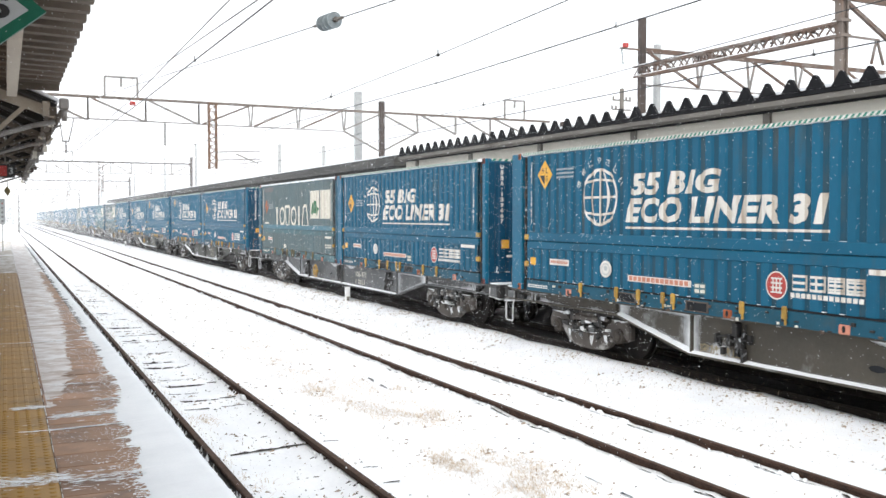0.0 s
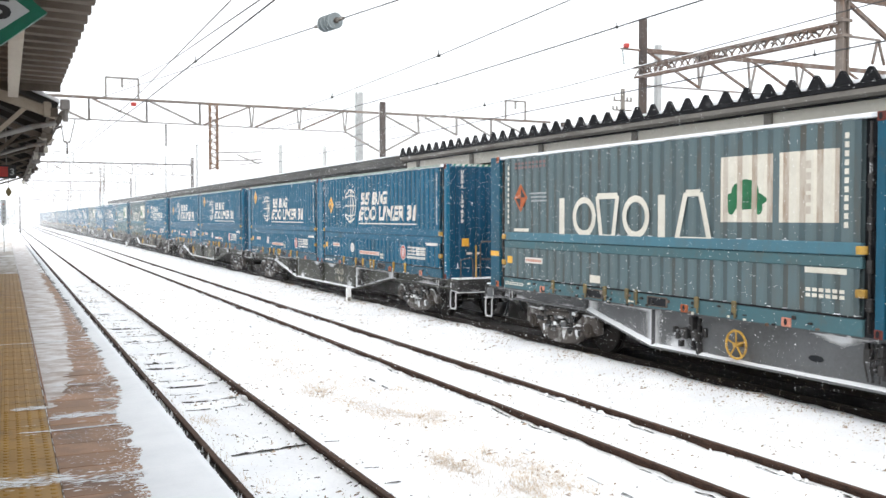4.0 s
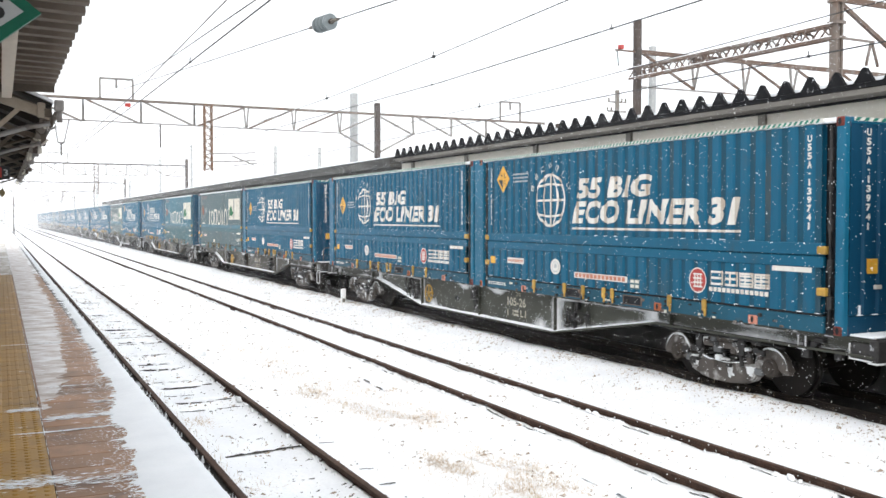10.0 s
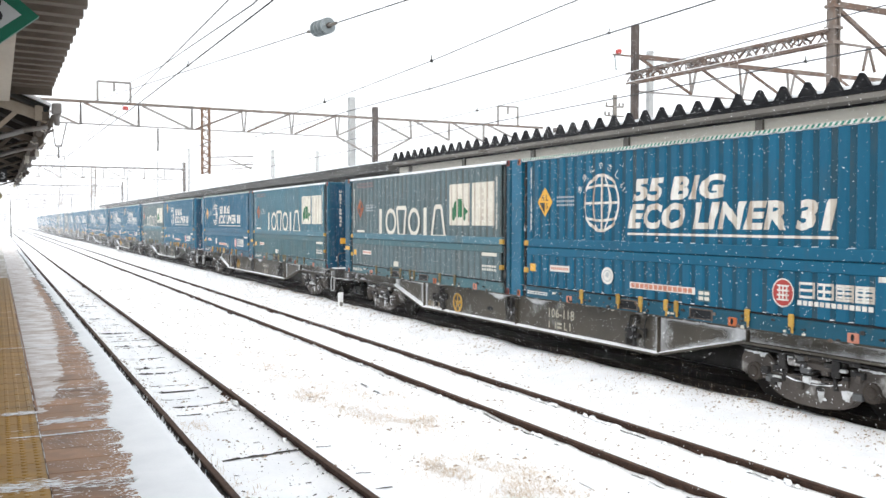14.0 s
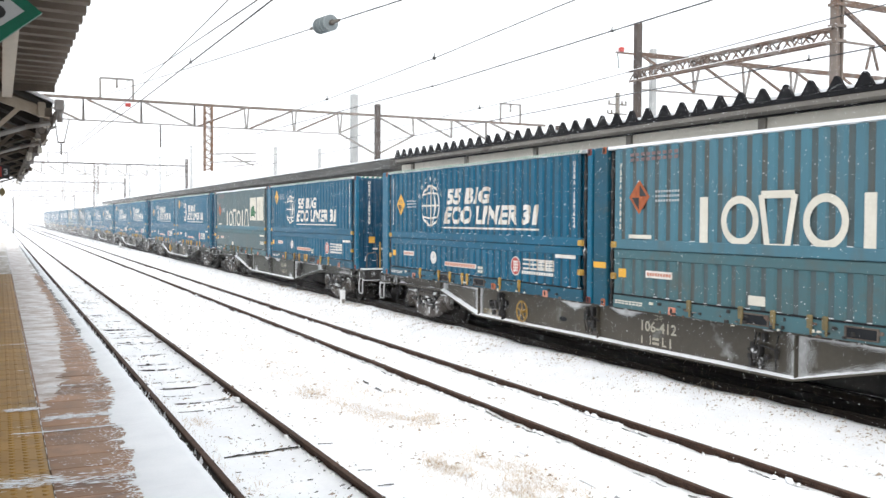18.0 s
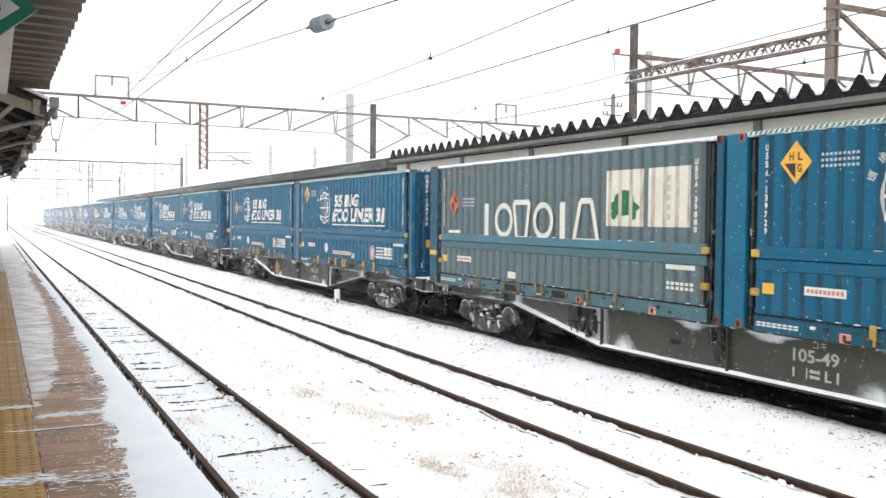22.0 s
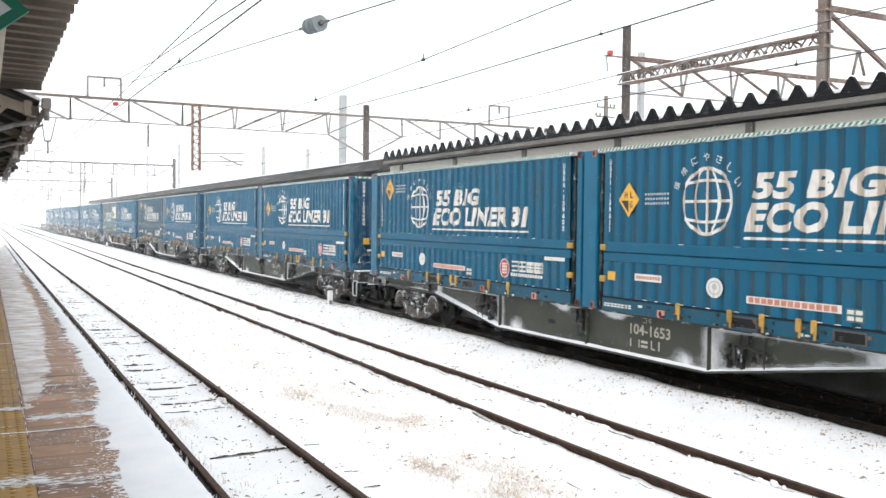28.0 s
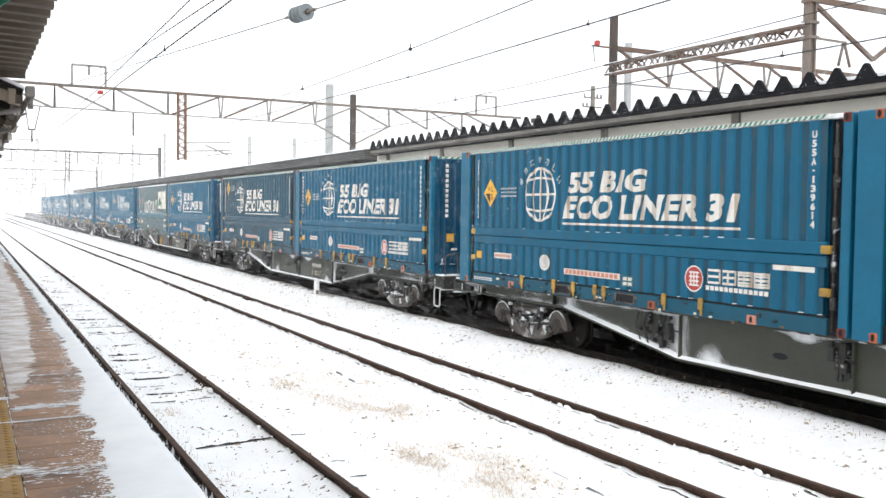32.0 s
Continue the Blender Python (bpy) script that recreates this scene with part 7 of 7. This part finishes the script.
    part("brake_pipe", bm, GEAR, w)
    for y, wide, count in ((-3.85, 0.28, 12), (3.55, 0.34, 13), (0.15, 0.22, 9)) if deep else ((-3.75, 0.42, 15), (3.45, 0.50, 16), (0.15, 0.20, 8)):
        bm = bmesh.new()
        rng = random.Random(round(y * 10))
        for k in range(count):
            a = y + rng.uniform(-wide, wide)
            z = rng.uniform(0.52, 0.94)
            d = rng.uniform(0.03, 0.11)
            bevelled(bm, -SX - d, -SX - 0.004, a - rng.uniform(0.012, 0.05), a + rng.uniform(0.012, 0.05), z - rng.uniform(0.04, 0.20), z, 0.006)
        tube(bm, [(-SX - 0.06, y - wide, 0.70), (-SX - 0.07, y, 0.76), (-SX - 0.06, y + wide, 0.68)], 0.014)
        for k in range(4):
            a = y + rng.uniform(-wide, wide)
            tube(bm, [(-SX - 0.05, a, 0.92), (-SX - 0.08, a + 0.03, 0.7), (-SX - 0.05, a + rng.uniform(-0.1, 0.1), 0.46)], 0.012, 5)
        tagged(part("valve_gear", bm, GEAR, w, "dark valves and levers flecked with snow"), kind="stuff")
    bm = bmesh.new()
    hy, hz, hr, hx = 2.48, 0.64, 0.195, -SX - 0.10
    tube(bm, [(hx, hy + hr * math.cos(6.283185 * i / 24), hz + hr * math.sin(6.283185 * i / 24)) for i in range(25)], 0.018)
    for i in range(5):
        a = 6.283185 * i / 5 + 0.3
        rod(bm, (hx, hy, hz), (hx, hy + hr * math.cos(a), hz + hr * math.sin(a)), 0.013, 5)
    rod(bm, (hx - 0.03, hy, hz), (-SX, hy, hz), 0.035, 8)
    part("hand_brake_wheel", bm, YELLOW, w, "yellow spoked hand brake wheel")
    # bogies
    for e in (-1, 1):
        yc = e * 7.30
        for s in (-1, 1):
            bm = bmesh.new()
            side_frame(bm, *sorted((s * 0.86, s * 0.98)), deep)
            bmesh.ops.translate(bm, verts=bm.verts, vec=(0, yc, 0))
            f = part("bogie_side_frame", bm, BOGIE, w, "rusty cast bogie side frame with a round belly")
            rng = random.Random(70 + s + 2 * e)
            for q in (-0.95, 0.95):
                bm = bmesh.new()
                rod(bm, (s * 0.84, yc + q, 0.40), (s * 1.02, yc + q, 0.40), 0.125, 16)
                rod(bm, (s * 1.02, yc + q, 0.40), (s * 1.04, yc + q, 0.40), 0.085, 14, 0.06)
                part("axle_box", bm, AXLE_IRON, f, "round axle box")
                # packed snow over the arch, thickest towards the bogie's middle
                bm = bmesh.new()
                line = arch(yc + q, 0.29, 0.385, 15) if not deep else [(yc + q - 0.22 + 0.44 * i / 14, 0.662 + 0.004 * math.sin(i * 2.0)) for i in range(15)]
                lean = 1 if q < 0 else -1
                ribbon(bm, s * 0.985, line, [0.005 + 0.032 * math.sin(3.1416 * i / 14) * rng.uniform(0.2, 1.0) + (0.050 * rng.random() ** 2 if (i > 8) == (lean > 0) else 0.0) for i in range(15)])
                part("snow_patch", bm, SNOW_DUST, f, "grey snow packed over the axle arch")
            for mat, count, name in ((GEAR, 15, "brake_gear"), (BOGIE, 9, "bogie_bracket"), (WAGON_GREY, 6, "gear_cover"), (SNOW_DUST, 6, "caked_cover")):
                bm = bmesh.new()
                for k in range(count):
                    a, z, d = yc + rng.uniform(-0.80, 0.80), rng.uniform(0.34, 0.78), rng.uniform(0.0, 0.05)
                    bevelled(bm, *sorted((s * (0.94 + d), s * (1.0 + d))), a - rng.uniform(0.02, 0.09), a + rng.uniform(0.02, 0.09), z - rng.uniform(0.03, 0.10), z, 0.008)
                tagged(part(name, bm, mat, f, "small brackets and covers on the bogie"), kind="stuff")
            for k in (-0.22, 0.0, 0.22):
                bm = bmesh.new()
                tube(bm, [(s * 0.92 + 0.075 * math.cos(j * 0.9), yc + k + 0.075 * math.sin(j * 0.9), 0.37 + j * 0.0085) for j in range(22)], 0.015, 4)
                part("spring", bm, GEAR, f, "coil spring")
            bm = bmesh.new()
            bevelled(bm, s * 0.93 - 0.10, s * 0.93 + 0.10, yc - 0.36, yc + 0.36, 0.56, 0.66, 0.025)
            bevelled(bm, s * 0.93 - 0.08, s * 0.93 + 0.08, yc - 0.26, yc + 0.26, 0.66, 0.76, 0.02)
            part("bolster_end", bm, BOGIE, f)
            bm = bmesh.new()
            ribbon(bm, s * 0.985, [(yc + q, 0.366 + 0.10 * (abs(q) / 0.6) ** 2) for q in [-0.6 + 0.1 * i for i in range(13)]], [0.004 + 0.022 * rng.random() ** 2 for _ in range(13)])
            part("snow_patch", bm, SNOW_CAP, f, "thin snow line on the frame")
            for q in (-0.42, 0.45):
                bm = bmesh.new()
                bevelled(bm, s * 1.0 - 0.03, s * 1.0 + 0.03, yc + q - 0.06, yc + q + 0.06, 0.50, 0.72, 0.012)
                rod(bm, (s * 1.0, yc + q, 0.34), (s * 0.97, yc + q * 0.9, 0.52), 0.03, 8)
                part("brake_hanger", bm, GEAR, f)
            bm = bmesh.new()
            tube(bm, [(s * 1.0, yc - 1.2, 0.70), (s * 1.01, yc - 0.4, 0.73), (s * 1.01, yc + 0.5, 0.71), (s * 1.0, yc + 1.2, 0.72)], 0.018)
            part("brake_rod", bm, GEAR, f)
            bm = bmesh.new()
            for q, z, a, h in ((-0.50, 0.30, 0.10, 0.075), (-0.18, 0.24, 0.07, 0.09), (0.52, 0.31, 0.05, 0.08)):
                q += rng.uniform(-0.08, 0.08)
                ragged(bm, [(yc + q - a, z + h), (yc + q + a * 0.9, z + h * 0.8), (yc + q + a * 0.5, z - h * 0.6), (yc + q - a * 0.3, z - h)], s * 0.9845, rng, 0.012, 0.012)
            part("snow_patch", bm, SNOW_DUST, f, "packed snow on the frame's belly")
            bm = bmesh.new()
            for k in range(4):
                q, z, r = rng.uniform(-0.6, 0.6), rng.uniform(0.14, 0.34), rng.uniform(0.008, 0.028)
                n = 9
                bm.faces.new([bm.verts.new((s * 0.984, yc + q + r * rng.uniform(0.5, 1.6) * math.cos(6.2832 * m / n), z + r * rng.uniform(0.4, 1.1) * math.sin(6.2832 * m / n))) for m in range(n)])
            tagged(part("snow_patch", bm, SNOW_DUST, f, "snow flecks on the bogie"), kind="stuff")
        P("bolster", BOGIE, bevelled, -0.86, 0.86, yc - 0.18, yc + 0.18, 0.46, 0.64, 0.02)
        for q in (-0.95, 0.95):
            bm = bmesh.new()
            rod(bm, (-1.0, 0, 0), (1.0, 0, 0), 0.075, 10)
            ws = part("wheelset", bm, WHEEL, w)
            ws.location = (0, yc + q, 0.405)
            ws["spins"] = 1
            for s in (-1, 1):
                bm = bmesh.new()
                rod(bm, (s * 0.50, 0, 0), (s * 0.53, 0, 0), 0.435, 28)
                rod(bm, (s * 0.53, 0, 0), (s * 0.635, 0, 0), 0.405, 28)
                rod(bm, (s * 0.635, 0, 0), (s * 0.66, 0, 0), 0.13, 14)
                for k in range(5):
                    a = 6.283185 * k / 5
                    rod(bm, (s * 0.634, 0.26 * math.cos(a), 0.26 * math.sin(a)), (s * 0.638, 0.26 * math.cos(a), 0.26 * math.sin(a)), 0.035, 8)
                part("wheel", bm, WHEEL, ws)
    tagged(w, "long grey-olive container flat wagon dusted with snow", "wagon", "wagons of the train")
    return w


def wagon_number(w, number, grey):
    mat = CREAM if grey else DULL_NUMBER
    y = -1.15
    def lay(me, y0, z0):
        for v in me.vertices:
            v.co = (-1.0535, y0 - v.co.x, z0 + v.co.y)
        me.materials.append(mat)
        return me
    if number:
        label_part("wagon_number", lay(fitted(lettering(number, 0.2, 0.004), 0.122 * len(number), 0.17), y, 0.66), w, "cream wagon number")
        label_part("class_letters", lay(fitted(lettering("コキ", 0.1), 0.22, 0.10), y - 0.32, 0.85), w)
    else:
        bm = bmesh.new()
        box(bm, -1.056, -1.052, y - 0.80, y, 0.70, 0.80)
        part("wagon_number", bm, mat, w)
    bm = bmesh.new()
    for a, b, z0, z1 in ((0.0, 0.03, 0.46, 0.58), (0.28, 0.44, 0.54, 0.58), (0.28, 0.44, 0.47, 0.51), (0.22, 0.24, 0.46, 0.59), (0.52, 0.55, 0.46, 0.60), (0.55, 0.62, 0.46, 0.485), (0.70, 0.73, 0.46, 0.60)):
        box(bm, -1.056, -1.052, y - b, y - a, z0, z1)
    tagged(part("data_mark", bm, mat, w), kind="stuff")


def warning(w):
    me = fitted(lettering("突放禁止", 0.2, 0.002), 0.86, 0.135)
    for v in me.vertices:
        v.co = (-1.0585, 4.25 - v.co.x, 0.425 + v.co.y)
    me.materials.append(STENCIL)
    label_part("warning_words", me, w, "faded yellow stencilled words")


PROTO = {"E": eco_container(), "T": car_maker_container()}
for c in PROTO.values():
    drape_all(c)
WAGONS = {False: freight_wagon(False), True: freight_wagon(True)}
# per wagon: near and far container, their serials where they can be read, wagon number, paint
TRAIN = {
    -1: ("E", "E", "", "139671", "", 2), 0: ("E", "T", "139667", "", "106-971", 1), 1: ("E", "E", "139679", "139702", "105-25", 0),
    2: ("E", "E", "139741", "139676", "105-26", 0), 3: ("E", "T", "139552", "39885", "106-118", 2), 4: ("T", "E", "39845", "139624", "106-412", 2),
    5: ("E", "T", "139729", "39880", "105-49", 0), 6: ("E", "E", "139756", "139641", "105-50", 0), 7: ("E", "E", "139611", "139602", "104-1653", 0),
    8: ("E", "E", "139680", "139614", "104-1479", 0), 9: ("E", "E", "", "", "", 0), 10: ("E", "T", "", "", "", 2), 11: ("E", "E", "", "", "", 0),
    12: ("E", "E", "", "", "", 0), 13: ("E", "E", "", "", "", 0), 14: ("E", "E", "", "", "", 0),
}
PAINTS = (WAGON_OLIVE, WAGON_GREY, WAGON_BROWN)
# how far each wagon stands from an even spacing, by the slack in its couplers
SLACK = {-1: 0.25, 0: -0.21, 1: 0.33, 2: -0.17, 3: -0.20, 4: -0.23, 5: 0.19, 6: -0.35, 7: 0.23, 8: 0.20, 9: -0.03}
# containers whose diamond sticker sits at half height: wagon, and whether it is the far one
LOW_STICKER = {(0, False), (1, False), (2, True), (3, False), (4, True), (6, True), (7, False), (8, False), (8, True), (9, False)}
MOVING = []
drop = []
used = set()
for k in range(FIRST, LAST + 1):
    near_kind, far_kind, near_no, far_no, no, paint = TRAIN[k]
    y = 27.19 + k * PITCH + SLACK.get(k, 0.0)
    at = pose(TRACK_3, y, RAIL)
    deep = paint > 0
    if deep not in used:
        w = WAGONS[deep]
        w.matrix_basis = at
        used.add(deep)
    else:
        w = copy_thing(WAGONS[deep], at)
    for o in w.children_recursive:
        if o.type == "MESH" and o.data.materials and o.data.materials[0] is WAGON_OLIVE and paint:
            o.material_slots[0].link = "OBJECT"
            o.material_slots[0].material = PAINTS[paint]
    if k not in (0, 2, 3, 4, 6, 10):
        for o in [o for o in w.children if o.name.startswith("hand_brake_wheel")]:
            drop.append(o)
    for o in w.children:
        kind_of = o.name.split(".")[0]
        mid = sum((Vector(q) for q in o.bound_box), Vector()) / 8
        if kind_of in ("foot_step", "end_railing", "end_rail_bar", "hand_rail") and k in (-1, 0, 2, 6) and mid.y < 0:
            drop.append(o)
        elif kind_of in ("foot_step", "hand_rail") and k == 3 and mid.y > 0:
            drop.append(o)
    MOVING.append((w, TRACK_3, y, RAIL))
    for kind, number, off in ((near_kind, near_no, -4.822), (far_kind, far_no, 4.822)):
        at = pose(TRACK_3, y + off - 0.04, RAIL + DECK)
        if kind not in used:
            c = PROTO[kind]
            c.matrix_basis = at
            used.add(kind)
        else:
            c = copy_thing(PROTO[kind], at)
        if kind == "T":
            for o in c.children:
                if o.name.split(".")[0] in ("upper_side_panel", "lower_side_panel", "upper_hinge_rail", "lower_hinge_rail"):
                    o.material_slots[0].link = "OBJECT"
                    o.material_slots[0].material = FADED_GREY if k in (0, 3, 5, 10) and "hinge" not in o.name else o.data.materials[0]
        if kind == "E" and k == 9 and off > 0:
            for o in c.children:
                if o.data.materials and o.data.materials[0] in (BLUE, BLUE_POST, BLUE_LOW):
                    o.material_slots[0].link = "OBJECT"
                    o.material_slots[0].material = DULL_BLUE
        low_sticker = kind == "T" or (k, off > 0) in LOW_STICKER or k > 9
        for o in c.children:
            if o.name.split(".")[0] in ("diamond_sticker", "sticker_text"):
                o.location.z = -0.40 if low_sticker else 0.0
        MOVING.append((c, TRACK_3, y + off - 0.04, RAIL + DECK))
        c["serial_no"] = number
        c["paint"] = kind
for o in drop:
    bpy.data.objects.remove(o)
# serials and numbers come after the copies
for c, *_ in MOVING:
    if "serial_no" in c:
        serial(c, c["serial_no"], WHITE if c["paint"] == "E" else CREAM)
        del c["serial_no"]
        del c["paint"]
for i, (w, *_) in enumerate([m for m in MOVING if m[0].name.startswith("flat_wagon")]):
    wagon_number(w, TRAIN[FIRST + i][4], TRAIN[FIRST + i][5] == 1)
    if TRAIN[FIRST + i][5] == 2:
        warning(w)


# ---- falling snow, and faint flake quads that make up its haze ----
def flakes(name, n, xr, yr, zr, size, label, seed, mat=None):
    rng = np.random.default_rng(seed)
    c = np.stack([rng.uniform(*xr, n), rng.uniform(*yr, n), rng.uniform(*zr, n)], 1)
    a = rng.normal(size=(n, 3))
    a /= np.linalg.norm(a, axis=1)[:, None]
    b = np.cross(a, rng.normal(size=(n, 3)))
    b /= np.linalg.norm(b, axis=1)[:, None]
    r = rng.uniform(size[0], size[1], n)[:, None]
    v = np.stack([c + a * r, c + b * r, c - a * r, c - b * r], 1).reshape(-1, 3)
    me = bpy.data.meshes.new(name)
    me.vertices.add(4 * n)
    me.vertices.foreach_set("co", v.ravel())
    me.loops.add(4 * n)
    me.loops.foreach_set("vertex_index", np.arange(4 * n))
    me.polygons.add(n)
    me.polygons.foreach_set("loop_start", np.arange(0, 4 * n, 4))
    me.update()
    me.materials.append(mat or FLAKE)
    return tagged(new(name, me), label, "snowflakes", kind="stuff")


SNOW_AND_HAZE = [
    (flakes("falling_snow", 255000, (-0.5, 10), (2.2, 22), (0, 34), (0.0024, 0.0062), "snowflakes falling close by", 5), (0.35, 0.9, -0.9)),
    (flakes("falling_snow", 110000, (3, 18), (14, 44), (0, 34), (0.0032, 0.0072), "snowflakes falling past the train", 1), (0.35, 0.9, -0.9)),
    # from here on: oversized see-through flakes that whiten the view as haze
    (flakes("falling_snow", 46000, (3.5, 12), (11.5, 26), (0, 18), (0.030, 0.045), "thin haze of faint oversized flakes before the train", 8, MIST), (0.05, 0.1, -0.4)),
    (flakes("falling_snow", 105000, (3, 18), (24, 44), (0, 18), (0.038, 0.060), "light haze of faint oversized flakes beside the train", 9, MIST), (0.05, 2.1, -0.4)),
    (flakes("falling_snow", 258000, (-1, 18), (44, 76), (0, 18), (0.049, 0.071), "haze of faint oversized flakes in the middle distance", 2, MIST), (0.05, 2.1, -0.4)),
    (flakes("falling_snow", 195000, (-1, 20), (76, 114), (0, 16), (0.052, 0.076), "haze of faint oversized flakes down the yard", 6, VEIL), (0.05, 0.1, -0.25)),
    (flakes("falling_snow", 90000, (-3, 26), (114, 260), (0, 16), (0.10, 0.15), "dense haze of faint oversized flakes far down the yard", 3, THICK), (0.05, 0.1, -0.2)),
    (flakes("falling_snow", 42000, (-6, 44), (260, 520), (0, 22), (0.25, 0.34), "dense haze of faint oversized flakes at the end of the yard", 4, THICK), (0.05, 0.1, -0.2)),
]


def motions():
    for ob, x, y, z in MOVING:
        walk(ob, [(t, pose(x, y - travelled(t), z)) for t in range(0, 33)])
    times = [i / 30 for i in range(0, 961)]
    stops, last = [0.0], 0.0
    for t in times:
        if travelled(t) - last >= 0.55:
            stops.append(t)
            last = travelled(t)
    stops.append(32.0)
    for ob, x, y, z in MOVING[:36]:
        for ws in [o for o in ob.children if "spins" in o]:
            p = ws.location.copy()
            walk(ws, [(t, pose(*p, math.degrees(travelled(t) / 0.405))) for t in stops])
    for ob, d in SNOW_AND_HAZE:
        walk(ob, [(t, pose(d[0] * t + 0.15 * math.sin(t * 0.8), d[1] * (16 - t) * 0.3, d[2] * t)) for t in range(0, 33, 2)])


motions()
